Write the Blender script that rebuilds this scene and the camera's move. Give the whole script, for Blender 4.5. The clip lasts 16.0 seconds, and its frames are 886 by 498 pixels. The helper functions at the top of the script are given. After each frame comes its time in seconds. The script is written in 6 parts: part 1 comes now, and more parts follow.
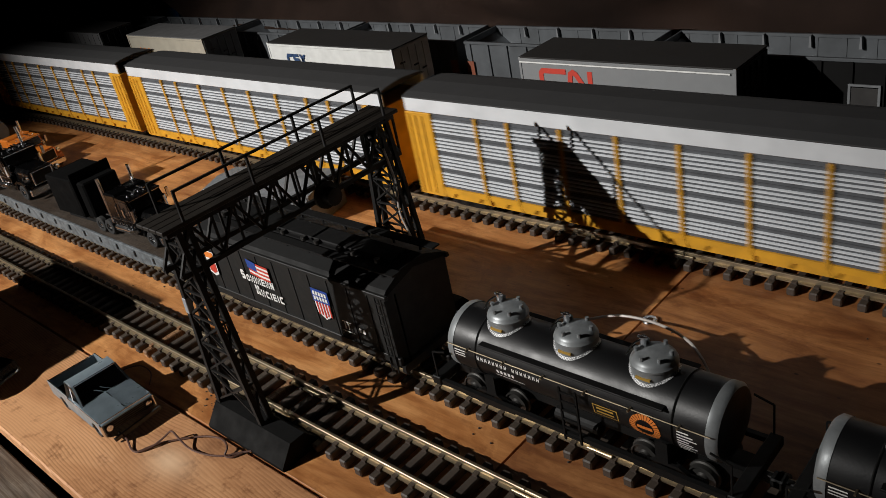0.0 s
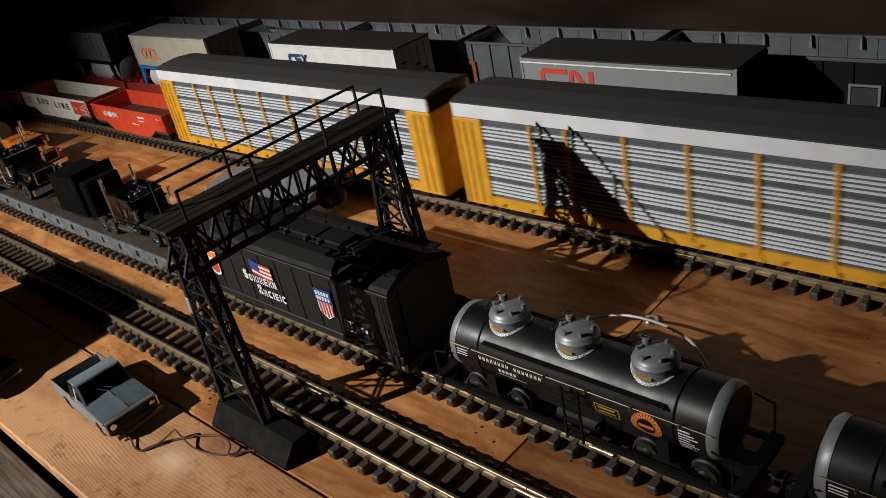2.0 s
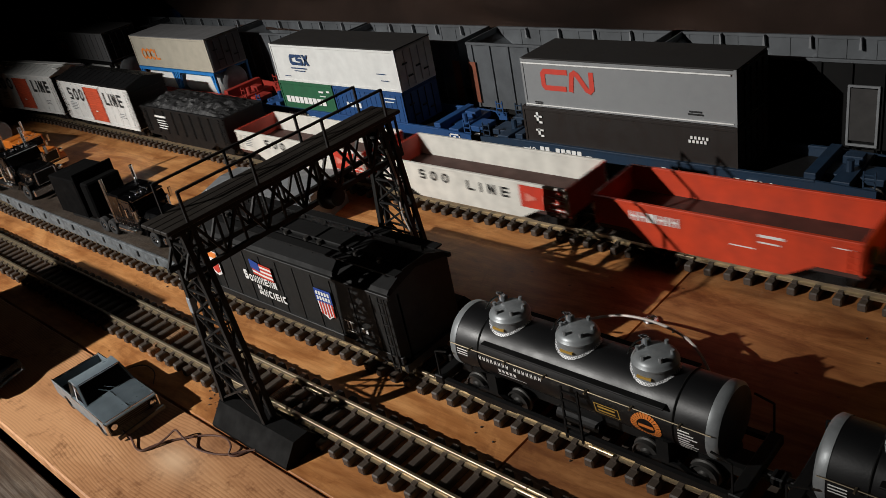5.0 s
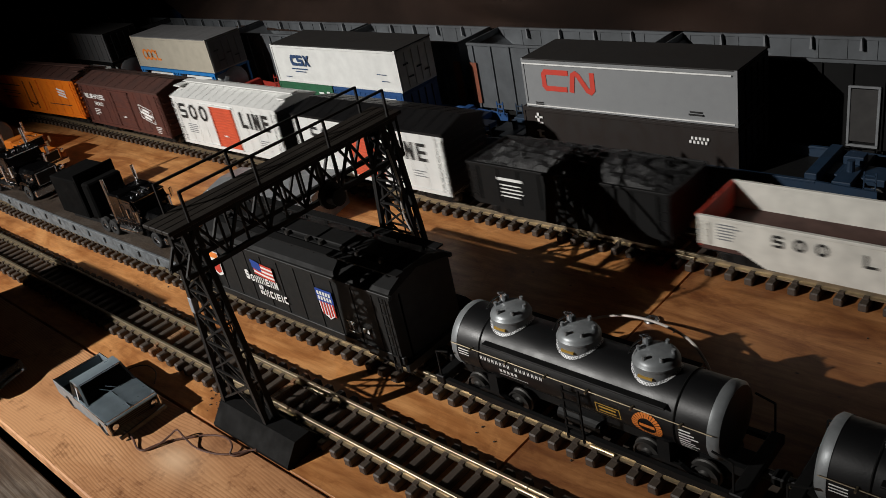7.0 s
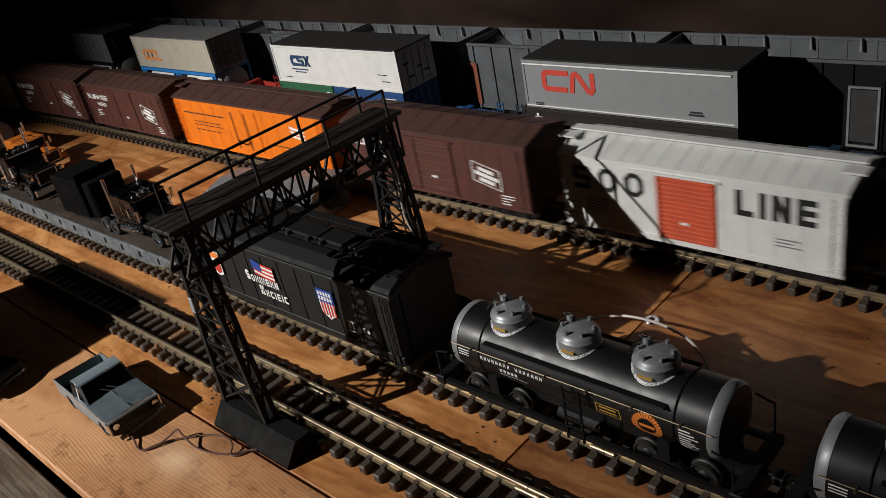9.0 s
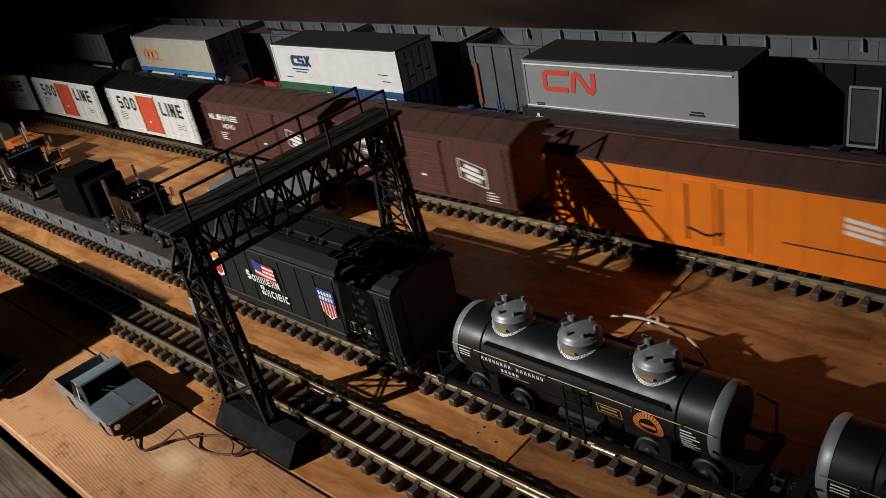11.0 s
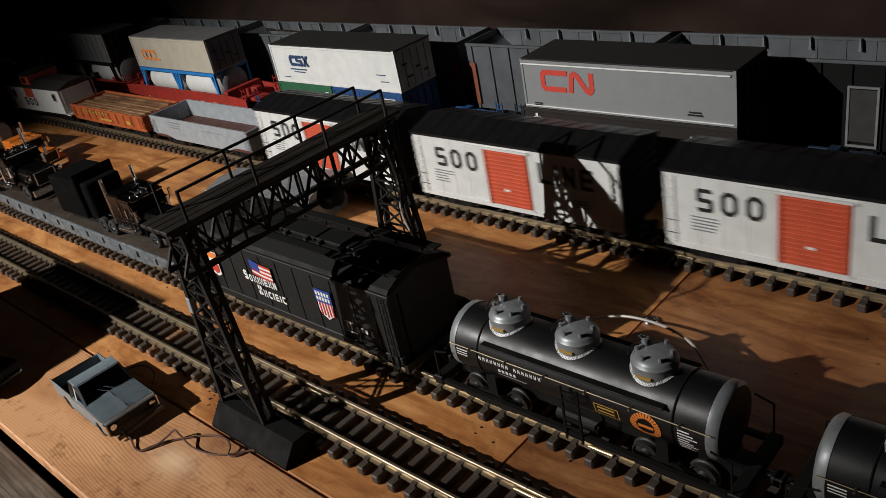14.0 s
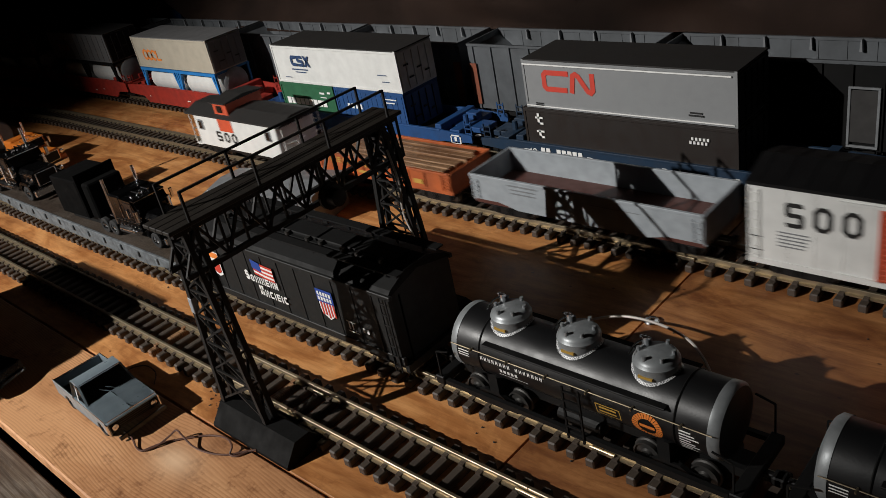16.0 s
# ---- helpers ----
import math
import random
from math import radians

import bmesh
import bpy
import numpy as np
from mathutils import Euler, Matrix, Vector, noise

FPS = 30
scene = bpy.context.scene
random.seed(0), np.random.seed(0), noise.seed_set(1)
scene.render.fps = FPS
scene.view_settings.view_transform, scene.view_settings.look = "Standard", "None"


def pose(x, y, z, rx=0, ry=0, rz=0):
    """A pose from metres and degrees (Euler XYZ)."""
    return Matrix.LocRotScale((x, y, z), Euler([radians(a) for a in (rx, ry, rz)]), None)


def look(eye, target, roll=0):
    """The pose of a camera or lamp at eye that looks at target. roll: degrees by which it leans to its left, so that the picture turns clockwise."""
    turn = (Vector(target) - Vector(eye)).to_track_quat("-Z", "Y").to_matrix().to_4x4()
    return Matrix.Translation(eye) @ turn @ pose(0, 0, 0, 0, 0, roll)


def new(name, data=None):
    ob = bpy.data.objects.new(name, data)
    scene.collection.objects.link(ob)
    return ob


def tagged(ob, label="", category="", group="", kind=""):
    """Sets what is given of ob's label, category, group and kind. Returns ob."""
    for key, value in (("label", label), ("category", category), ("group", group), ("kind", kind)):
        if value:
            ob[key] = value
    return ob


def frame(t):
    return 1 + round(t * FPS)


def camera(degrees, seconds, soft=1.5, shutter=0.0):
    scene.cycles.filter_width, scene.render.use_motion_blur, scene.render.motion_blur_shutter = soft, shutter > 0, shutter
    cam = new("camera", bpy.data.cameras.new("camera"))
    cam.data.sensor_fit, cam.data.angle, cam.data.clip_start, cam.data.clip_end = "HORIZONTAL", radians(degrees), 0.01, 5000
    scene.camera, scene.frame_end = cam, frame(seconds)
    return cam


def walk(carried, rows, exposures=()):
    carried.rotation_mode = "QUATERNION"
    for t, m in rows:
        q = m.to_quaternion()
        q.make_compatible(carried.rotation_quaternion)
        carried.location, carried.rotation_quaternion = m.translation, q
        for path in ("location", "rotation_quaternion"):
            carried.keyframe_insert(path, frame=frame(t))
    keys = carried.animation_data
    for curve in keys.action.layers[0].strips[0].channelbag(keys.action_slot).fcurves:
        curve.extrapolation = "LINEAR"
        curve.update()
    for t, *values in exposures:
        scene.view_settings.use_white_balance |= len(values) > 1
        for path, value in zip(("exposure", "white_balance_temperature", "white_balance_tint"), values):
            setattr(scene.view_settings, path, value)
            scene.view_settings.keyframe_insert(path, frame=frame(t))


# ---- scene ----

# ---- camera and its way: a phone held almost still ----
cam = camera(56.6, 16.0, 0.8, 0.5)
SWAY = (
    (0.0, 0.3941, -0.3561, 0.5840, 61.34, 10.66, 41.60),
    (0.5, 0.3956, -0.3570, 0.5843, 61.34, 10.71, 41.62),
    (1.0, 0.3950, -0.3588, 0.5857, 61.31, 10.70, 41.60),
    (1.5, 0.3951, -0.3591, 0.5862, 61.30, 10.71, 41.59),
    (2.0, 0.3952, -0.3594, 0.5864, 61.30, 10.70, 41.61),
    (2.5, 0.3959, -0.3604, 0.5875, 61.30, 10.70, 41.62),
    (3.0, 0.3945, -0.3591, 0.5853, 61.35, 10.66, 41.62),
    (3.5, 0.3953, -0.3567, 0.5856, 61.31, 10.68, 41.63),
    (4.0, 0.3957, -0.3569, 0.5859, 61.31, 10.69, 41.63),
    (6.5, 0.3972, -0.3672, 0.5894, 61.39, 10.64, 41.62),
    (7.0, 0.3966, -0.3627, 0.5872, 61.41, 10.67, 41.65),
    (7.5, 0.3967, -0.3614, 0.5866, 61.41, 10.69, 41.67),
    (8.0, 0.3967, -0.3612, 0.5866, 61.40, 10.68, 41.66),
    (8.5, 0.3963, -0.3641, 0.5882, 61.39, 10.66, 41.62),
    (9.0, 0.3971, -0.3634, 0.5880, 61.41, 10.65, 41.66),
    (11.5, 0.3958, -0.3644, 0.5881, 61.41, 10.65, 41.65),
    (12.0, 0.3967, -0.3663, 0.5893, 61.42, 10.63, 41.63),
    (12.5, 0.3972, -0.3649, 0.5888, 61.43, 10.63, 41.64),
    (13.0, 0.3977, -0.3632, 0.5876, 61.44, 10.68, 41.69),
    (13.5, 0.3964, -0.3614, 0.5865, 61.42, 10.60, 41.63),
    (14.0, 0.3966, -0.3616, 0.5859, 61.46, 10.62, 41.63),
    (14.5, 0.3952, -0.3594, 0.5843, 61.48, 10.60, 41.65),
    (15.0, 0.3949, -0.3599, 0.5853, 61.44, 10.59, 41.62),
    (15.5, 0.3946, -0.3611, 0.5857, 61.44, 10.59, 41.62),
    (16.0, 0.3962, -0.3632, 0.5869, 61.47, 10.61, 41.65),
)
walk(cam, [(r[0], pose(*r[1:])) for r in SWAY], exposures=[(0.0, 0.0), (16.0, 0.0)])

# ---- the plan, in metres (model railway, 45 mm gauge, about 1:32) ----
RAIL_Z = 0.020              # rail tops over the board
GAUGE = 0.045
Y_A, Y_B, Y_C, Y_D, Y_E = 0.0225, 0.150, 0.508, 0.700, 0.850
LAMP = (-1.80, -2.40, 1.85)


# how far the train has run after each whole second
TRAVELLED = (0.0, 0.4818, 0.9668, 1.4559, 1.9428, 2.4293, 2.9184, 3.4125, 3.9172, 4.4158, 4.9031, 5.3841, 5.8672, 6.3586, 6.8484, 7.3330, 7.8038)
BEND_X, BEND_R = -1.92, 1.9         # the main line leaves the straight here, with this radius


def on_line(x):
    """A place on the main line: x, y and heading in degrees; it bends towards the near side beyond BEND_X."""
    if x >= BEND_X:
        return x, Y_C, 0.0
    a = (BEND_X - x) / BEND_R
    return BEND_X - BEND_R * math.sin(a), Y_C - BEND_R * (1 - math.cos(a)), math.degrees(a)


# ---- light: one work lamp to the left of the camera, in a dark attic ----
world = bpy.data.worlds.new("attic_air")
world.use_nodes = True
world.node_tree.nodes["Background"].inputs[0].default_value = (0.9, 0.75, 0.6, 1)
world.node_tree.nodes["Background"].inputs[1].default_value = 0.0050
scene.world = world
lamp = bpy.data.lights.new("work_lamp_beam", "SPOT")
lamp.energy, lamp.color, lamp.shadow_soft_size = 630, (1.0, 0.97, 0.93), 0.020
lamp.spot_size, lamp.spot_blend = radians(45.5), 1.0
beam = new("work_lamp_beam", lamp)
beam.matrix_world = look(LAMP, (-0.87, 0.14, 0.08))


# ---- materials ----
def nodes_of(name):
    m = bpy.data.materials.new(name)
    m.use_nodes = True
    nt = m.node_tree
    return m, nt, nt.nodes["Principled BSDF"]


def add(nt, kind, **inputs):
    n = nt.nodes.new(kind)
    for k, v in inputs.items():
        n.inputs[k.replace("_", " ")].default_value = v
    return n


def ramp(nt, source, *stops):
    n = nt.nodes.new("ShaderNodeValToRGB")
    e = n.color_ramp.elements
    while len(e) < len(stops):
        e.new(0.5)
    for i, (p, c) in enumerate(stops):
        e[i].position, e[i].color = p, (*c, 1) if len(c) == 3 else c
    nt.links.new(source, n.inputs[0])
    return n


def coords(nt, scale=(1, 1, 1), turn=(0, 0, 0), by="Object"):
    c = nt.nodes.new("ShaderNodeTexCoord")
    m = nt.nodes.new("ShaderNodeMapping")
    m.inputs["Scale"].default_value, m.inputs["Rotation"].default_value = scale, turn
    nt.links.new(c.outputs[by], m.inputs[0])
    return m.outputs[0]


def bump(nt, b, source, strength, distance=0.001):
    n = add(nt, "ShaderNodeBump", Strength=strength, Distance=distance)
    nt.links.new(source, n.inputs["Height"])
    nt.links.new(n.outputs[0], b.inputs["Normal"])


def paint(name, color, rough=0.45, metal=0.0, wear=0.25, scale=60.0, grain=0.15, gloss=0.5):
    """Painted plastic or metal: fine grain, dust and rubbed patches."""
    m, nt, b = nodes_of(name)
    v = coords(nt)
    big, fine = add(nt, "ShaderNodeTexNoise", Scale=scale, Detail=5.0), add(nt, "ShaderNodeTexNoise", Scale=scale * 14, Detail=3.0)
    nt.links.new(v, big.inputs["Vector"]), nt.links.new(v, fine.inputs["Vector"])
    dark = tuple(c * (1 - wear) for c in color)
    lite = tuple(min(1, c * (1 + wear * 0.4) + 0.012 * wear) for c in color)
    r = ramp(nt, big.outputs["Fac"], (0.3, dark), (0.62, color), (0.8, lite))
    nt.links.new(r.outputs[0], b.inputs["Base Color"])
    rr = ramp(nt, big.outputs["Fac"], (0.3, (rough + 0.15,) * 3), (0.7, (rough,) * 3))
    nt.links.new(rr.outputs[0], b.inputs["Roughness"])
    b.inputs["Metallic"].default_value = metal
    b.inputs["Specular IOR Level"].default_value = gloss
    bump(nt, b, fine.outputs["Fac"], grain, 0.0004)
    return m


def timber(name, pale, mid, dark, scale=(3.0, 26.0, 8.0), turn=0.0, rough=0.55, warp=2.5, by="Object", fibre=1.0):
    """Sawn softwood or plywood: long wavy grain, knots, stains and scuffs."""
    m, nt, b = nodes_of(name)
    v = coords(nt, scale, (0, 0, turn), by)
    w = add(nt, "ShaderNodeTexNoise", Scale=1.6, Detail=6.0, Roughness=0.6, Distortion=warp)
    nt.links.new(v, w.inputs["Vector"])
    v2 = coords(nt, (scale[0] * 4, scale[1] * 9, scale[2] * 4), (0, 0, turn), by)
    f = add(nt, "ShaderNodeTexNoise", Scale=1.5, Detail=4.0, Roughness=0.7)
    nt.links.new(v2, f.inputs["Vector"])
    v3 = coords(nt, (2.2, 3.1, 2.0), (0, 0, turn), by)
    s = add(nt, "ShaderNodeTexNoise", Scale=2.2, Detail=5.0)
    nt.links.new(v3, s.inputs["Vector"])
    a = ramp(nt, w.outputs["Fac"], (0.36, dark), (0.5, mid), (0.62, pale), (0.7, mid))
    g = ramp(nt, f.outputs["Fac"], (0.33, (0.80, 0.76, 0.72)), (0.58, (1, 1, 1)))
    t = ramp(nt, s.outputs["Fac"], (0.34, (0.66, 0.58, 0.52)), (0.50, (1, 1, 1)))
    v4 = coords(nt, (scale[0] * 7, scale[1] * 26, scale[2] * 8), (0, 0, turn), by)
    fib = add(nt, "ShaderNodeTexNoise", Scale=2.0, Detail=3.0, Distortion=0.6)
    nt.links.new(v4, fib.inputs["Vector"])
    fr = ramp(nt, fib.outputs["Fac"], (0.38, (1 - 0.26 * fibre, 1 - 0.31 * fibre, 1 - 0.36 * fibre)), (0.52, (1, 1, 1)))
    vor = add(nt, "ShaderNodeTexVoronoi", Scale=23.0)
    nt.links.new(coords(nt, (1, 1.6, 1), (0, 0, turn + 0.4), by), vor.inputs["Vector"])
    dots = ramp(nt, vor.outputs["Distance"], (0.035, (0.30, 0.24, 0.20)), (0.075, (1, 1, 1)))
    scuff = add(nt, "ShaderNodeTexNoise", Scale=14.0, Detail=8.0, Roughness=0.75)
    nt.links.new(coords(nt, (1, 1.4, 1), (0, 0, turn), by), scuff.inputs["Vector"])
    sc = ramp(nt, scuff.outputs["Fac"], (0.34, (0.70, 0.64, 0.60)), (0.47, (1, 1, 1)), (0.68, (1, 1, 1)), (0.78, (1.0, 0.97, 0.92)))
    rings = add(nt, "ShaderNodeTexWave", Scale=1.15, Distortion=9.0, Detail=3.0)
    rings.inputs["Detail Scale"].default_value = 0.7
    rings.bands_direction = "Y"
    nt.links.new(coords(nt, (scale[0] * 0.9, scale[1] * 1.7, scale[2]), (0, 0, turn), by), rings.inputs["Vector"])
    rg = ramp(nt, rings.outputs["Fac"], (0.05, (1 - 0.30 * fibre, 1 - 0.36 * fibre, 1 - 0.42 * fibre)), (0.35, (1, 1, 1)))
    blot = add(nt, "ShaderNodeTexNoise", Scale=7.0, Detail=9.0, Roughness=0.62, Distortion=0.9)
    nt.links.new(coords(nt, (1, 1.3, 1), (0, 0, turn + 0.2), by), blot.inputs["Vector"])
    bl = ramp(nt, blot.outputs["Fac"], (0.46, (0.86, 0.82, 0.79)), (0.485, (1, 1, 1)), (0.60, (1, 1, 1)), (0.62, (1.0, 0.95, 0.88)))
    last = a.outputs[0]
    for layer in (g, t, fr, dots, sc, rg, bl):
        x = nt.nodes.new("ShaderNodeMixRGB")
        x.blend_type = "MULTIPLY"
        x.inputs[0].default_value = 1
        nt.links.new(last, x.inputs[1]), nt.links.new(layer.outputs[0], x.inputs[2])
        last = x.outputs[0]
    nt.links.new(last, b.inputs["Base Color"])
    b.inputs["Roughness"].default_value = rough
    bump(nt, b, f.outputs["Fac"], 0.25, 0.0008)
    return m


PLY = timber("plywood", (0.70, 0.345, 0.128), (0.62, 0.285, 0.098), (0.44, 0.175, 0.052), (2.2, 6.5, 3.0), warp=3.0, fibre=0.35, rough=0.48)
# stained sheet; its colour also carries the weaker light on that side
PLYDARK = timber("stained_dimmed_plywood", (0.45, 0.205, 0.075), (0.38, 0.165, 0.058), (0.25, 0.095, 0.032), (2.2, 6.0, 3.0), warp=3.4, fibre=0.4, rough=0.5)
def plank_wood(name, knot=(-0.382, -0.117)):
    """Planed pine: close grain lines that part round a knot, pale early wood, and stains."""
    m, nt, b = nodes_of(name)

    def calc(kind, a, c=None):
        n = nt.nodes.new("ShaderNodeMath")
        n.operation = kind
        for k, v in enumerate((a, c)):
            if v is None:
                continue
            if isinstance(v, (int, float)):
                n.inputs[k].default_value = v
            else:
                nt.links.new(v, n.inputs[k])
        return n.outputs[0]
    sep = nt.nodes.new("ShaderNodeSeparateXYZ")
    nt.links.new(coords(nt), sep.inputs[0])
    x, y = sep.outputs[0], sep.outputs[1]
    wob = add(nt, "ShaderNodeTexNoise", Scale=1.0, Detail=3.0)
    nt.links.new(coords(nt, (3.0, 9.0, 1.0)), wob.inputs["Vector"])
    dx, dy = calc("MULTIPLY", calc("SUBTRACT", x, knot[0]), 0.55), calc("SUBTRACT", y, knot[1])
    r2 = calc("ADD", calc("MULTIPLY", dx, dx), calc("MULTIPLY", dy, dy))
    near = calc("DIVIDE", 0.0009, calc("ADD", r2, 0.0009))
    bent = calc("MULTIPLY", dy, calc("SUBTRACT", 1.0, calc("MULTIPLY", near, 0.72)))
    phase = calc("ADD", calc("MULTIPLY", bent, 1750.0), calc("MULTIPLY", wob.outputs["Fac"], 70.0))
    line = calc("MULTIPLY", calc("ADD", calc("SINE", phase), 1.0), 0.5)
    grain = ramp(nt, line, (0.04, (0.56, 0.47, 0.38)), (0.45, (1, 1, 1)))
    broad = add(nt, "ShaderNodeTexNoise", Scale=1.0, Detail=6.0, Roughness=0.6, Distortion=0.6)
    nt.links.new(coords(nt, (5.0, 14.0, 4.0)), broad.inputs["Vector"])
    base = ramp(nt, broad.outputs["Fac"], (0.32, (0.30, 0.135, 0.058)), (0.47, (0.50, 0.245, 0.110)), (0.60, (0.60, 0.315, 0.150)))
    mask = add(nt, "ShaderNodeTexNoise", Scale=1.0, Detail=2.0)
    nt.links.new(coords(nt, (4.0, 7.0, 1.0)), mask.inputs["Vector"])
    share = calc("MULTIPLY", ramp(nt, mask.outputs["Fac"], (0.40, (0.25,) * 3), (0.60, (1,) * 3)).outputs[0], 0.85)
    scuff = add(nt, "ShaderNodeTexNoise", Scale=30.0, Detail=8.0, Roughness=0.75)
    nt.links.new(coords(nt), scuff.inputs["Vector"])
    wear = ramp(nt, scuff.outputs["Fac"], (0.34, (0.52, 0.45, 0.40)), (0.47, (1, 1, 1)), (0.62, (1, 1, 1)), (0.74, (1.0, 0.93, 0.86)))
    last = base.outputs[0]
    for layer, amount in ((grain, share), (wear, 1.0)):
        q = nt.nodes.new("ShaderNodeMixRGB")
        q.blend_type = "MULTIPLY"
        if isinstance(amount, float):
            q.inputs[0].default_value = amount
        else:
            nt.links.new(amount, q.inputs[0])
        nt.links.new(last, q.inputs[1]), nt.links.new(layer.outputs[0], q.inputs[2])
        last = q.outputs[0]
    q = nt.nodes.new("ShaderNodeMixRGB")
    q.inputs[2].default_value = (0.78, 0.52, 0.32, 1)
    nt.links.new(calc("MULTIPLY", calc("POWER", near, 3.0), 0.9), q.inputs[0]), nt.links.new(last, q.inputs[1])
    nt.links.new(q.outputs[0], b.inputs["Base Color"])
    b.inputs["Roughness"].default_value = 0.5
    bump(nt, b, line, 0.12, 0.0006)
    return m


PLANK = plank_wood("pine_board")
FLATDECK = timber("flat_car_deck", (0.085, 0.07, 0.058), (0.065, 0.053, 0.043), (0.04, 0.032, 0.026), (20.0, 60.0, 20.0))
FLATGREY = paint("scratched_blue_grey", (0.15, 0.165, 0.175), 0.5, 0.1, 0.55, 90, 0.3)
GREYBOARD = timber("grey_board", (0.20, 0.165, 0.13), (0.155, 0.125, 0.10), (0.10, 0.08, 0.062), (2.0, 20.0, 6.0))
LUMBER = timber("lumber_load", (0.40, 0.24, 0.13), (0.30, 0.17, 0.09), (0.18, 0.10, 0.05), (3.0, 60.0, 40.0))
RAFTER = timber("attic_timber", (0.16, 0.085, 0.045), (0.11, 0.055, 0.03), (0.06, 0.03, 0.017), (1.0, 8.0, 3.0))
KRAFT = paint("kraft_paper", (0.040, 0.018, 0.010), 0.8, 0, 0.5, 6, 0.4)
DECKWOOD = timber("deck_boards", (0.026, 0.022, 0.017), (0.019, 0.016, 0.013), (0.011, 0.009, 0.007), (4.0, 60.0, 20.0))
TIE = paint("sleeper_plastic", (0.055, 0.040, 0.030), 0.55, 0, 0.4, 90, 0.5)
RAIL = paint("tarnished_brass_rail", (0.40, 0.33, 0.225), 0.36, 0.9, 0.35, 35, 0.2)
IRON = paint("black_iron", (0.010, 0.0095, 0.009), 0.5, 0.2, 0.4, 80, 0.3)
BASEGREY = paint("dark_grey_cast_base", (0.0048, 0.0048, 0.0046), 0.7, 0, 0.3, 60, 0.3, 0.15)
BLACK = paint("black_plastic", (0.007, 0.007, 0.007), 0.5, 0, 0.35, 70, 0.15, 0.25)
HOPBLACK = paint("satin_black_car_side", (0.011, 0.011, 0.0105), 0.48, 0, 0.25, 60)
TANKBLACK = paint("tank_black", (0.007, 0.0073, 0.008), 0.36, 0.1, 0.25, 40)
GREY = paint("light_grey_metal", (0.22, 0.23, 0.24), 0.38, 0.15, 0.25, 60)
PALEGREY = paint("pale_grey_metal", (0.33, 0.36, 0.385), 0.42, 0.1, 0.2, 60)
SILVER = paint("aluminium_panel", (0.70, 0.73, 0.765), 0.42, 0.0, 0.15, 40)
BANDSILVER = paint("polished_silver_band", (0.78, 0.80, 0.825), 0.28, 0.1, 0.15, 25)
# screen colour darkened for the shade between slats; the seams share it
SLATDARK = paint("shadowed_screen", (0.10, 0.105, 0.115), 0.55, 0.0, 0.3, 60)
YELLOW = paint("yellow_enamel", (0.70, 0.345, 0.025), 0.42, 0, 0.22, 50)
WHITE = paint("white_enamel", (0.66, 0.665, 0.645), 0.45, 0, 0.12, 40)
OFFWHITE = paint("soiled_white_enamel", (0.66, 0.64, 0.58), 0.5, 0, 0.22, 40)
WELLRED = paint("dull_red_enamel", (0.33, 0.026, 0.016), 0.5, 0, 0.3, 50)
RACKROOF = paint("grey_roof_paint", (0.045, 0.045, 0.046), 0.55, 0.1, 0.2, 30)
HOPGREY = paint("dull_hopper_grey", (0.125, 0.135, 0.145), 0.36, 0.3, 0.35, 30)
CARROOF = paint("black_car_roof", (0.0045, 0.0045, 0.005), 0.38, 0, 0.3, 30)
MATTBLACK = paint("matt_black_body", (0.002, 0.002, 0.002), 0.8, 0, 0.3, 60, 0.2, 0.08)
# roof black set below the side black
HOPROOF = paint("darker_black_roof", (0.0065, 0.0065, 0.0065), 0.6, 0, 0.3, 60, 0.2, 0.25)
PANELGREY = paint("grubby_grey_panel", (0.030, 0.028, 0.027), 0.6, 0, 0.3, 60)
# near-black copy of the hopper grey: shade painted on near sides
HOPSHADE = paint("shaded_hopper_side", (0.003, 0.003, 0.003), 0.6, 0, 0.3, 40, 0.15, 0.2)
RED = paint("red_enamel", (0.55, 0.045, 0.022), 0.45, 0, 0.25, 50)
DOORRED = paint("orange_red_door", (0.56, 0.085, 0.035), 0.45, 0, 0.2, 50)
CPRED = paint("vermilion_enamel", (0.60, 0.055, 0.018), 0.45, 0, 0.25, 40)
PANELRUST = paint("dull_rust_panel", (0.20, 0.055, 0.025), 0.55, 0, 0.3, 40)
RUST = paint("rust_orange_enamel", (0.40, 0.09, 0.022), 0.5, 0, 0.35, 40)
ORANGE = paint("orange_enamel", (0.80, 0.185, 0.006), 0.45, 0, 0.15, 40)
BROWN = paint("box_car_brown", (0.085, 0.027, 0.019), 0.5, 0, 0.25, 50)
ROOFBROWN = paint("roof_brown", (0.065, 0.026, 0.019), 0.6, 0, 0.35, 40)
BEIGE = paint("beige_container", (0.42, 0.385, 0.31), 0.5, 0, 0.15, 30)
CONTGREY = paint("grey_container", (0.13, 0.13, 0.132), 0.5, 0, 0.2, 30)
CNGREY = paint("silver_trailer_side", (0.26, 0.268, 0.275), 0.42, 0.2, 0.12, 30)
ROOFDARK = paint("dark_container_roof", (0.015, 0.0135, 0.0125), 0.6, 0, 0.3, 30)
BLUE = paint("blue_enamel", (0.014, 0.065, 0.20), 0.45, 0, 0.25, 40)
TANKBLUE = paint("bright_blue_frame", (0.02, 0.20, 0.55), 0.45, 0, 0.2, 40)
NAVY = paint("navy_enamel", (0.010, 0.028, 0.058), 0.45, 0, 0.25, 40)
GREEN = paint("green_container", (0.02, 0.11, 0.05), 0.5, 0, 0.2, 40)
DARKBROWN = paint("dark_brown_container", (0.014, 0.009, 0.007), 0.5, 0, 0.25, 40)
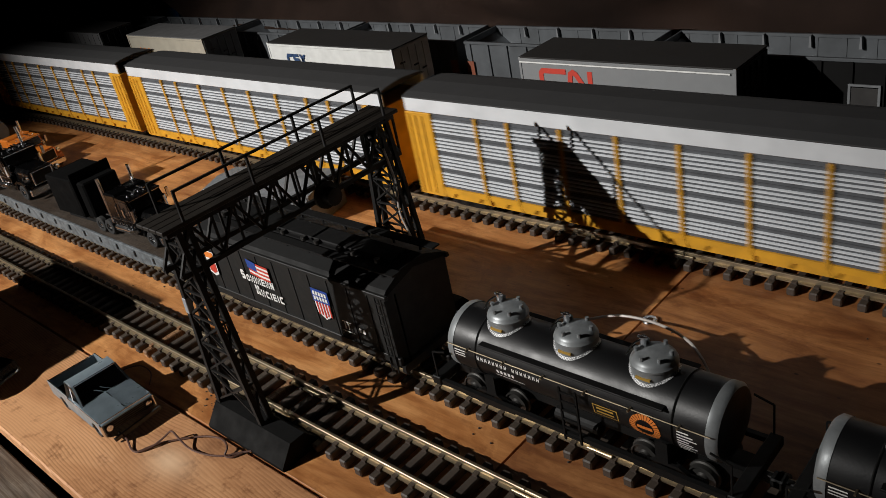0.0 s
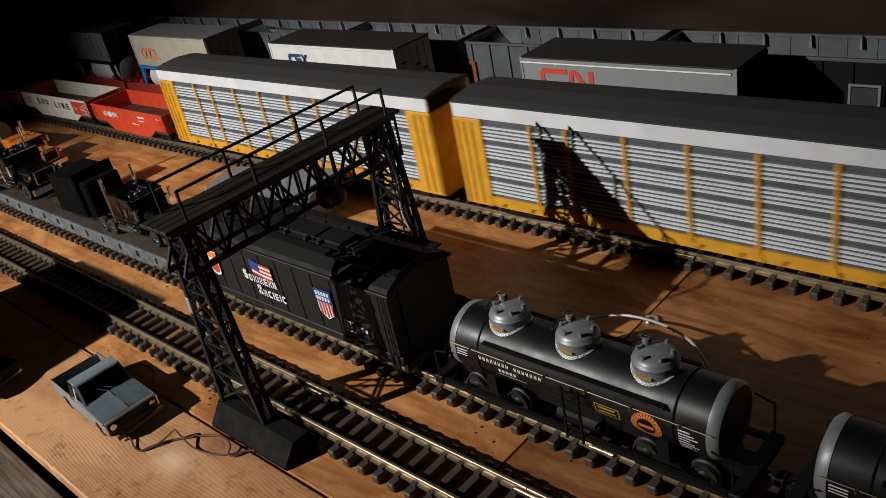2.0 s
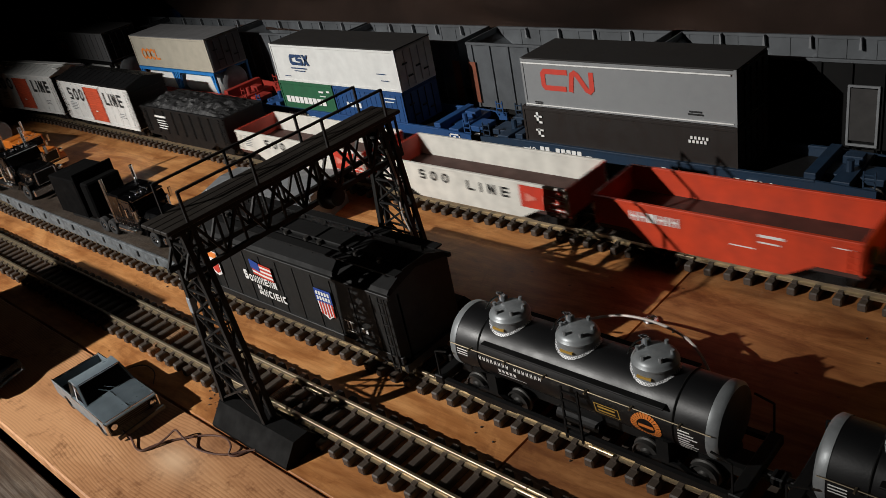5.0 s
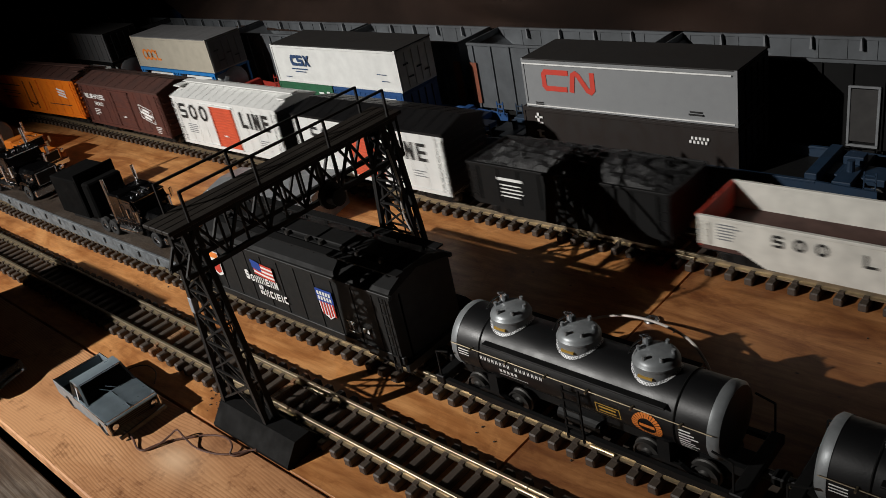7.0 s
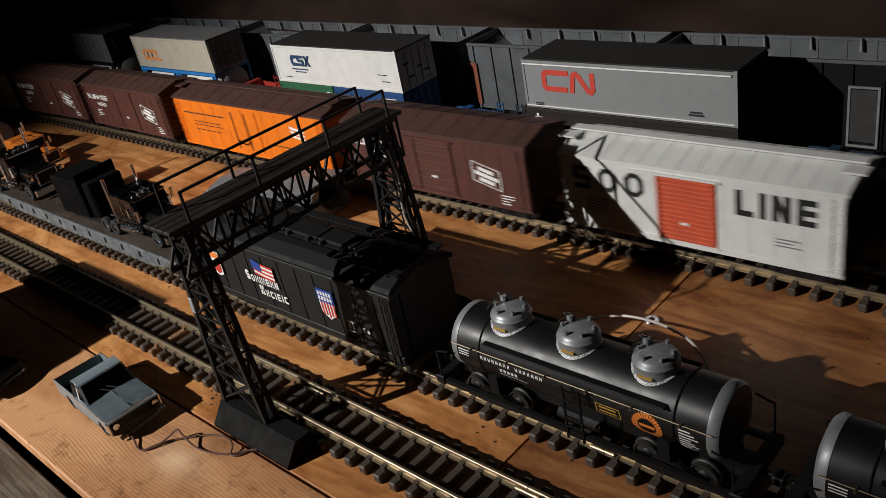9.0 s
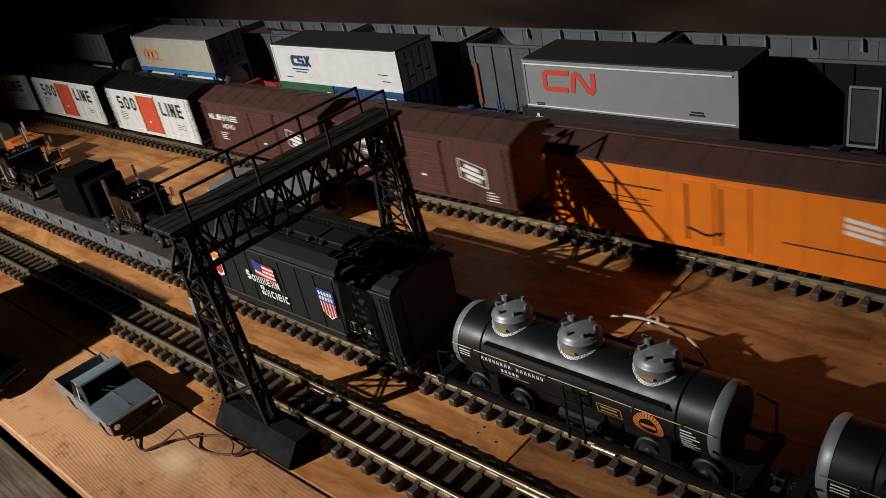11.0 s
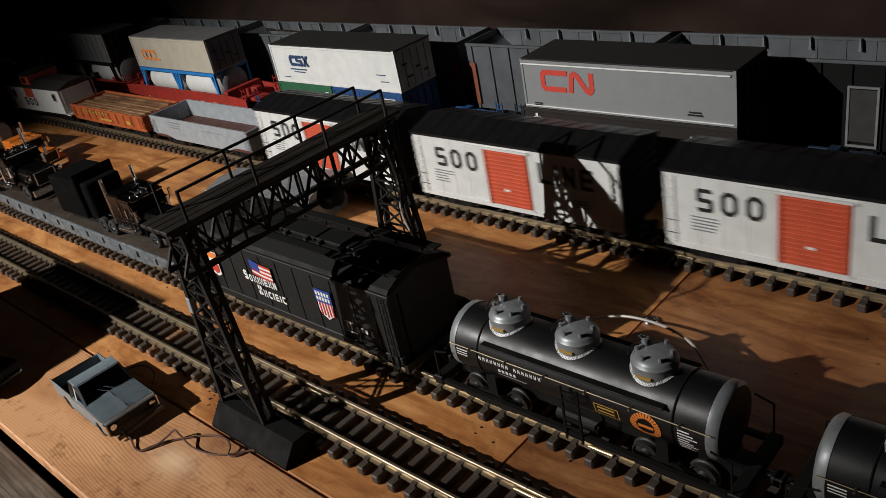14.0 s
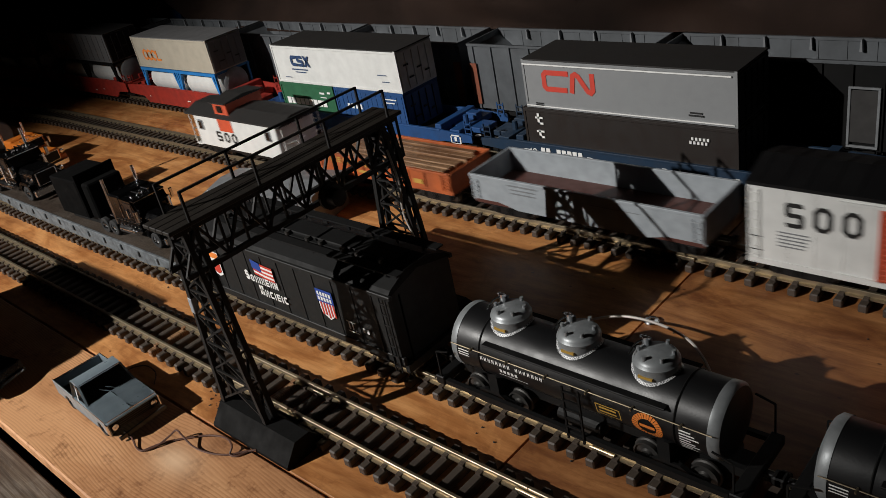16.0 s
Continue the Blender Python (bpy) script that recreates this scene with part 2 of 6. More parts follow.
LOGORED = paint("sign_red", (0.55, 0.05, 0.03), 0.5, 0, 0.1, 60)
LOGOBLUE = paint("sign_blue", (0.02, 0.06, 0.30), 0.5, 0, 0.1, 60)
LOGONAVY = paint("sign_dark_blue", (0.02, 0.05, 0.13), 0.5, 0, 0.1, 60)
LOGOORANGE = paint("sign_orange", (0.75, 0.22, 0.04), 0.5, 0, 0.1, 60)
GOLD = paint("sign_gold", (0.45, 0.27, 0.05), 0.5, 0, 0.1, 60)
PALEMARK = paint("faded_pink_mark", (0.62, 0.20, 0.15), 0.5, 0, 0.2, 60)
INK = paint("sign_black", (0.012, 0.012, 0.012), 0.5, 0, 0.1, 60)
CHALK = paint("sign_white", (0.78, 0.78, 0.76), 0.5, 0, 0.1, 60)
COAL = paint("coal", (0.010, 0.010, 0.0105), 0.4, 0, 0.6, 300, 1.0)
STEEL = paint("wheel_steel", (0.075, 0.072, 0.068), 0.35, 0.6, 0.3, 80)
CHROME = paint("chrome", (0.80, 0.81, 0.83), 0.12, 1.0, 0.05, 80, 0.02)
CARBLUE = paint("grey_blue_metallic_paint", (0.23, 0.285, 0.32), 0.26, 0.2, 0.2, 60, 0.05)
DARKGLASS = paint("tinted_plastic_window", (0.008, 0.008, 0.009), 0.12, 0, 0.1, 60, 0.02)
RUBBER = paint("rubber", (0.015, 0.015, 0.015), 0.8, 0, 0.2, 90)
TRUCKORANGE = paint("orange_lorry_paint", (0.62, 0.17, 0.02), 0.32, 0, 0.1, 60, 0.05)
TRUCKBLACK = paint("black_lorry_paint", (0.0018, 0.0018, 0.002), 0.16, 0, 0.1, 60, 0.03, 0.5)
DOMEGREY = paint("grey_dome_paint", (0.30, 0.32, 0.33), 0.36, 0.35, 0.25, 90, 0.15)
def riveted():
    m, nt, b = nodes_of("riveted_flange")
    c = add(nt, "ShaderNodeTexChecker", Scale=620.0)
    c.inputs["Color1"].default_value, c.inputs["Color2"].default_value = (0.62, 0.63, 0.64, 1), (0.16, 0.165, 0.17, 1)
    nt.links.new(coords(nt), c.inputs["Vector"])
    nt.links.new(c.outputs[0], b.inputs["Base Color"])
    b.inputs["Roughness"].default_value = 0.4
    return m


RIVETED = riveted()
WIRE = paint("wire_insulation", (0.10, 0.045, 0.03), 0.5, 0, 0.2, 60)
WIREPALE = paint("pale_wire", (0.55, 0.50, 0.46), 0.35, 0.2, 0.2, 60)
GROUND = paint("attic_floor_dust", (0.05, 0.04, 0.032), 0.9, 0, 0.4, 4, 0.4)


# ---- mesh tools ----
def box(bm, x0, x1, y0, y1, z0, z1, bevel=0.0):
    r = bmesh.ops.create_cube(bm, size=1, matrix=Matrix.LocRotScale(((x0 + x1) / 2, (y0 + y1) / 2, (z0 + z1) / 2), None, (abs(x1 - x0), abs(y1 - y0), abs(z1 - z0))))
    if bevel:
        bmesh.ops.bevel(bm, geom=list({e for v in r["verts"] for e in v.link_edges}), offset=bevel, segments=1, affect="EDGES")
    return bm


def bar(bm, p, q, w=0.003, h=None):
    """A square bar from p to q."""
    p, q = Vector(p), Vector(q)
    d = q - p
    m = Matrix.Translation((p + q) / 2) @ d.to_track_quat("Z", "Y").to_matrix().to_4x4() @ Matrix.Diagonal((w, h or w, d.length, 1))
    bmesh.ops.create_cube(bm, size=1, matrix=m)
    return bm


def rod(bm, p, q, r=0.002, n=8, r2=None):
    p, q = Vector(p), Vector(q)
    d = q - p
    m = Matrix.Translation((p + q) / 2) @ d.to_track_quat("Z", "Y").to_matrix().to_4x4()
    bmesh.ops.create_cone(bm, cap_ends=True, segments=n, radius1=r, radius2=r if r2 is None else r2, depth=d.length, matrix=m)
    return bm


def prism(bm, outline, axis, a, b):
    """A closed outline in the two other axes, drawn from a to b along axis ('x': outline is (y, z); 'y': (x, z); 'z': (x, y))."""
    def at(u, v, w):
        return {"x": (w, u, v), "y": (u, w, v), "z": (u, v, w)}[axis]
    one = [bm.verts.new(at(u, v, a)) for u, v in outline]
    two = [bm.verts.new(at(u, v, b)) for u, v in outline]
    n = len(outline)
    faces = [bm.faces.new(one), bm.faces.new(two)]
    for i in range(n):
        faces.append(bm.faces.new((one[i], one[(i + 1) % n], two[(i + 1) % n], two[i])))
    bmesh.ops.recalc_face_normals(bm, faces=faces)
    return bm


def lathe(bm, profile, n=32, m=None):
    """Turn (radius, height) pairs round z."""
    rings = []
    for r, z in profile:
        rings.append([bm.verts.new((r * math.cos(2 * math.pi * i / n), r * math.sin(2 * math.pi * i / n), z)) for i in range(n)] if r > 1e-6 else [bm.verts.new((0, 0, z))])
    faces = []
    for a, b in zip(rings, rings[1:]):
        for i in range(n):
            j = (i + 1) % n
            c = [a[i % len(a)], a[j % len(a)], b[j % len(b)], b[i % len(b)]]
            c = [v for k, v in enumerate(c) if v not in c[:k]]
            if len(c) > 2:
                faces.append(bm.faces.new(c))
    bmesh.ops.recalc_face_normals(bm, faces=faces)
    if m is not None:
        bmesh.ops.transform(bm, matrix=m, verts=[v for ring in rings for v in ring])
    return bm


def tube(bm, pts, r, n=6):
    pts = [Vector(p) for p in pts]
    rings = []
    for i, p in enumerate(pts):
        d = (pts[min(i + 1, len(pts) - 1)] - pts[max(i - 1, 0)]).normalized()
        q = d.to_track_quat("Z", "Y").to_matrix()
        rings.append([bm.verts.new(p + q @ Vector((r * math.cos(2 * math.pi * k / n), r * math.sin(2 * math.pi * k / n), 0))) for k in range(n)])
    for a, b in zip(rings, rings[1:]):
        for k in range(n):
            bm.faces.new((a[k], a[(k + 1) % n], b[(k + 1) % n], b[k]))
    return bm


def smooth_path(pts, steps=8):
    """A rounded line through the points."""
    P = [Vector(p) for p in pts]
    P = [P[0] * 2 - P[1]] + P + [P[-1] * 2 - P[-2]]
    out = []
    for a, b, c, d in zip(P, P[1:], P[2:], P[3:]):
        for k in range(steps):
            t = k / steps
            out.append(0.5 * (2 * b + (c - a) * t + (2 * a - 5 * b + 4 * c - d) * t * t + (3 * b - a - 3 * c + d) * t ** 3))
    return out + [P[-2]]


def ribbon(bm, path, w, y):
    """A flat bent band of even width on a side: path in (x, z)."""
    P = [Vector(a) for a in path]
    rim = []
    for i, c in enumerate(P):
        d0 = (c - P[i - 1]).normalized() if i else (P[1] - c).normalized()
        d1 = (P[i + 1] - c).normalized() if i < len(P) - 1 else d0
        n0, n1 = Vector((-d0.y, d0.x)), Vector((-d1.y, d1.x))
        m = (n0 + n1) / max(0.35, (n0 + n1).dot(n0)) if (n0 + n1).length > 0.2 else n0
        rim.append([bm.verts.new((v.x, y, v.y)) for v in (c + m * w / 2, c - m * w / 2)])
    for a, b in zip(rim, rim[1:]):
        bm.faces.new((a[0], a[1], b[1], b[0]))


def mesh_of(bm, material, round_off=0.0):
    me = bpy.data.meshes.new("mesh")
    bm.normal_update()
    bm.to_mesh(me)
    bm.free()
    me.materials.append(material)
    if round_off:
        me.polygons.foreach_set("use_smooth", [True] * len(me.polygons))
        me.set_sharp_from_angle(angle=radians(round_off))
    return me


def part(name, bm, material, parent, label="", round_off=0.0):
    ob = new(name, mesh_of(bm, material, round_off))
    ob.parent = parent
    if label:
        ob["label"] = label
    return ob


def shared(name, me, parent, m):
    ob = new(name, me)
    ob.parent = parent
    ob.matrix_basis = m
    return ob


def thing(name, m, label, category, group="", kind=""):
    ob = new(name)
    ob.empty_display_size = 0.02
    ob.matrix_basis = m
    return tagged(ob, label, category, group, kind)


def B():
    return bmesh.new()

# ---- the attic and the table ----
def slab(name, material, x0, x1, y0, y1, z0, z1, label, category, bevel=0.002):
    ob = new(name, mesh_of(box(B(), x0, x1, y0, y1, z0, z1, bevel), material))
    return tagged(ob, label, category, kind="structure")


JOINT_X = -0.054
slab("plywood_sheet", PLY, -4.2, JOINT_X - 0.0012, -0.055, 1.75, -0.018, 0, "worn plywood sheet carrying the model railway tracks", "table top", 0.0004)
slab("plywood_sheet", PLYDARK, JOINT_X + 0.0012, 2.4, -0.055, 1.75, -0.018, 0, "worn plywood sheet with scuffs and dark stains, also toned down for dimmer light", "table top", 0.0004)
slab("pine_board", PLANK, -4.2, 2.4, -0.205, -0.0585, -0.018, 0.001, "loose pine board with knots along the table edge", "board")
slab("grey_board", GREYBOARD, -4.2, 2.4, -0.75, -0.213, -0.04, -0.022, "weathered grey board below the table edge", "board")
slab("floor", GROUND, -6, 5, -4, 3, -0.72, -0.70, "dark dusty attic floor", "floor", 0)
slab("wall_west", RAFTER, -6.1, -6, -4, 3, -0.72, 2.9, "dark timber gable wall of the attic", "wall", 0)
slab("wall_east", RAFTER, 5, 5.1, -4, 3, -0.72, 2.9, "dark timber gable wall of the attic", "wall", 0)
slab("wall_south", RAFTER, -6, 5, -4.1, -4, -0.72, 2.9, "dark timber wall of the attic", "wall", 0)
slab("wall_north", RAFTER, -6, 5, 3, 3.1, -0.72, 2.9, "dark timber wall of the attic", "wall", 0)
slab("ceiling", RAFTER, -6, 5, -4, 3, 2.9, 3.0, "dark attic roof boards", "ceiling", 0)


def tie_mesh(material):
    bm = B()
    box(bm, -0.0052, 0.0052, -0.0395, 0.0395, 0.0, 0.0105, 0.0014)
    for y in (-GAUGE / 2, GAUGE / 2):
        box(bm, -0.003, 0.003, y - 0.0065, y + 0.0045, 0.0105, 0.0135)
    return mesh_of(bm, material)


TIE_MESH = tie_mesh(TIE)
PALE_TIE = tie_mesh(LUMBER)         # two bare wooden replacements on the empty siding
PALE_TIES = (-0.347, -0.595)


def rail_bm(x0, x1, y):
    bm = B()
    w = ((-0.0042, 0.0105), (0.0042, 0.0105), (0.0042, 0.0122), (0.0010, 0.0130), (0.0010, 0.0165), (0.0021, 0.0172), (0.0021, 0.0195), (0.0015, 0.0200),
         (-0.0015, 0.0200), (-0.0021, 0.0195), (-0.0021, 0.0172), (-0.0010, 0.0165), (-0.0010, 0.0130), (-0.0042, 0.0122))
    return prism(bm, [(y + a, b) for a, b in w], "x", x0, x1)


def bent_rail_bm(x0, x1, side):
    """The rail's profile drawn along the bend of the main line."""
    w = [(a.co.y, a.co.z) for a in rail_bm(0, 1, 0).verts][:14]
    bm, rings = B(), []
    for k in range(25):
        x, y, turn = on_line(x0 + (x1 - x0) * k / 24)
        a = radians(turn)
        rings.append([bm.verts.new((x - math.sin(a) * (side + u), y - Y_C + math.cos(a) * (side + u), v)) for u, v in w])
    for p, q in zip(rings, rings[1:]):
        for k in range(14):
            bm.faces.new((p[k], p[(k + 1) % 14], q[(k + 1) % 14], q[k]))
    bmesh.ops.recalc_face_normals(bm, faces=bm.faces[:])
    return bm


def railway(x0, x1, y, stretches, cuts, label):
    """A track on the board. stretches: (first tie, spacing, from, to)."""
    t = thing("railway_track", pose(0, y, 0), label, "railway track", "tracks on the board", "structure")
    ends = [x0, *cuts, x1]
    for a, b in zip(ends, ends[1:]):
        for side in (-GAUGE / 2, GAUGE / 2):
            bm = bent_rail_bm(a, b - 0.0006, side) if y == Y_C and b <= BEND_X else rail_bm(a + 0.0006, b - 0.0006, side)
            part("rail", bm, RAIL, t, "tarnished brass rail")
        if b != x1:
            for side in (-GAUGE / 2, GAUGE / 2):
                part("rail_joiner", box(B(), b - 0.014, b + 0.014, side - 0.0052, side - 0.0022, 0.0108, 0.016, 0.0005), RAIL, t, "brass rail joiner")
    for first, step, a, b in stretches:
        k = math.ceil((a - first) / step)
        while first + k * step < b:
            x = first + k * step
            pale = y == Y_A and min(abs(x - a) for a in PALE_TIES) < step / 2
            px, py, turn = on_line(x) if y == Y_C else (x, y, 0.0)
            shared("tie", PALE_TIE if pale else TIE_MESH, t, pose(px, py - y + random.uniform(-0.0006, 0.0006), 0, 0, 0, turn + random.uniform(-0.7, 0.7)))
            k += 1
    return t


railway(-2.6, 0.9, Y_A, [(-0.2184, 0.0228, -2.6, 0.9)], (-0.31, 0.0), "empty siding with dark plastic ties and brass rails")
railway(-2.6, 1.1, Y_B, [(-0.4109, 0.0228, -2.6, 1.1)], (-1.2, 0.03), "siding with parked cars, dark ties and shiny rails")
railway(-3.6, 1.1, Y_C, [(-0.5098, 0.0228, -3.6, -0.075), (-0.0572, 0.0264, -0.075, 1.1)], (BEND_X, -0.068), "main line track with dark ties and brass rails")
railway(-3.6, 1.1, Y_D, [(-0.5, 0.0228, -3.6, 1.1)], (-1.2,), "rear track under the parked container cars")


# ---- parts common to the cars ----
def wheel_bm(r=0.0135):
    return lathe(B(), [(0, 0.003), (r * 0.35, 0.003), (r * 0.45, 0.001), (r * 0.85, 0.001), (r * 0.9, 0.0028), (r, 0.0028), (r, -0.002), (r * 1.12, -0.003), (r * 1.12, -0.005), (0, -0.005)], 20)


WHEEL_MESH = mesh_of(wheel_bm(), STEEL, 40)


def truck(car, x, material=BLACK):
    """A two-axle bogie with side frames and wheels under a car; the car's origin lies on the rail top."""
    bm = B()
    for s in (-1, 1):
        y = s * 0.031
        prism(bm, [(x - 0.036, 0.010), (x - 0.030, 0.007), (x - 0.014, 0.005), (x + 0.014, 0.005), (x + 0.030, 0.007), (x + 0.036, 0.010), (x + 0.036, 0.017), (x + 0.020, 0.018), (x + 0.010, 0.024), (x - 0.010, 0.024), (x - 0.020, 0.018), (x - 0.036, 0.017)], "y", y - 0.0025, y + 0.0025)
        for dx in (-0.028, 0.028):
            box(bm, x + dx - 0.006, x + dx + 0.006, y - 0.004 * (s < 0) - 0.001, y + 0.004 * (s > 0) + 0.001, 0.008, 0.019, 0.001)
        for dx in (-0.005, 0.0, 0.005):
            rod(bm, (x + dx, y + s * 0.002, 0.008), (x + dx, y + s * 0.002, 0.020), 0.002, 6)
    box(bm, x - 0.007, x + 0.007, -0.031, 0.031, 0.015, 0.024)
    bogie = part("bogie", bm, material, car, "black bogie with sprung side frames")
    for dx in (-0.028, 0.028):
        for s in (-1, 1):
            shared("wheel", WHEEL_MESH, bogie, pose(x + dx, s * GAUGE / 2 + s * 0.001, 0.0135, 90 * -s, 0, 0))


def coupler(car, x, s):
    bm = box(B(), min(x, x + s * 0.020), max(x, x + s * 0.020), -0.003, 0.003, 0.016, 0.022, 0.0008)
    box(bm, min(x + s * 0.014, x + s * 0.024), max(x + s * 0.014, x + s * 0.024), -0.007, 0.006, 0.014, 0.024, 0.0015)
    part("coupler", bm, BLACK, car, "black knuckle coupler")


def ladder(bm, x0, x1, y, z0, z1, n, w=0.0011):
    for x in (x0, x1):
        bar(bm, (x, y, z0), (x, y, z1), w)
    for i in range(n):
        z = z0 + (z1 - z0) * (i + 0.5) / n
        bar(bm, (x0, y, z), (x1, y, z), w)


def flat_sign(name, outline, material, parent, y, label=""):
    """A thin painted shape on a side: outline in (x, z)."""
    return part(name, prism(B(), outline, "y", y, y - 0.0004), material, parent, label)


def rect(x0, x1, z0, z1, lean=0.0):
    return [(x0 + lean * z0, z0), (x1 + lean * z0, z0), (x1 + lean * z1, z1), (x0 + lean * z1, z1)]


def bars_sign(name, material, parent, y, rows, label=""):
    """Writing as plain bars, each a mesh of its own: rows of (x0, x1, z0, z1)."""
    for r in rows:
        part(name, prism(B(), rect(*r), "y", y, y - 0.0004), material, parent, label)


def ring(bm, x0, x1, z0, z1, t, y, cut=0.3):
    """A plain block ring with chamfered corners on a side."""
    cx, cz = (x1 - x0) * cut, (x1 - x0) * cut
    o = [(x0 + cx, z0), (x1 - cx, z0), (x1, z0 + cz), (x1, z1 - cz), (x1 - cx, z1), (x0 + cx, z1), (x0, z1 - cz), (x0, z0 + cz)]
    mx, mz = (x0 + x1) / 2, (z0 + z1) / 2
    sx, sz = 1 - 2 * t / (x1 - x0), 1 - 2 * t / (z1 - z0)
    i = [(mx + (a - mx) * sx, mz + (b - mz) * sz) for a, b in o]
    vo, vi = [bm.verts.new((a, y - 0.0004, b)) for a, b in o], [bm.verts.new((a, y - 0.0004, b)) for a, b in i]
    for k in range(8):
        bm.faces.new((vo[k], vo[(k + 1) % 8], vi[(k + 1) % 8], vi[k]))


def block_marks(parent, x, z, h, w, pattern, material, y, label, gap=0.3, name="lettering", stroke=0.2):
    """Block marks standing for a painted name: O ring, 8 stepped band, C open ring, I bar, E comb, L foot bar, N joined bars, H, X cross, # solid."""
    t = h * stroke

    def slab_of(bm, *outline):
        prism(bm, outline, "y", y, y - 0.0004)
    for c in pattern:
        bm = B()
        if c == "O":
            ring(bm, x, x + w, z, z + h, t, y)
        elif c == "C":
            slab_of(bm, (x + w, z), (x + w, z + t), (x + t, z + t * 1.3), (x + t, z + h - t * 1.3), (x + w, z + h - t), (x + w, z + h), (x + t * 0.7, z + h), (x, z + h - t), (x, z + t), (x + t * 0.7, z))
        elif c == "8":
            m, q = z + h / 2, t * 0.5
            slab_of(bm, (x + q, z), (x + w - q, z), (x + w, z + q), (x + w, m + t / 2 - q), (x + w - q, m + t / 2), (x + t, m + t / 2), (x + t, z + h - t), (x + w, z + h - t), (x + w - q, z + h), (x + q, z + h), (x, z + h - q), (x, m - t / 2 + q), (x + q, m - t / 2), (x + w - t, m - t / 2), (x + w - t, z + t), (x, z + t))
        elif c == "E":
            m = z + h / 2
            slab_of(bm, (x, z), (x + w, z), (x + w, z + t), (x + t, z + t), (x + t, m - t / 2), (x + w, m - t / 2), (x + w, m + t / 2), (x + t, m + t / 2), (x + t, z + h - t), (x + w, z + h - t), (x + w, z + h), (x, z + h))
        elif c == "I":
            slab_of(bm, *rect(x, x + t, z, z + h))
        elif c == "L":
            slab_of(bm, (x, z), (x + w, z), (x + w, z + t), (x + t, z + t), (x + t, z + h), (x, z + h))
        elif c == "N":
            slab_of(bm, (x, z), (x + t, z), (x + t, z + h * 0.55), (x + w - t, z), (x + w, z), (x + w, z + h), (x + w - t, z + h), (x + w - t, z + h * 0.45), (x + t, z + h), (x, z + h))
        elif c == "H":
            slab_of(bm, *rect(x, x + w, z + h * 0.4, z + h * 0.6))
            slab_of(bm, *rect(x, x + t, z, z + h))
            slab_of(bm, *rect(x + w - t, x + w, z, z + h))
        elif c == "X":
            slab_of(bm, (x, z), (x + t, z), (x + w, z + h), (x + w - t, z + h))
            slab_of(bm, (x + w - t, z), (x + w, z), (x + t, z + h), (x, z + h))
        elif c == "#":
            slab_of(bm, *rect(x, x + w, z, z + h))
        if c == " ":
            bm.free()
        else:
            part(name, bm, material, parent, label)
        x += (t if c == "I" else w) + w * gap


HALF = 0.050        # half a car's width
TRAIN = []          # (car, place in the train)


def new_car(name, s0, s1, label, category):
    car = thing(name, pose((s0 + s1) / 2, Y_C, RAIL_Z), label, category, "cars of the moving train")
    TRAIN.append((car, (s0 + s1) / 2))
    return car, (s1 - s0) / 2


def underframe(car, h, lift=0.026):
    bm = box(B(), -h + 0.006, h - 0.006, -0.008, 0.008, 0.014, lift)
    box(bm, -h + 0.004, h - 0.004, -HALF + 0.006, HALF - 0.006, lift - 0.004, lift)
    box(bm, -0.03, 0.012, -0.03, -0.018, 0.008, lift - 0.003, 0.003)
    part("underframe", bm, BLACK, car, "black underframe with brake gear")
    for s in (-1, 1):
        truck(car, s * (h - 0.055))
        coupler(car, s * (h - 0.004), s)


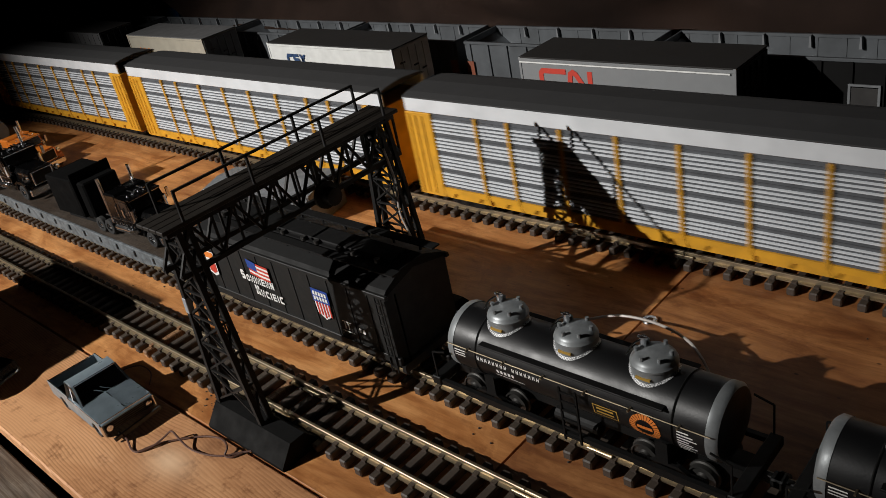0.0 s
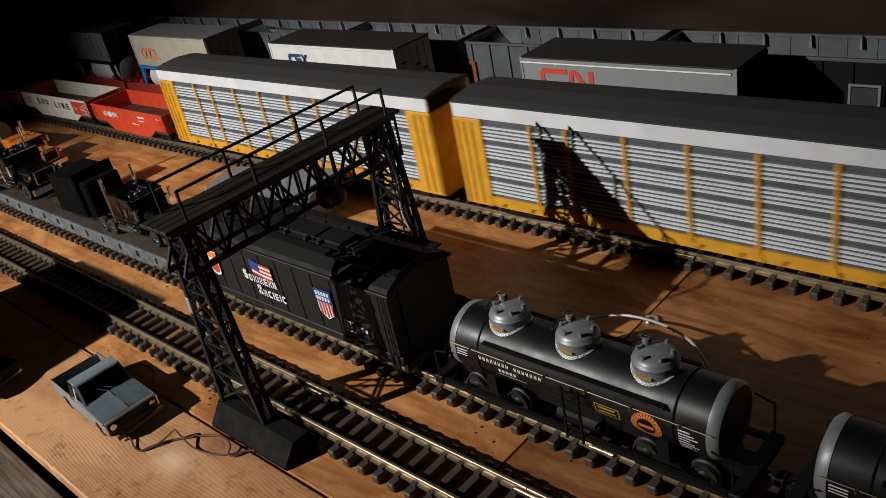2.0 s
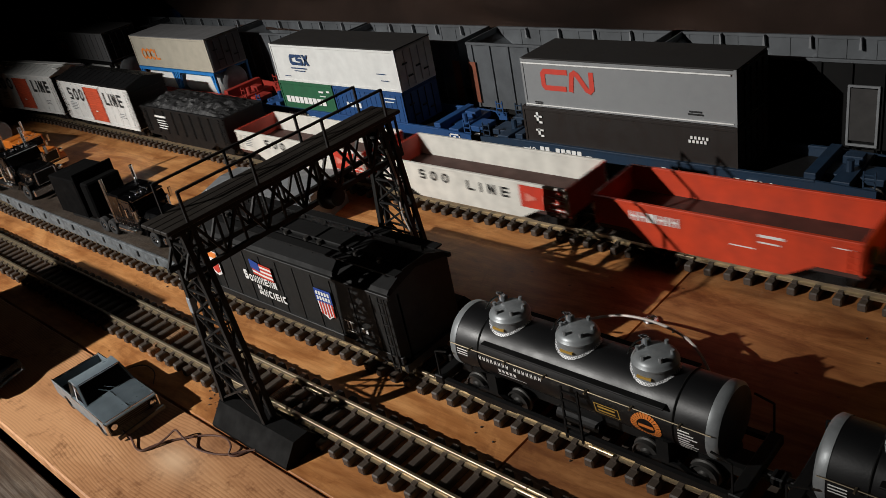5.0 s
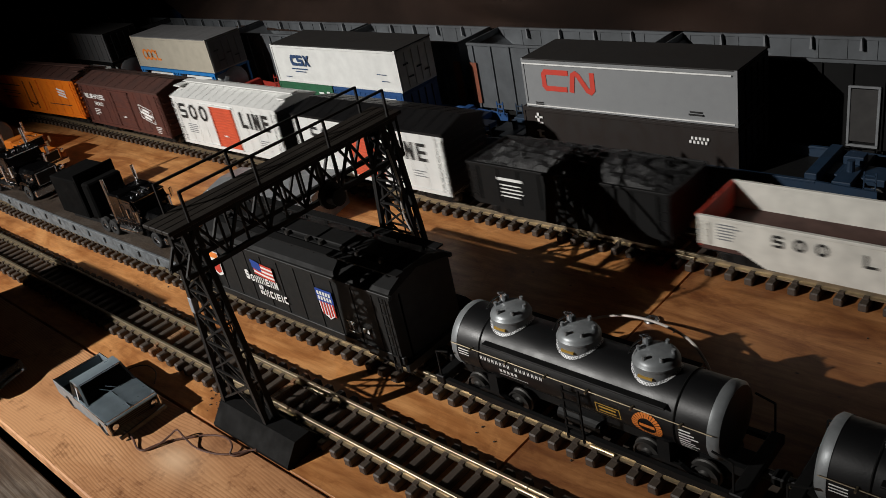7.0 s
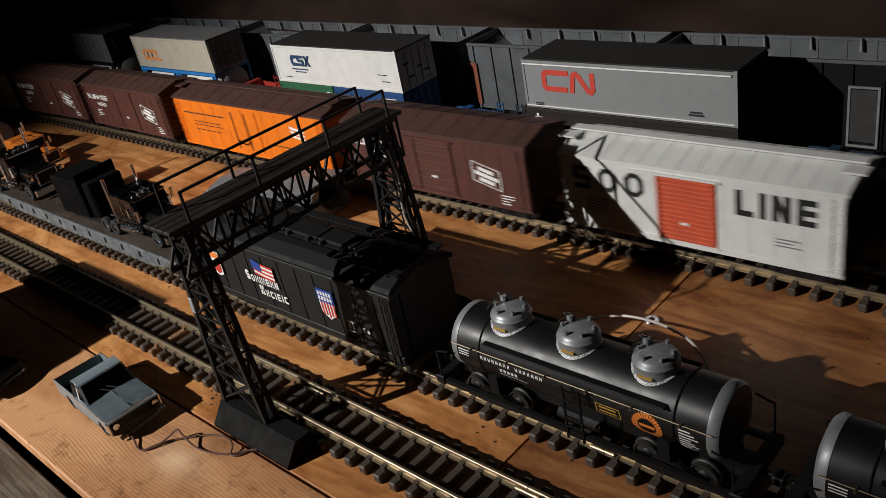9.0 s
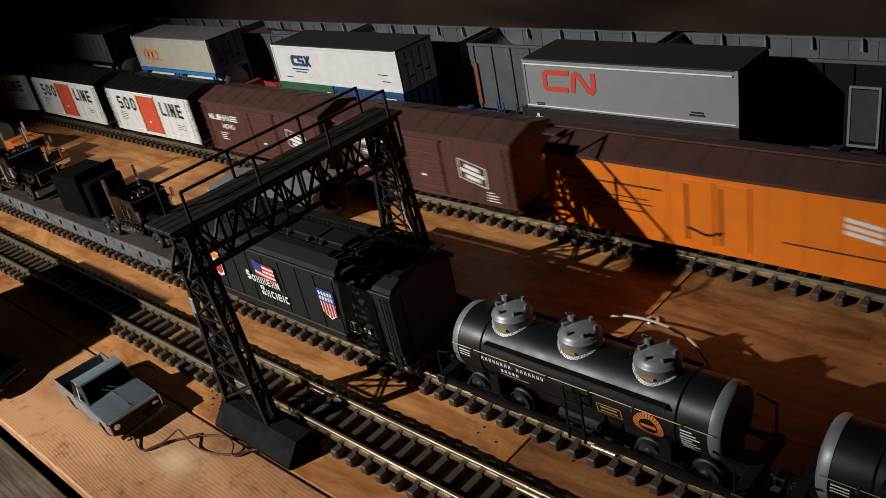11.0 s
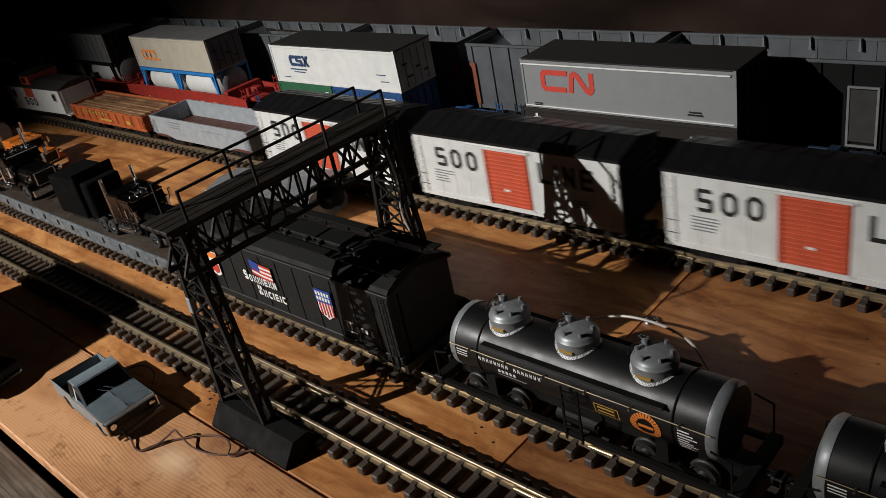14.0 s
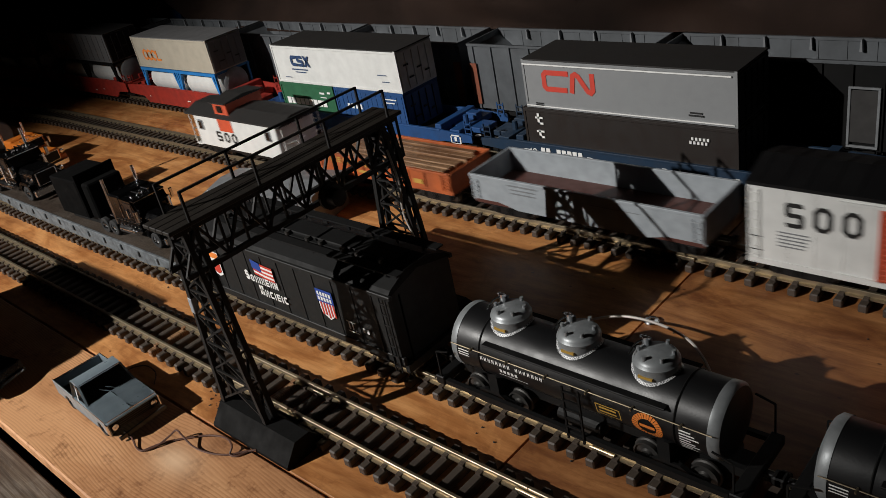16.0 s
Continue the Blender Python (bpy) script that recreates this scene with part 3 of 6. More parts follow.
def box_body(car, h, side, roof, eave=0.130, ridge=0.146, ribs=11, walk_board=None, end=None):
    body = part("body", box(B(), -h, h, -HALF, HALF, 0.028, eave, 0.0012), side, car)
    seam = mesh_of(box(B(), -0.0004, 0.0004, -0.0005, 0.0005, 0.034, eave - 0.004), side)
    press = mesh_of(box(B(), -0.0015, 0.0015, -HALF + 0.006, HALF - 0.006, 0, 0.005, 0.0012), end or side)
    slope = mesh_of(bar(B(), (0, -HALF - 0.001, eave + 0.0022), (0, 0, ridge + 0.0002), 0.0012, 0.0012), roof)
    for k in range(12):
        x = -h + (k + 0.5) * 2 * h / 12
        if abs(x) > 0.045:
            shared("side_seam", seam, body, pose(x, -HALF, 0))
    for s in (-1, 1):
        if end:
            part("end_plate", box(B(), s * h - 0.0008, s * h + 0.0008, -HALF + 0.001, HALF - 0.001, 0.030, eave - 0.001), end, car, "black painted end")
        part("side_sill", box(B(), -h, h, s * HALF - 0.001, s * HALF + 0.001, 0.026, 0.033), side, car)
        for k in range(7):
            shared("end_rib", press, body, pose(s * h, 0, 0.040 + k * 0.0125))
    bm = prism(B(), [(-HALF - 0.002, eave - 0.002), (-HALF - 0.002, eave + 0.002), (0, ridge), (HALF + 0.002, eave + 0.002), (HALF + 0.002, eave - 0.002)], "x", -h - 0.002, h + 0.002)
    top = part("roof", bm, roof, car)
    for k in range(ribs):
        x = -h + (k + 0.5) * 2 * h / ribs
        shared("roof_rib", slope, top, pose(x, 0, 0))
        shared("roof_rib", slope, top, pose(x, 0, 0, 0, 0, 180))
    if walk_board:
        bm = box(B(), -h - 0.006, h + 0.006, -0.008, 0.008, ridge + 0.002, ridge + 0.0045, 0.0005)
        for s in (-1, 1):
            box(bm, s * (h - 0.001) - 0.012, s * (h - 0.001) + 0.012, -0.030, -0.009, ridge - 0.001, ridge + 0.0015)
        part("running_board", bm, walk_board, car, "roof walk with end platforms")
    for s in (-1, 1):
        bm = B()
        ladder(bm, s * (h - 0.014), s * (h - 0.002), -HALF - 0.0022, 0.032, eave - 0.006, 8)
        part("ladder", bm, side, car, "ladder of thin rungs")
        bm = B()
        ladder(bm, s * (h - 0.012), s * (h - 0.003), -HALF - 0.001, 0.014, 0.028, 2)
        part("stirrup", bm, BLACK, car, "black stirrup step")
    return body


def sliding_door(car, x0, x1, z0, z1, material, ribs=13, label="", track_paint=None):
    bm = box(B(), x0, x1, -HALF - 0.0025, -HALF + 0.001, z0, z1, 0.0006)
    bar(bm, (x0 + 0.004, -HALF - 0.004, z0), (x0 + 0.004, -HALF - 0.004, z1), 0.0014)
    door = part("door", bm, material, car, label)
    rib = mesh_of(box(B(), x0 + 0.003, x1 - 0.003, -HALF - 0.0036, -HALF - 0.002, -0.0013, 0.0013, 0.0005), material)
    for k in range(ribs):
        shared("door_rib", rib, door, pose(0, 0, z0 + (k + 0.5) * (z1 - z0) / ribs))
    for z in (z1, z0 - 0.003):
        part("door_track", box(B(), x0 - 0.04, x1 + 0.004, -HALF - 0.003, -HALF, z, z + 0.003), track_paint or material, car)
    part("door_latch", box(B(), (x0 + x1) / 2 - 0.006, (x0 + x1) / 2 + 0.004, -HALF - 0.0045, -HALF - 0.003, z0 + 0.025, z0 + 0.028), CHALK, door, "pale door latch")


def small_print(car, x, z, material, rows=4, w=0.035, lead=0.0045):
    random.seed(int(x * 1000) + rows)
    bars_sign("stencil", material, car, -HALF - 0.0006, [(x, x + w * random.uniform(0.55, 1), z - k * lead, z - k * lead + 0.0016) for k in range(rows)], "small stencilled lines")


def white_box_car(s0, s1, roof, label, walk_board=None, soil=WHITE):
    car, h = new_car("box_car", s0, s1, label, "box car")
    underframe(car, h)
    box_body(car, h, soil, roof, walk_board=walk_board, ribs=14, end=CARROOF)
    sliding_door(car, -0.041, 0.037, 0.034, 0.121, DOORRED, 14, "ribbed orange-red sliding door", soil)
    y = -HALF - 0.0008
    if walk_board:
        block_marks(car, -0.1645, 0.085, 0.033, 0.027, "8OO", INK, y, "black block mark", 0.44, stroke=0.19)
        block_marks(car, 0.0610, 0.085, 0.033, 0.0210, "LINE", INK, y, "black block mark", 0.35, stroke=0.22)
    else:
        block_marks(car, -0.1395, 0.081, 0.031, 0.0205, "8OO", INK, y, "black block mark", 0.50, stroke=0.17)
        block_marks(car, 0.0550, 0.081, 0.031, 0.0200, "LINE", INK, y, "black block mark", 0.39, stroke=0.18)
    small_print(car, -h + 0.036, 0.072, GREY, 5, 0.042)
    small_print(car, h - 0.075, 0.062, GREY, 3, 0.03)
    bars_sign("stencil", INK, car, y, [(-h + 0.004, -h + 0.018, 0.062, 0.0632), (-h + 0.004, -h + 0.018, 0.044, 0.0452)], "two short black lines")
    return car


def brown_box_car(s0, s1):
    car, h = new_car("box_car", s0, s1, "reddish-brown box car with white road lettering", "box car")
    underframe(car, h)
    box_body(car, h, BROWN, ROOFBROWN, ribs=9)
    sliding_door(car, -0.028, 0.052, 0.034, 0.120, BROWN, 6, "brown sliding door")
    y = -HALF - 0.0008
    block_marks(car, -h + 0.020, 0.094, 0.012, 0.0105, "NIL#HHXEE", CHALK, y, "white block lettering", 0.14)
    block_marks(car, -h + 0.060, 0.077, 0.010, 0.0095, "HOHO", CHALK, y, "white block lettering", 0.14)
    small_print(car, -h + 0.045, 0.066, CHALK, 4, 0.03)
    c, lean = h - 0.078, -0.28
    frame_o = [(c - 0.026, 0.066), (c - 0.026, 0.098), (c + 0.026, 0.098 - 0.012), (c + 0.026, 0.066 - 0.012)]
    bm = B()
    for a, b in zip(frame_o, frame_o[1:] + frame_o[:1]):
        bar(bm, (a[0], y, a[1]), (b[0], y, b[1]), 0.0018, 0.0006)
    for dz in (0.021, 0.0125, 0.004):
        w = 0.022 if dz == 0.0125 else 0.014
        bar_outline = [(c - w, 0.060 + dz + w * 0.23), (c + w, 0.060 + dz - w * 0.23), (c + w, 0.066 + dz - w * 0.23), (c - w, 0.066 + dz + w * 0.23)]
        flat_sign("emblem_bar", bar_outline, CHALK, car, y, "slanted white bar of the emblem")
    part("emblem", bm, CHALK, car, "slanted white emblem frame")
    small_print(car, h - 0.055, 0.047, CHALK, 4, 0.025)
    return car


def refrigerator_car(s0, s1):
    car, h = new_car("refrigerator_car", s0, s1, "bright orange refrigerator car with a brown roof", "refrigerator car")
    underframe(car, h)
    box_body(car, h, ORANGE, ROOFBROWN, ribs=10, walk_board=ROOFBROWN)
    for x in (-0.022, 0.022):
        bm = box(B(), x - 0.021, x + 0.021, -HALF - 0.002, -HALF + 0.001, 0.036, 0.122, 0.0006)
        d = part("door", bm, ORANGE, car, "orange hinged door")
        bm = B()
        bar(bm, (x - 0.014, -HALF - 0.003, 0.040), (x - 0.014, -HALF - 0.003, 0.116), 0.0016)
        part("lock_bar", bm, ROOFBROWN, d, "dark lock bar")
    bm = B()
    bar(bm, (-0.036, -HALF - 0.004, 0.058), (-0.010, -HALF - 0.004, 0.050), 0.0018)
    bar(bm, (-0.010, -HALF - 0.004, 0.050), (0.010, -HALF - 0.004, 0.058), 0.0018)
    part("door_latch", bm, BLACK, car, "black door latch")
    y = -HALF - 0.0008
    bars_sign("lettering", ROOFBROWN, car, y, [(-h + 0.03, -0.07, 0.099, 0.1015), (-h + 0.06, -0.09, 0.082, 0.0835), (-h + 0.06, -0.085, 0.075, 0.0765), (-h + 0.06, -0.095, 0.064, 0.0655), (0.08, h - 0.05, 0.058, 0.060)], "thin dark lettering bars")
    c = h - 0.08
    bm = B()
    for k in range(3):
        prism(bm, [(c - 0.02, 0.084 + k * 0.008), (c + 0.02, 0.078 + k * 0.008), (c + 0.02, 0.083 + k * 0.008), (c - 0.02, 0.089 + k * 0.008)], "y", y, y - 0.0004)
    part("emblem", bm, CHALK, car, "slanted pale emblem of plain bars")


def auto_rack(s0, s1):
    """A long covered car carrier: yellow frame and posts, silver slatted screens, silver roof."""
    car, h = new_car("auto_rack_car", s0, s1, "long auto rack with yellow posts and silver slatted screens", "auto rack")
    bm = box(B(), -h, h, -HALF + 0.004, HALF - 0.004, 0.022, 0.034)
    for k in range(14):                          # scalloped side sill
        x = -h + 0.05 + k * (2 * h - 0.1) / 14
        w = (2 * h - 0.1) / 14
        for s in (-1, 1):
            prism(bm, [(x, 0.041), (x, 0.026), (x + w * 0.35, 0.026), (x + w * 0.45, 0.033), (x + w * 0.9, 0.033), (x + w, 0.026), (x + w, 0.041)], "y", s * HALF, s * (HALF - 0.003))
    part("side_sill", bm, YELLOW, car, "scalloped yellow side sill")
    for s in (-1, 1):
        bm = box(B(), s * h - s * 0.052, s * h, -HALF - 0.001, HALF + 0.001, 0.024, 0.163, 0.001)
        for x in (s * (h - 0.034), s * (h - 0.020)):
            box(bm, x - 0.0016, x + 0.0016, -HALF - 0.0028, -HALF, 0.030, 0.158)
        box(bm, s * (h - 0.006) - 0.003, s * (h - 0.006) + 0.003, -HALF - 0.003, -HALF, 0.028, 0.16)
        part("end_frame", bm, YELLOW, car, "yellow end frame with ladder and folding doors")
        truck(car, s * (h - 0.085))
        coupler(car, s * (h - 0.002), s)
    inner = h - 0.052
    part("screen", box(B(), -inner, inner, -HALF + 0.003, HALF - 0.003, 0.040, 0.163), SLATDARK, car, "screen behind the slats, its grey darkened as shade")
    n, z0, z1 = 20, 0.044, 0.160
    posts = [k * h / 0.4125 for k in (-0.2735, -0.2150, -0.1275, -0.0425, 0.0425, 0.1275, 0.2150, 0.2735)]
    edges = [-inner, *posts, inner]
    def slat_row(side, a, b):
        return prism(B(), [(side * (HALF - 0.0032), -0.0019), (side * (HALF - 0.0004), -0.0004), (side * (HALF - 0.0004), 0.0010), (side * (HALF - 0.0032), 0.0015)], "x", a + 0.001, b - 0.001)
    rows = [mesh_of(slat_row(-1, a, b), SILVER) for a, b in zip(edges, edges[1:])]
    far = mesh_of(box(B(), -inner, inner, HALF - 0.003, HALF - 0.001, z0, z1), SILVER)
    shared("far_screen", far, car, pose(0, 0, 0))
    for k in range(n):
        if k % 5 != 4:
            for row in rows:
                shared("slat", row, car, pose(0, 0, z0 + (k + 0.5) * (z1 - z0) / n))
        else:
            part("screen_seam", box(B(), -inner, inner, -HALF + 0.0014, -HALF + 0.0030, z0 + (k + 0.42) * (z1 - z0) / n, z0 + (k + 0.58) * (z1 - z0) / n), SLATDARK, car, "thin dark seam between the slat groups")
    for x in posts:
        for s in (-1, 1):
            bm = box(B(), x - 0.0024, x + 0.0024, s * HALF - 0.002, s * HALF + 0.002, 0.034, 0.163, 0.0006)
            prism(bm, [(x - 0.006, 0.026), (x + 0.006, 0.026), (x + 0.0024, 0.050), (x - 0.0024, 0.050)], "y", s * HALF - 0.001, s * HALF + 0.0015)
            part("post", bm, YELLOW, car, "yellow side post")
    for s in (-1, 1):
        part("letter_board", box(B(), -h + 0.002, h - 0.002, s * (HALF + 0.001), s * (HALF - 0.004), 0.164, 0.186, 0.001), BANDSILVER, car, "bright silver band below the roof")
    prof = [(-HALF - 0.002, 0.186), (-HALF - 0.002, 0.188), (-HALF + 0.012, 0.1915), (0, 0.195), (HALF - 0.012, 0.1915), (HALF + 0.002, 0.188), (HALF + 0.002, 0.186)]
    part("roof", prism(B(), prof, "x", -h + 0.002, h - 0.002), RACKROOF, car, "low dark grey roof")


def open_car(name, s0, s1, side, inside, label, category, top=0.075, belly=0.018, end=None, ribs=0, load=None, low=0.031):
    """An open car with thin walls and a fish-belly side."""
    car, h = new_car(name, s0, s1, label, category)
    underframe(car, h, 0.028)
    w = 0.0022
    outline = [(-h, low + 0.004), (-h + 0.05, low + 0.004), (-h + 0.085, low + 0.004 - belly), (h - 0.085, low + 0.004 - belly), (h - 0.05, low + 0.004), (h, low + 0.004), (h, top), (-h, top)]
    for s in (-1, 1):
        bm = prism(B(), outline, "y", s * HALF, s * (HALF - w))
        box(bm, -h, h, s * HALF - 0.0025, s * HALF + 0.0025, top - 0.003, top + 0.0012, 0.0006)
        for k in range(ribs):
            x = -h + (k + 0.5) * 2 * h / ribs
            part("side_rib", box(B(), x - 0.0015, x + 0.0015, s * HALF - 0.002, s * HALF + 0.002, low + 0.006, top - 0.003), side, car)
        part("side_wall", bm, side, car)
    for s in (-1, 1):
        bm = box(B(), s * h - s * w, s * h, -HALF + w, HALF - w, low, top)
        box(bm, s * h - 0.002, s * h + 0.002, -HALF, HALF, top - 0.003, top + 0.001, 0.0006)
        part("end_wall", bm, end or side, car)
    part("floor_plate", box(B(), -h + w, h - w, -HALF + w, HALF - w, 0.028, low + 0.008), inside, car, "dark worn floor of the open car")
    for s in (-1, 1):
        bm = B()
        ladder(bm, s * (h - 0.014), s * (h - 0.003), -HALF - 0.0022, low + 0.006, top - 0.006, 4)
        part("ladder", bm, side, car)
    return car, h


Z_SIGN = -HALF - 0.003


def hopper_with_red_block(s0, s1):
    car, h = open_car("hopper_car", s0, s1, OFFWHITE, ROOFBROWN, "open off-white hopper car with red ends and a red block", "hopper car", end=RED)
    y = -HALF - 0.0006
    flat_sign("red_block", rect(h - 0.082, h - 0.004, 0.036, 0.071), RED, car, y, "red painted end block")
    for k in (0, 1):
        bm = B()
        prism(bm, [(h - 0.072 + k * 0.032, 0.046), (h - 0.054 + k * 0.032, 0.051), (h - 0.054 + k * 0.032, 0.054), (h - 0.072 + k * 0.032, 0.060)], "y", y - 0.0005, y - 0.0009)
        part("emblem", bm, PALEMARK, car, "small faded pink wedge shape")
    block_marks(car, -h + 0.092, 0.050, 0.016, 0.013, "8OO", INK, y, "black block mark", 0.9)
    block_marks(car, -h + 0.192, 0.046, 0.016, 0.014, "LINE", INK, y, "black block mark", 0.85)
    small_print(car, -h + 0.025, 0.066, GREY, 6, 0.03, 0.004)
    bars_sign("stencil", CHALK, car, y - 0.0006, [(h - 0.03, h - 0.008, 0.060, 0.0612), (h - 0.03, h - 0.008, 0.050, 0.0512), (h - 0.03, h - 0.008, 0.041, 0.0422)], "thin white grab-iron lines")


def red_hopper(s0, s1):
    car, h = open_car("hopper_car", s0, s1, CPRED, ROOFBROWN, "open vermilion hopper car with white lettering", "hopper car", belly=0.02)
    y = -HALF - 0.0006
    block_marks(car, -h + 0.055, 0.050, 0.013, 0.0105, "HH#HIH", CHALK, y, "white block lettering", 0.25)
    bars_sign("lettering", CHALK, car, y, [(0.055, 0.085, 0.060, 0.0635), (0.055, 0.08, 0.052, 0.054), (0.02, 0.05, 0.042, 0.0435), (h - 0.03, h - 0.008, 0.064, 0.0652)], "small white lettering bars")
    part("brake_wheel", lathe(B(), [(0.009, 0), (0.011, 0.001), (0.011, 0.003), (0.009, 0.004), (0.002, 0.003), (0, 0.003)], 18, pose(h + 0.003, -0.028, 0.05, 0, 90, 0)), STEEL, car, "steel brake wheel")


def coal_hopper(s0, s1):
    car, h = open_car("hopper_car", s0, s1, BLACK, BLACK, "black hopper car heaped with coal", "hopper car", top=0.095, ribs=9)
    bm = B()
    nx, ny = 60, 16
    grid = [[None] * (ny + 1) for _ in range(nx + 1)]
    for i in range(nx + 1):
        for j in range(ny + 1):
            u, v = i / nx, j / ny
            x, y = (u - 0.5) * 2 * (h - 0.003), (v - 0.5) * 2 * (HALF - 0.003)
            hump = min(1, 6 * u, 6 * (1 - u)) * math.sin(math.pi * v) ** 0.7
            z = 0.092 + 0.022 * hump + 0.006 * noise.noise(Vector((x * 90, y * 90, 3))) + 0.003 * noise.noise(Vector((x * 260, y * 260, 5)))
            grid[i][j] = bm.verts.new((x, y, z))
    for i in range(nx):
        for j in range(ny):
            bm.faces.new((grid[i][j], grid[i + 1][j], grid[i + 1][j + 1], grid[i][j + 1]))
    part("coal_load", bm, COAL, car, "heap of black coal")
    y = -HALF - 0.0022
    bars_sign("lettering", CHALK, car, y, [(-0.11, -0.065, 0.074, 0.0785), (-0.105, -0.07, 0.066, 0.068), (-0.105, -0.068, 0.060, 0.062), (-0.105, -0.066, 0.054, 0.056), (-0.105, -0.072, 0.048, 0.050)], "white lettering bars")


def grey_hopper(s0, s1):
    car, h = open_car("hopper_car", s0, s1, PALEGREY, BROWN, "open pale grey hopper car, worn and empty", "hopper car", belly=0.008, ribs=0)
    y = -HALF - 0.0006
    bars_sign("lettering", GREY, car, y, [(-h + 0.07, -h + 0.125, 0.066, 0.0685), (-h + 0.075, -h + 0.12, 0.060, 0.062), (-h + 0.075, -h + 0.12, 0.054, 0.056), (0.02, 0.10, 0.060, 0.061)], "faded grey lettering bars")


def rust_gondola(s0, s1):
    car, h = open_car("gondola_car", s0, s1, RUST, RUST, "rusty orange gondola car loaded with timber", "gondola", top=0.066, belly=0.006, ribs=10)
    y = -HALF - 0.0024
    block_marks(car, -h + 0.07, 0.052, 0.010, 0.009, "HHEHEHOH", GOLD, y, "faded yellow block lettering", 0.9)
    bars_sign("lettering", GOLD, car, y, [(-0.03, 0.03, 0.040, 0.045), (h - 0.08, h - 0.06, 0.042, 0.050)], "faded yellow bars")
    random.seed(5)
    for k in range(7):
        yy = -HALF + 0.012 + k * 0.0128
        part("timber_beam", box(B(), -h + 0.012 + random.uniform(0, 0.01), h - 0.012 - random.uniform(0, 0.01), yy - 0.0055, yy + 0.0055, 0.040, 0.064 + random.uniform(-0.002, 0.002), 0.001), LUMBER, car, "brown timber beam of the load")


def caboose(s0, s1):
    car, h = new_car("caboose", s0, s1, "white caboose with an orange-red centre stripe and dark roof", "caboose")
    underframe(car, h)
    b = h - 0.022
    part("body", box(B(), -b, b, -HALF + 0.003, HALF - 0.003, 0.028, 0.098, 0.001), WHITE, car)
    roof = [(-HALF - 0.003, 0.097), (-HALF - 0.003, 0.100), (-0.02, 0.112), (0.02, 0.112), (HALF + 0.003, 0.100), (HALF + 0.003, 0.097)]
    part("roof", prism(B(), roof, "x", -h, h), ROOFDARK, car, "dark brown overhanging roof")
    bm = box(B(), -0.058, -0.010, -HALF + 0.006, HALF - 0.006, 0.100, 0.128, 0.001)
    cup = part("cupola", bm, DOORRED, car, "orange-red raised lookout")
    part("cupola_roof", prism(B(), [(-HALF, 0.128), (-HALF, 0.130), (0, 0.136), (HALF, 0.130), (HALF, 0.128)], "x", -0.064, -0.004), ROOFDARK, cup, "dark brown roof")
    y = -HALF + 0.0025
    flat_sign("stripe", rect(-0.052, -0.004, 0.068, 0.0965), DOORRED, car, y, "orange-red stripe below the lookout")
    for x in (-b + 0.022, b - 0.028):
        win = part("window", box(B(), x - 0.009, x + 0.009, -HALF + 0.001, -HALF + 0.004, 0.064, 0.086, 0.0008), GREY, car, "small grey framed window")
        part("pane", box(B(), x - 0.0065, x + 0.0065, -HALF + 0.0004, -HALF + 0.002, 0.067, 0.083), DARKGLASS, win, "dark window pane")
    part("pane", box(B(), -0.044, -0.026, -HALF + 0.004, -HALF + 0.0065, 0.108, 0.122), DARKGLASS, cup, "dark lookout pane")
    block_marks(car, -0.070, 0.044, 0.022, 0.018, "8OO", INK, y, "black block mark", 0.5)
    for s in (-1, 1):
        bm = B()
        x = s * (h - 0.004)
        for yy in (-HALF + 0.004, -0.015, 0.015, HALF - 0.004):
            bar(bm, (x, yy, 0.028), (x, yy, 0.060 if abs(yy) < 0.02 else 0.098), 0.0016)
        bar(bm, (x, -HALF + 0.004, 0.060), (x, HALF - 0.004, 0.060), 0.0016)
        box(bm, s * (h - 0.022), s * h, -HALF + 0.004, HALF - 0.004, 0.026, 0.029)
        part("end_platform", bm, WHITE, car, "end platform with thin railings")


auto_rack(-0.509, 0.316)
auto_rack(-1.381, -0.556)
auto_rack(-2.221, -1.428)
red_hopper(-2.613, -2.273)
hopper_with_red_block(-3.032, -2.656)
hopper_with_red_block(-3.448, -3.073)
coal_hopper(-3.816, -3.484)
white_box_car(-4.228, -3.861, CARROOF, "white box car with orange-red door and black roof")
white_box_car(-4.647, -4.280, WHITE, "all-white box car with orange-red door and roof walk", WHITE)
brown_box_car(-5.096, -4.707)
refrigerator_car(-5.645, -5.150)
brown_box_car(-6.085, -5.704)
brown_box_car(-6.508, -6.130)
white_box_car(-6.926, -6.560, CARROOF, "white box car with orange-red door and black roof")
white_box_car(-7.357, -6.988, CARROOF, "white box car with orange-red door and black roof")
white_box_car(-7.777, -7.410, CARROOF, "white box car with orange-red door and black roof")
grey_hopper(-8.207, -7.831)
rust_gondola(-8.621, -8.251)
caboose(-9.000, -8.670)


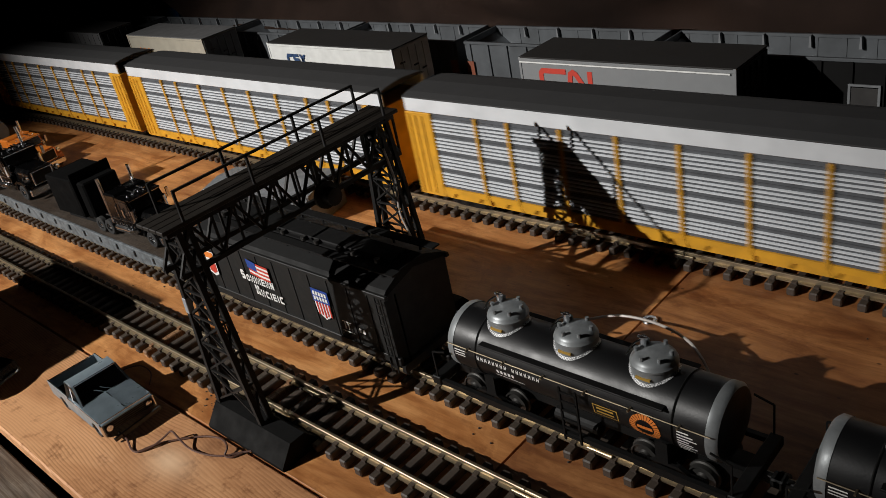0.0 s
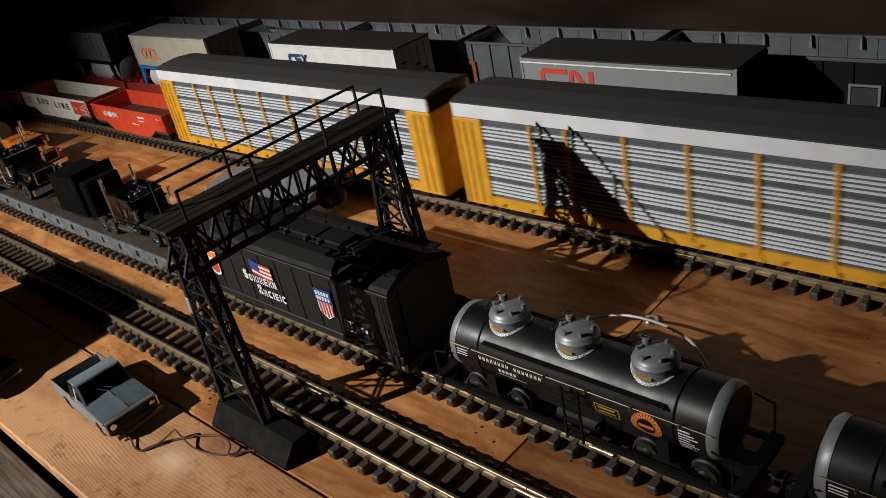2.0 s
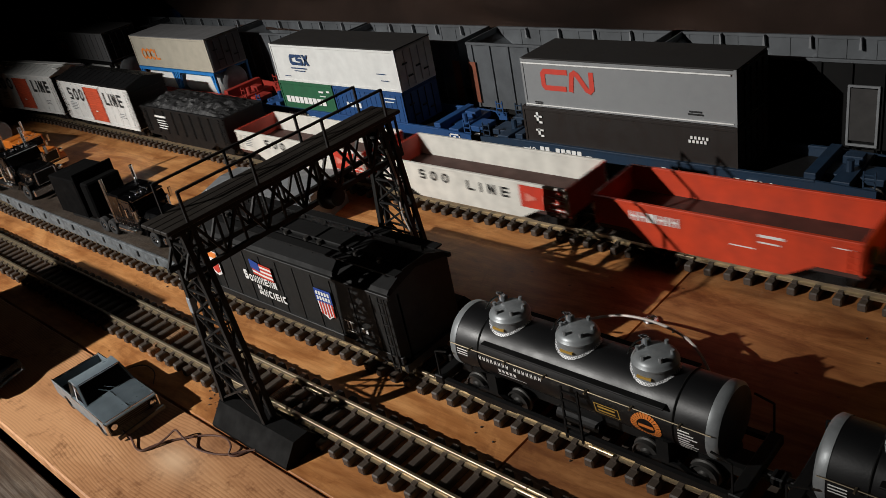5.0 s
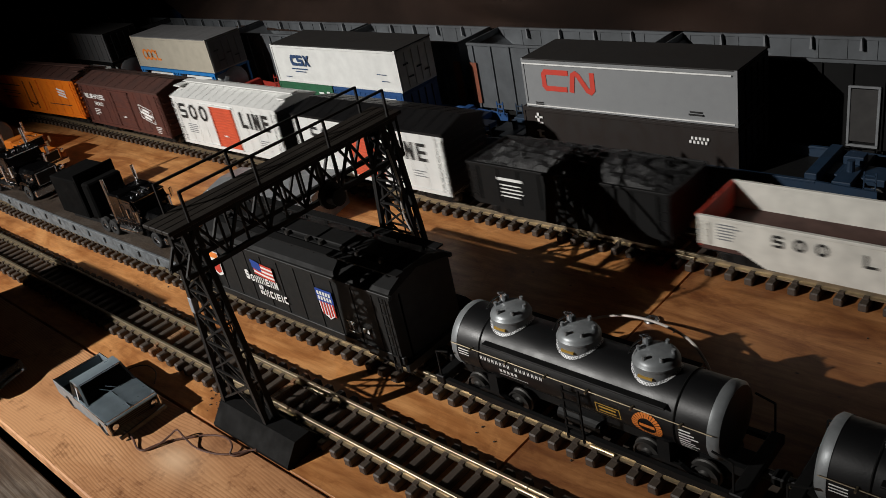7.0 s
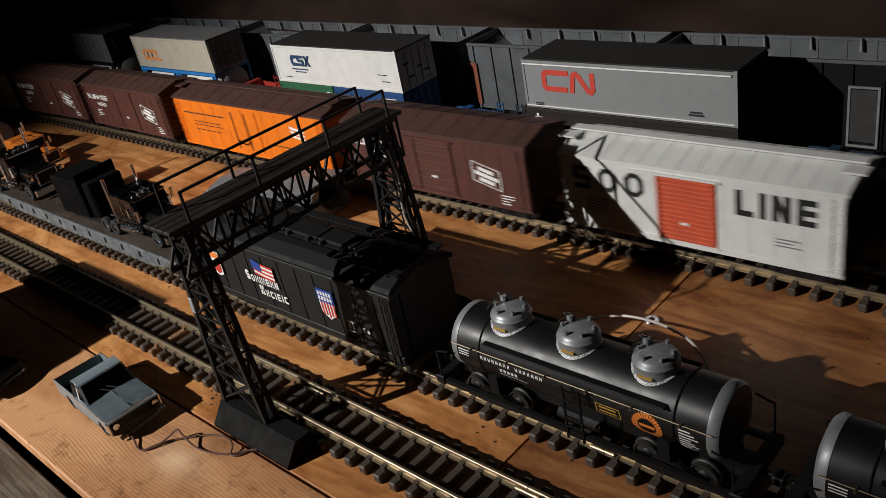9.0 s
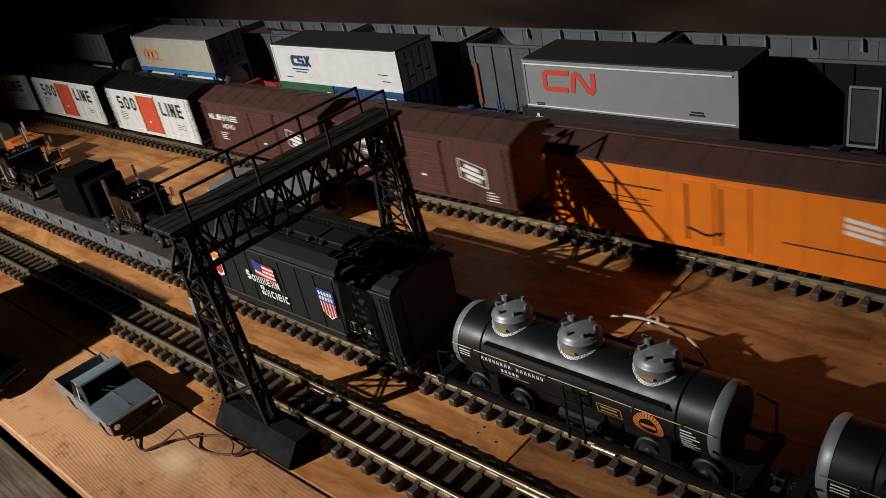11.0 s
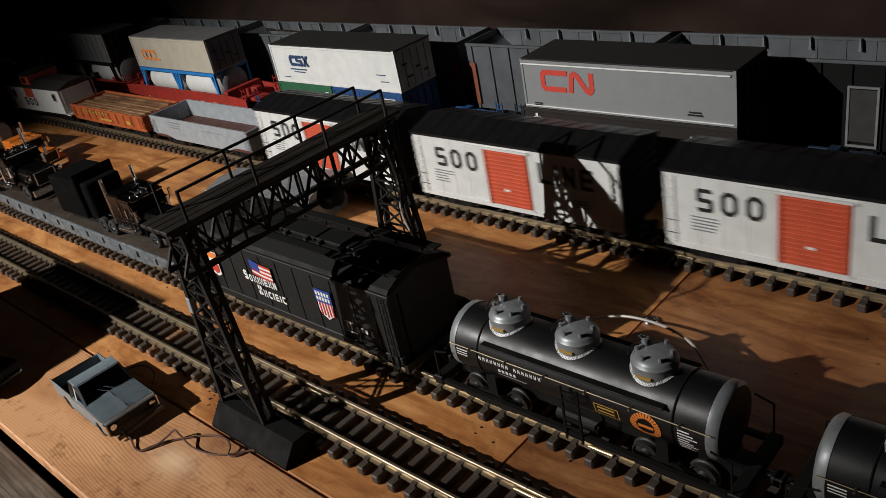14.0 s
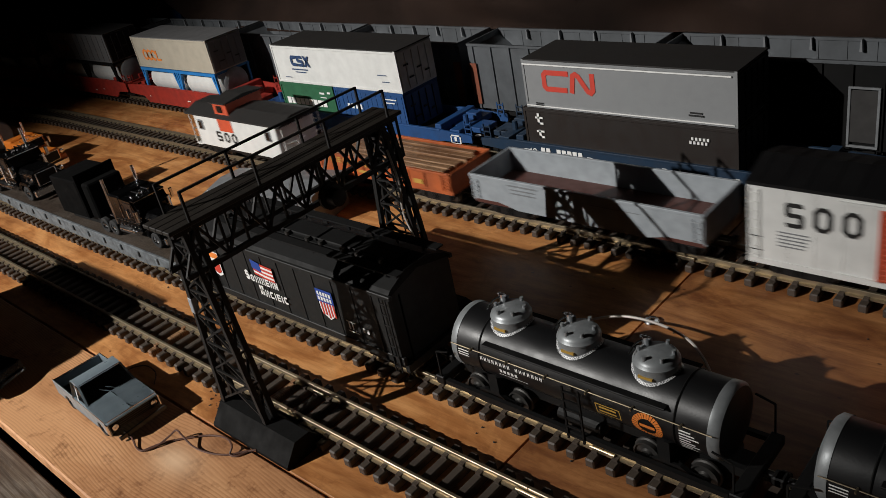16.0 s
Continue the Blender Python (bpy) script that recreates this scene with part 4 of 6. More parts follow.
# ---- the signal gantry over two tracks ----
def gantry():
    g = thing("signal_bridge", pose(0, 0, 0), "black iron lattice signal bridge spanning two tracks", "signal bridge")
    cx, top = -0.345, 0.268
    for y, bx in ((-0.028, -0.320), (0.256, -0.335)):
        base = part("base", prism(B(), [(-0.028, 0), (0.028, 0), (0.028, 0.004), (0.010, 0.026), (-0.010, 0.026), (-0.028, 0.004)], "x", -0.071, 0.071), BASEGREY, g, "dark grey cast base with sloping sides")
        base.matrix_basis = pose(bx, y, 0)
        foot, head = 0.041, 0.0135
        def at(sx, sy, z):
            f = (z - 0.024) / (top - 0.024)
            return (cx + sx * (foot + (head - foot) * f), y + sy * 0.006, z)
        for sx in (-1, 1):
            for sy in (-1, 1):
                part("tower_leg", bar(B(), at(sx, sy, 0.022), at(sx, sy, top), 0.0058, 0.0058), IRON, g)
        bm = B()
        zs = [0.03, 0.075, 0.116, 0.153, 0.187, 0.218, 0.245]
        for a, b in zip(zs, zs[1:]):
            for sy in (-1, 1):
                bar(bm, at(-1, sy, a), at(1, sy, b), 0.0022)
                bar(bm, at(1, sy, a), at(-1, sy, b), 0.0022)
                bar(bm, at(-1, sy, b), at(1, sy, b), 0.0022)
            for sx in (-1, 1):
                bar(bm, at(sx, -1, a), at(sx, 1, b), 0.0020)
                bar(bm, at(sx, -1, b), at(sx, 1, b), 0.0020)
        part("tower_lattice", bm, IRON, g)
        bm = B()
        ladder(bm, cx - 0.006, cx + 0.006, y + 0.010, 0.03, top, 22, 0.0014)
        part("ladder", bm, IRON, g)
    y0, y1 = -0.048, 0.272
    for sx in (-1, 1):
        x = cx + sx * 0.017
        for z in (0.266, 0.218):
            part("truss_chord", bar(B(), (x, y0, z), (x, y1, z), 0.0055), IRON, g)
        n = 12
        for k in range(n):
            a, b = y0 + (y1 - y0) * k / n, y0 + (y1 - y0) * (k + 1) / n
            z, w = (0.218, 0.266) if k % 2 == 0 else (0.266, 0.218)
            part("truss_diagonal", bar(B(), (x, a, z), (x, b, w), 0.0030), IRON, g)
            part("truss_post", bar(B(), (x, b, 0.218), (x, b, 0.266), 0.0024), IRON, g)
    for k in range(4):
        x = cx - 0.0195 + k * 0.013
        part("deck_board", box(B(), x - 0.0061, x + 0.0061, y0 - 0.006, y1 + 0.004, 0.270, 0.2745, 0.0006), DECKWOOD, g, "dark weathered deck board")
    for sx in (-1, 1):
        x = cx + sx * 0.024
        bm = B()
        for z in (0.307,):
            bar(bm, (x, y0 + 0.02, z), (x, 0.254, z), 0.0026)
        for y in (y0 + 0.02, 0.06, 0.160, 0.254):
            bar(bm, (x, y, 0.268), (x, y, 0.308), 0.0026)
        part("handrail", bm, IRON, g)
    for y in (0.135,):
        h = part("signal_head", lathe(B(), [(0, 0), (0.016, 0), (0.016, 0.004), (0.010, 0.005), (0.010, 0.018), (0, 0.020)], 24, pose(cx + 0.034, y, 0.228, 0, 90, 0)), IRON, g, "round black signal target", 40)
        bm = B()
        for a in (-0.007, 0, 0.007):
            rod(bm, (cx + 0.034, y + a, 0.228 + abs(a) * 0.2), (cx + 0.043, y + a, 0.228 + abs(a) * 0.2), 0.003, 10)
        part("lens_hood", bm, BLACK, h)
        part("hanger", bar(B(), (cx + 0.030, y, 0.235), (cx + 0.030, y, 0.268), 0.003), IRON, g)
    tape = box(B(), -0.0036, 0.0036, -0.0036, 0.0036, 0, 0.020, 0.0006)
    w = part("tape", tape, PALEGREY, g, "grey-white tape wrapped round a tower leg")
    w.matrix_basis = pose(cx - 0.0262, -0.034, 0.156, 0, 6.5, 0)
    pts = smooth_path([(cx + 0.020, 0.2445, 0.235), (cx + 0.028, 0.2445, 0.19), (cx + 0.023, 0.2445, 0.15), (cx + 0.033, 0.2445, 0.115), (cx + 0.036, 0.2445, 0.075), (cx + 0.045, 0.2445, 0.030)])
    part("wire", tube(B(), pts, 0.0016), WIREPALE, g, "pale wire running down a tower leg")
    return g


gantry()


# ---- parked on the second track: tank cars, covered hopper, flat car with lorries ----
def tank_car(x0, x1, label):
    """Three-dome tank car; origin on the rail top under the tank's middle."""
    h, r, zc = (x1 - x0) / 2, 0.0350, 0.0650
    car = thing("tank_car", pose((x0 + x1) / 2, Y_B, RAIL_Z), label, "tank car", "tank cars on the siding")
    turn = pose(0, 0, zc, 0, 90, 0)
    prof = [(0, -h - 0.006), (r * 0.5, -h - 0.004), (r * 0.86, -h), (r, -h + 0.006), (r, h - 0.006), (r * 0.86, h), (r * 0.5, h + 0.004), (0, h + 0.006)]
    tank = part("tank", lathe(B(), prof[3:5], 48, turn), TANKBLACK, car, "satin black tank", 40)
    for s in (-1, 1):
        p = [(r + 0.0006, 0), (r + 0.0006, 0.007), (r * 0.93, 0.010), (r * 0.5, 0.014), (0, 0.015)]
        if s < 0:
            part("tank_end", lathe(B(), [(a, s * (h - 0.008 + b)) for a, b in p], 48, turn), DOMEGREY, car, "silver-grey domed tank end", 50)
        else:
            part("tank_rim", lathe(B(), [(a, h - 0.008 + b) for a, b in p[:3]], 48, turn), DOMEGREY, car, "silver-grey tank rim", 50)
            # +x end cap coloured black for its unlit face; the -x end stays silver
            part("tank_end", lathe(B(), [(a, h - 0.008 + b) for a, b in p[2:]], 48, turn), TANKBLACK, car, "domed tank end, blackened as its shaded face", 50)
        bm = lathe(B(), [(r + 0.0005, -0.001), (r + 0.0013, 0), (r + 0.0005, 0.001)], 48, pose(s * (h - 0.038), 0, zc, 0, 90, 0))
        part("tank_band", bm, BLACK, tank, "thin black band")
    for k in (-1, 0, 1):
        x = k * 0.0815 - 0.005
        rd = 0.0208
        prof = [(rd, 0.022), (rd, 0.0405), (rd + 0.0006, 0.041), (rd + 0.0006, 0.0430), (rd, 0.0435), (rd - 0.0008, 0.046), (rd - 0.003, 0.0485), (rd * 0.7, 0.0500), (0, 0.0508)]
        dome = part("dome", lathe(B(), prof, 40, pose(x, 0, zc, 0, 0, 0)), DOMEGREY, car, "grey dome with bolted hatch", 35)
        bm = B()
        n = 48
        ringv = []
        for i in range(n):
            a = 2 * math.pi * i / n
            px, py = (rd + 0.0018) * math.cos(a), (rd + 0.0018) * math.sin(a)
            ix, iy = (rd - 0.0008) * math.cos(a), (rd - 0.0008) * math.sin(a)
            ringv.append((bm.verts.new((x + px, py, zc + math.sqrt(max(0, (r + 0.0007) ** 2 - py ** 2)))), bm.verts.new((x + ix, iy, zc + math.sqrt((r + 0.0007) ** 2 - iy ** 2) + 0.0016))))
        for i in range(n):
            a, b = ringv[i], ringv[(i + 1) % n]
            bm.faces.new((a[0], b[0], b[1], a[1]))
        part("dome_flange", bm, RIVETED, dome, "pale riveted flange at the dome's foot", 40)
        bm = B()
        for i in range(6):
            a = math.pi / 3 * i + 0.3
            q = (x + 0.0155 * math.cos(a), 0.0155 * math.sin(a))
            rod(bm, (*q, zc + 0.046), (*q, zc + 0.0535), 0.0019, 8)
        part("hatch_bolt", bm, DOMEGREY, dome, "hatch lugs")
        bm = B()
        rod(bm, (x - 0.012, 0.004, zc + 0.050), (x - 0.012, 0.004, zc + 0.060), 0.0032, 10)
        rod(bm, (x - 0.017, 0.004, zc + 0.059), (x - 0.007, 0.004, zc + 0.059), 0.0014, 8)
        tube(bm, smooth_path([(x - 0.012, 0.004, zc + 0.058), (x - 0.018, -0.004, zc + 0.055), (x - 0.019, -0.014, zc + 0.050)]), 0.0009)
        part("safety_valve", bm, CHROME, dome, "bright valve with chain")
        part("builder_plate", box(B(), x - 0.007, x + 0.007, -rd - 0.0008, -rd + 0.003, zc + 0.0335, zc + 0.0360), GOLD, dome, "small brass plate")
    bm = B()
    for s in (-1, 1):
        box(bm, -h + 0.045, h - 0.045, s * (r - 0.003) - 0.004, s * (r - 0.003) + 0.004, zc + 0.019, zc + 0.0210, 0.0005)
    part("running_board", bm, BLACK, car, "black side running board")
    bm = B()
    for s in (-1, 1):
        tube(bm, [(-h + 0.002, s * (r + 0.0012), zc + 0.010), (h - 0.002, s * (r + 0.0012), zc + 0.010)], 0.0006)
        for k in range(6):
            x = -h + 0.03 + k * (2 * h - 0.06) / 5
            box(bm, x - 0.0008, x + 0.0008, s * (r + 0.002) - 0.003, s * (r + 0.002) + 0.003, zc + 0.009, zc + 0.011)
    part("handrail", bm, RAIL, car, "thin brass handrail round the tank")
    for s in (-1, 1):
        bm = B()
        ladder(bm, 0.000, 0.018, s * (r + 0.008), 0.014, zc + 0.012, 6, 0.002)
        part("ladder", bm, BLACK, car, "black ladder")
    bm = box(B(), -h - 0.020, h + 0.020, -0.012, 0.012, 0.016, 0.026)
    for x in (-h + 0.05, h - 0.05):
        prism(bm, [(-0.034, 0.024), (0.034, 0.024), (0.034, zc - 0.018), (0.026, zc - 0.030), (-0.026, zc - 0.030), (-0.034, zc - 0.018)], "x", x - 0.006, x + 0.006)
    for s in (-1, 1):
        box(bm, s * (h + 0.020) - 0.006, s * (h + 0.020) + 0.006, -0.044, 0.044, 0.016, 0.027, 0.001)
        part("side_sill", box(B(), -h - 0.013, h + 0.013, s * 0.040 - 0.0025, s * 0.040 + 0.0025, 0.018, 0.0235), BLACK, car, "black side sill")
    part("brake_cylinder", rod(B(), (-0.03, -0.012, 0.012), (0.02, -0.012, 0.012), 0.008, 14), BLACK, car, "black brake cylinder")
    part("underframe", bm, BLACK, car, "black underframe")
    for sx in (-1, 1):
        for sy in (-1, 1):
            bm, x = B(), sx * (h + 0.018)
            bar(bm, (x, sy * 0.042, 0.022), (x, sy * 0.042, 0.060), 0.0015)
            bar(bm, (x, sy * 0.042, 0.060), (sx * h, sy * 0.042, zc), 0.0015)
            part("grab_iron", bm, BLACK, car)
    for s in (-1, 1):
        truck(car, s * (h - 0.045))
        coupler(car, s * (h + 0.02), s)
    # writing that curves with the tank stays as flat bars just off its side
    def on_side(rows, material, label, name="lettering"):
        bm = B()
        for a, b, z, w in rows:
            zz = zc + z
            y = -math.sqrt(r * r - z * z) - 0.0006
            slope = z / math.sqrt(r * r - z * z)
            q = [(a, y, zz), (b, y, zz), (b, y - slope * w if z < 0 else y + slope * w, zz + w), (a, y - slope * w if z < 0 else y + slope * w, zz + w)]
            if z < 0:
                q = [(u, -math.sqrt(r * r - (t - zc) ** 2) - 0.0006, t) for u, _, t in q]
            bm.faces.new([bm.verts.new(v) for v in q])
        part(name, bm, material, car, label)
    lets, x = [], -h + 0.040
    for i, c in enumerate("######## #######"):
        if c != " ":
            lets += [(x, x + 0.0009, 0.0005, 0.0045), (x + 0.0019, x + 0.0028, 0.0005, 0.0045), (x + 0.0009, x + 0.0019, 0.0022, 0.0010)]
        x += 0.0050
    on_side(lets, CHALK, "white lettering as small block marks")
    on_side([(-h + 0.064 + k * 0.0048, -h + 0.0670 + k * 0.0048, -0.0072, 0.004) for k in range(5)], CHALK, "white number bars", "stencil")
    on_side([(-h + 0.062, -h + 0.098, -0.0108, 0.0008)], CHALK, "thin white line", "stencil")
    on_side([(h - 0.033, h - 0.033 + 0.018 * (0.6 + 0.4 * ((k * 7) % 3) / 2), 0.003 - k * 0.0032, 0.0014) for k in range(8)], CHALK, "small white stencilled lines", "stencil")
    on_side([(-h + 0.010, -h + 0.024, 0.004 - k * 0.003, 0.0012) for k in range(3)], CHALK, "small white stencilled lines", "stencil")
    on_side([(0.030, 0.056, -0.001, 0.001), (0.030, 0.056, -0.013, 0.001), (0.030, 0.031, -0.013, 0.012), (0.055, 0.056, -0.013, 0.012), (0.034, 0.052, -0.0048, 0.0022), (0.034, 0.052, -0.0095, 0.0022)], GOLD, "gold framed panel of bars", "emblem")
    bm = B()
    c0, rr, ri = (0.083, -0.007), 0.0150, 0.0090
    for k in range(28):
        if True:
            a, b = 2 * math.pi * k / 28, 2 * math.pi * (k + 0.8) / 28
            pts = [(c0[0] + q * math.cos(w), c0[1] + q * math.sin(w)) for q, w in ((ri, a), (rr, a), (rr, b), (ri, b))]
            bm.faces.new([bm.verts.new((u, -math.sqrt(r * r - min(abs(v), r * 0.98) ** 2) - 0.0007, zc + v)) for u, v in pts])
    pts = [(c0[0] - 0.0075, -0.009), (c0[0] + 0.0075, -0.009), (c0[0] + 0.0075, -0.005), (c0[0] - 0.0075, -0.005)]
    bm.faces.new([bm.verts.new((u, -math.sqrt(r * r - v * v) - 0.0007, zc + v)) for u, v in pts])
    part("emblem", bm, LOGOORANGE, car, "round orange emblem of plain shapes")
    return car


tank_car(-0.142, 0.152, "black tank car with three grey domes, on the siding")
tank_car(0.232, 0.526, "black tank car with silver-grey end, on the siding")


def covered_hopper(x0, x1):
    h = (x1 - x0) / 2
    car = thing("covered_hopper_car", pose((x0 + x1) / 2, Y_B, RAIL_Z), "black covered hopper car with a painted flag and shield", "hopper car")
    prof = [(-HALF, 0.040), (-HALF, 0.118), (-HALF + 0.006, 0.124), (-0.018, 0.136), (0.018, 0.136), (HALF - 0.006, 0.124), (HALF, 0.118), (HALF, 0.040), (0.022, 0.018), (-0.022, 0.018)]
    part("body", prism(B(), prof, "x", -h + 0.005, h - 0.005), HOPBLACK, car)
    cap = [(-HALF - 0.001, 0.1185), (-HALF + 0.0055, 0.1250), (-0.018, 0.1370), (0.018, 0.1370), (HALF - 0.0055, 0.1250), (HALF + 0.001, 0.1185), (HALF, 0.117), (0, 0.130), (-HALF, 0.117)]
    part("roof", prism(B(), cap, "x", -h + 0.004, h - 0.004), HOPROOF, car, "black roof, darker than the sides")
    bm = B()
    for k in range(10):
        x = -h + 0.034 + k * (2 * h - 0.068) / 9
        for s in (-1, 1):
            box(bm, x - 0.0022, x + 0.0022, s * HALF - 0.001, s * HALF + 0.002, 0.034, 0.118)
    for s in (-1, 1):
        box(bm, -h, h, s * HALF - 0.002, s * HALF + 0.0028, 0.116, 0.121, 0.0006)
        box(bm, -h, h, s * HALF - 0.002, s * HALF + 0.0028, 0.030, 0.040, 0.0006)
    part("side_rib", bm, HOPBLACK, car, "black side posts and sills")
    for k in range(5):
        x = -h + 0.06 + k * (2 * h - 0.12) / 4
        hatch = part("roof_hatch", box(B(), x - 0.036, x + 0.036, -0.014, 0.014, 0.136, 0.141, 0.0012), HOPROOF, car)
        for dx in (-0.02, 0.02):
            part("hatch_latch", rod(B(), (x + dx, -0.018, 0.137), (x + dx, -0.018, 0.142), 0.0035, 10), STEEL, hatch, "dull grey latch")
    bm = B()
    for s in (-1, 1):
        box(bm, -h - 0.004, h + 0.004, s * 0.032 - 0.006, s * 0.032 + 0.006, 0.139, 0.141)
        for k in range(9):
            x = -h + 0.02 + k * (2 * h - 0.04) / 8
            bar(bm, (x, s * 0.030, 0.130), (x, s * 0.030, 0.139), 0.002)
    part("roof_walk", bm, HOPROOF, car, "black roof walks")
    for s in (-1, 1):
        bm = B()
        ladder(bm, s * (h - 0.016), s * (h - 0.006), -HALF - 0.0034, 0.02, 0.118, 7, 0.0014)
        ladder(bm, s * (h + 0.001), s * (h + 0.001), -HALF + 0.012, 0.02, 0.118, 7, 0.0014)
        box(bm, s * h - 0.003, s * h + 0.003, -HALF, HALF, 0.020, 0.030)
        part("end_ladder", bm, HOPBLACK, car, "black end sill and ladder")
        truck(car, s * (h - 0.05))
        coupler(car, s * h, s)
    bm = B()
    for x in (-0.09, 0, 0.09):
        prism(bm, [(x - 0.038, 0.04), (x + 0.038, 0.04), (x + 0.014, 0.010), (x - 0.014, 0.010)], "y", -0.03, 0.03)
    part("discharge_chute", bm, HOPBLACK, car)
    y = -HALF - 0.0026
    # flag of stripes with a blue corner
    fx, fz, fw, fh = -0.068, 0.087, 0.042, 0.021
    for k in range(7):
        z = fz + fh * (1 - (k + 1) / 7)
        wave = 0.002 * math.sin(k)
        flat_sign("flag_stripe", [(fx, z), (fx + fw * 0.5, z - 0.003), (fx + fw, z - 0.004), (fx + fw, z - 0.004 + fh / 7), (fx + fw * 0.5, z - 0.003 + fh / 7), (fx, z + fh / 7)], LOGORED if k % 2 == 0 else CHALK, car, y, "red stripe" if k % 2 == 0 else "white stripe")
    flat_sign("flag_field", [(fx - 0.001, fz + fh * 0.45), (fx + fw * 0.42, fz + fh * 0.45 - 0.003), (fx + fw * 0.42, fz + fh - 0.002), (fx - 0.001, fz + fh + 0.001)], LOGOBLUE, car, y - 0.0005, "blue flag corner")
    block_marks(car, -0.092, 0.074, 0.014, 0.0085, "8", CHALK, y, "white block lettering", 0.18, stroke=0.25)
    block_marks(car, -0.081, 0.073, 0.0105, 0.0070, "OHIHEHN", CHALK, y, "white block lettering", 0.32)
    block_marks(car, -0.068, 0.056, 0.014, 0.0085, "H", CHALK, y, "white block lettering", 0.18, stroke=0.25)
    block_marks(car, -0.057, 0.055, 0.0105, 0.0070, "HCIEIC", CHALK, y, "white block lettering", 0.40)
    sx, sz = 0.060, 0.058
    shield = [(sx, sz + 0.008), (sx + 0.013, sz), (sx + 0.026, sz + 0.008), (sx + 0.027, sz + 0.024), (sx - 0.001, sz + 0.024)]
    flat_sign("shield", shield, CHALK, car, y, "white shield")
    for k in range(5):
        x = sx + 0.002 + k * 0.0054
        flat_sign("shield_stripe", rect(x, x + 0.0027, sz + 0.006 - 0.003 * (k == 2), sz + 0.024), LOGORED, car, y - 0.0005, "red stripe")
    flat_sign("shield_top", rect(sx - 0.002, sx + 0.028, sz + 0.024, sz + 0.042), LOGOBLUE, car, y - 0.0003, "blue shield top")
    bars_sign("lettering", CHALK, car, y - 0.0009, [(sx + 0.001 + k * 0.0052, sx + 0.0045 + k * 0.0052, z, z + 0.005) for z in (sz + 0.027, sz + 0.034) for k in range(5)], "white block marks")
    hx = -0.172
    flat_sign("emblem", [(hx, 0.064), (hx + 0.010, 0.060), (hx + 0.020, 0.064), (hx + 0.021, 0.098), (hx - 0.001, 0.098)], CHALK, car, y, "white emblem ground")
    flat_sign("emblem", [(hx + 0.002, 0.068), (hx + 0.010, 0.064), (hx + 0.018, 0.068), (hx + 0.019, 0.080), (hx + 0.001, 0.080)], LOGORED, car, y - 0.0005, "red emblem shape")
    flat_sign("emblem", rect(hx, hx + 0.02, 0.088, 0.097), LOGOORANGE, car, y - 0.0005, "orange emblem bar")
    bars_sign("stencil", CHALK, car, y, [(0.106, 0.108, 0.056, 0.066), (0.112, 0.114, 0.056, 0.066), (0.103, 0.121, 0.052, 0.0532), (0.103, 0.119, 0.066, 0.067), (0.131, 0.135, 0.058, 0.064), (0.137, 0.141, 0.058, 0.064)], "small white marks")


covered_hopper(-0.585, -0.205)

# ---- flat car with lorries on the second track ----
def flat_car(x0, x1):
    h = (x1 - x0) / 2
    car = thing("flat_car", pose((x0 + x1) / 2, Y_B, RAIL_Z), "weathered grey flat car carrying model lorries", "flat car")
    part("deck", box(B(), -h, h, -0.045, 0.045, 0.036, 0.041, 0.0008), FLATDECK, car, "dark planked deck")
    for s in (-1, 1):
        outline = [(-h, 0.026), (-h + 0.06, 0.026), (-h + 0.11, 0.018), (h - 0.11, 0.018), (h - 0.06, 0.026), (h, 0.026), (h, 0.042), (-h, 0.042)]
        bm = prism(B(), outline, "y", s * 0.048, s * 0.0445)
        box(bm, -h, h, s * 0.047 - 0.0022, s * 0.047 + 0.0022, 0.039, 0.0425, 0.0005)
        part("side_sill", bm, FLATGREY, car, "scratched blue-grey side sill")
        for k in range(13):
            x = -h + 0.02 + k * (2 * h - 0.04) / 12
            bm = box(B(), x - 0.003, x + 0.003, s * 0.048 - 0.003, s * 0.048 + 0.003, 0.028, 0.038, 0.0006)
            part("stake_pocket", bm, FLATGREY, car)
    part("underframe", box(B(), -h + 0.01, h - 0.01, -0.012, 0.012, 0.014, 0.036), BLACK, car)
    for s in (-1, 1):
        truck(car, s * (h - 0.06))
        coupler(car, s * h, s)
    bm = B()
    bar(bm, (h - 0.004, -0.05, 0.030), (h - 0.004, -0.05, 0.016), 0.0014)
    bar(bm, (h - 0.02, -0.05, 0.016), (h - 0.004, -0.05, 0.016), 0.0014)
    part("stirrup", bm, PALEGREY, car, "pale step at the corner")


flat_car(-1.42, -0.675)
DECK_Z = RAIL_Z + 0.0425


def tyre_mesh(r, w):
    return lathe(B(), [(r * 0.55, -w / 2), (r * 0.92, -w / 2), (r, -w / 2 + 0.0012), (r, w / 2 - 0.0012), (r * 0.92, w / 2), (r * 0.55, w / 2), (r * 0.55, -w / 2)], 24)


def rim_mesh(r, w):
    return lathe(B(), [(0, w * 0.25), (r * 0.18, w * 0.3), (r * 0.22, w * 0.1), (r * 0.48, w * 0.05), (r * 0.57, w * 0.46), (r * 0.57, -w * 0.45), (0, -w * 0.45)], 20)


LORRY_TYRE, LORRY_RIM = mesh_of(tyre_mesh(0.0155, 0.010), RUBBER, 35), mesh_of(rim_mesh(0.0155, 0.010), CHROME, 35)


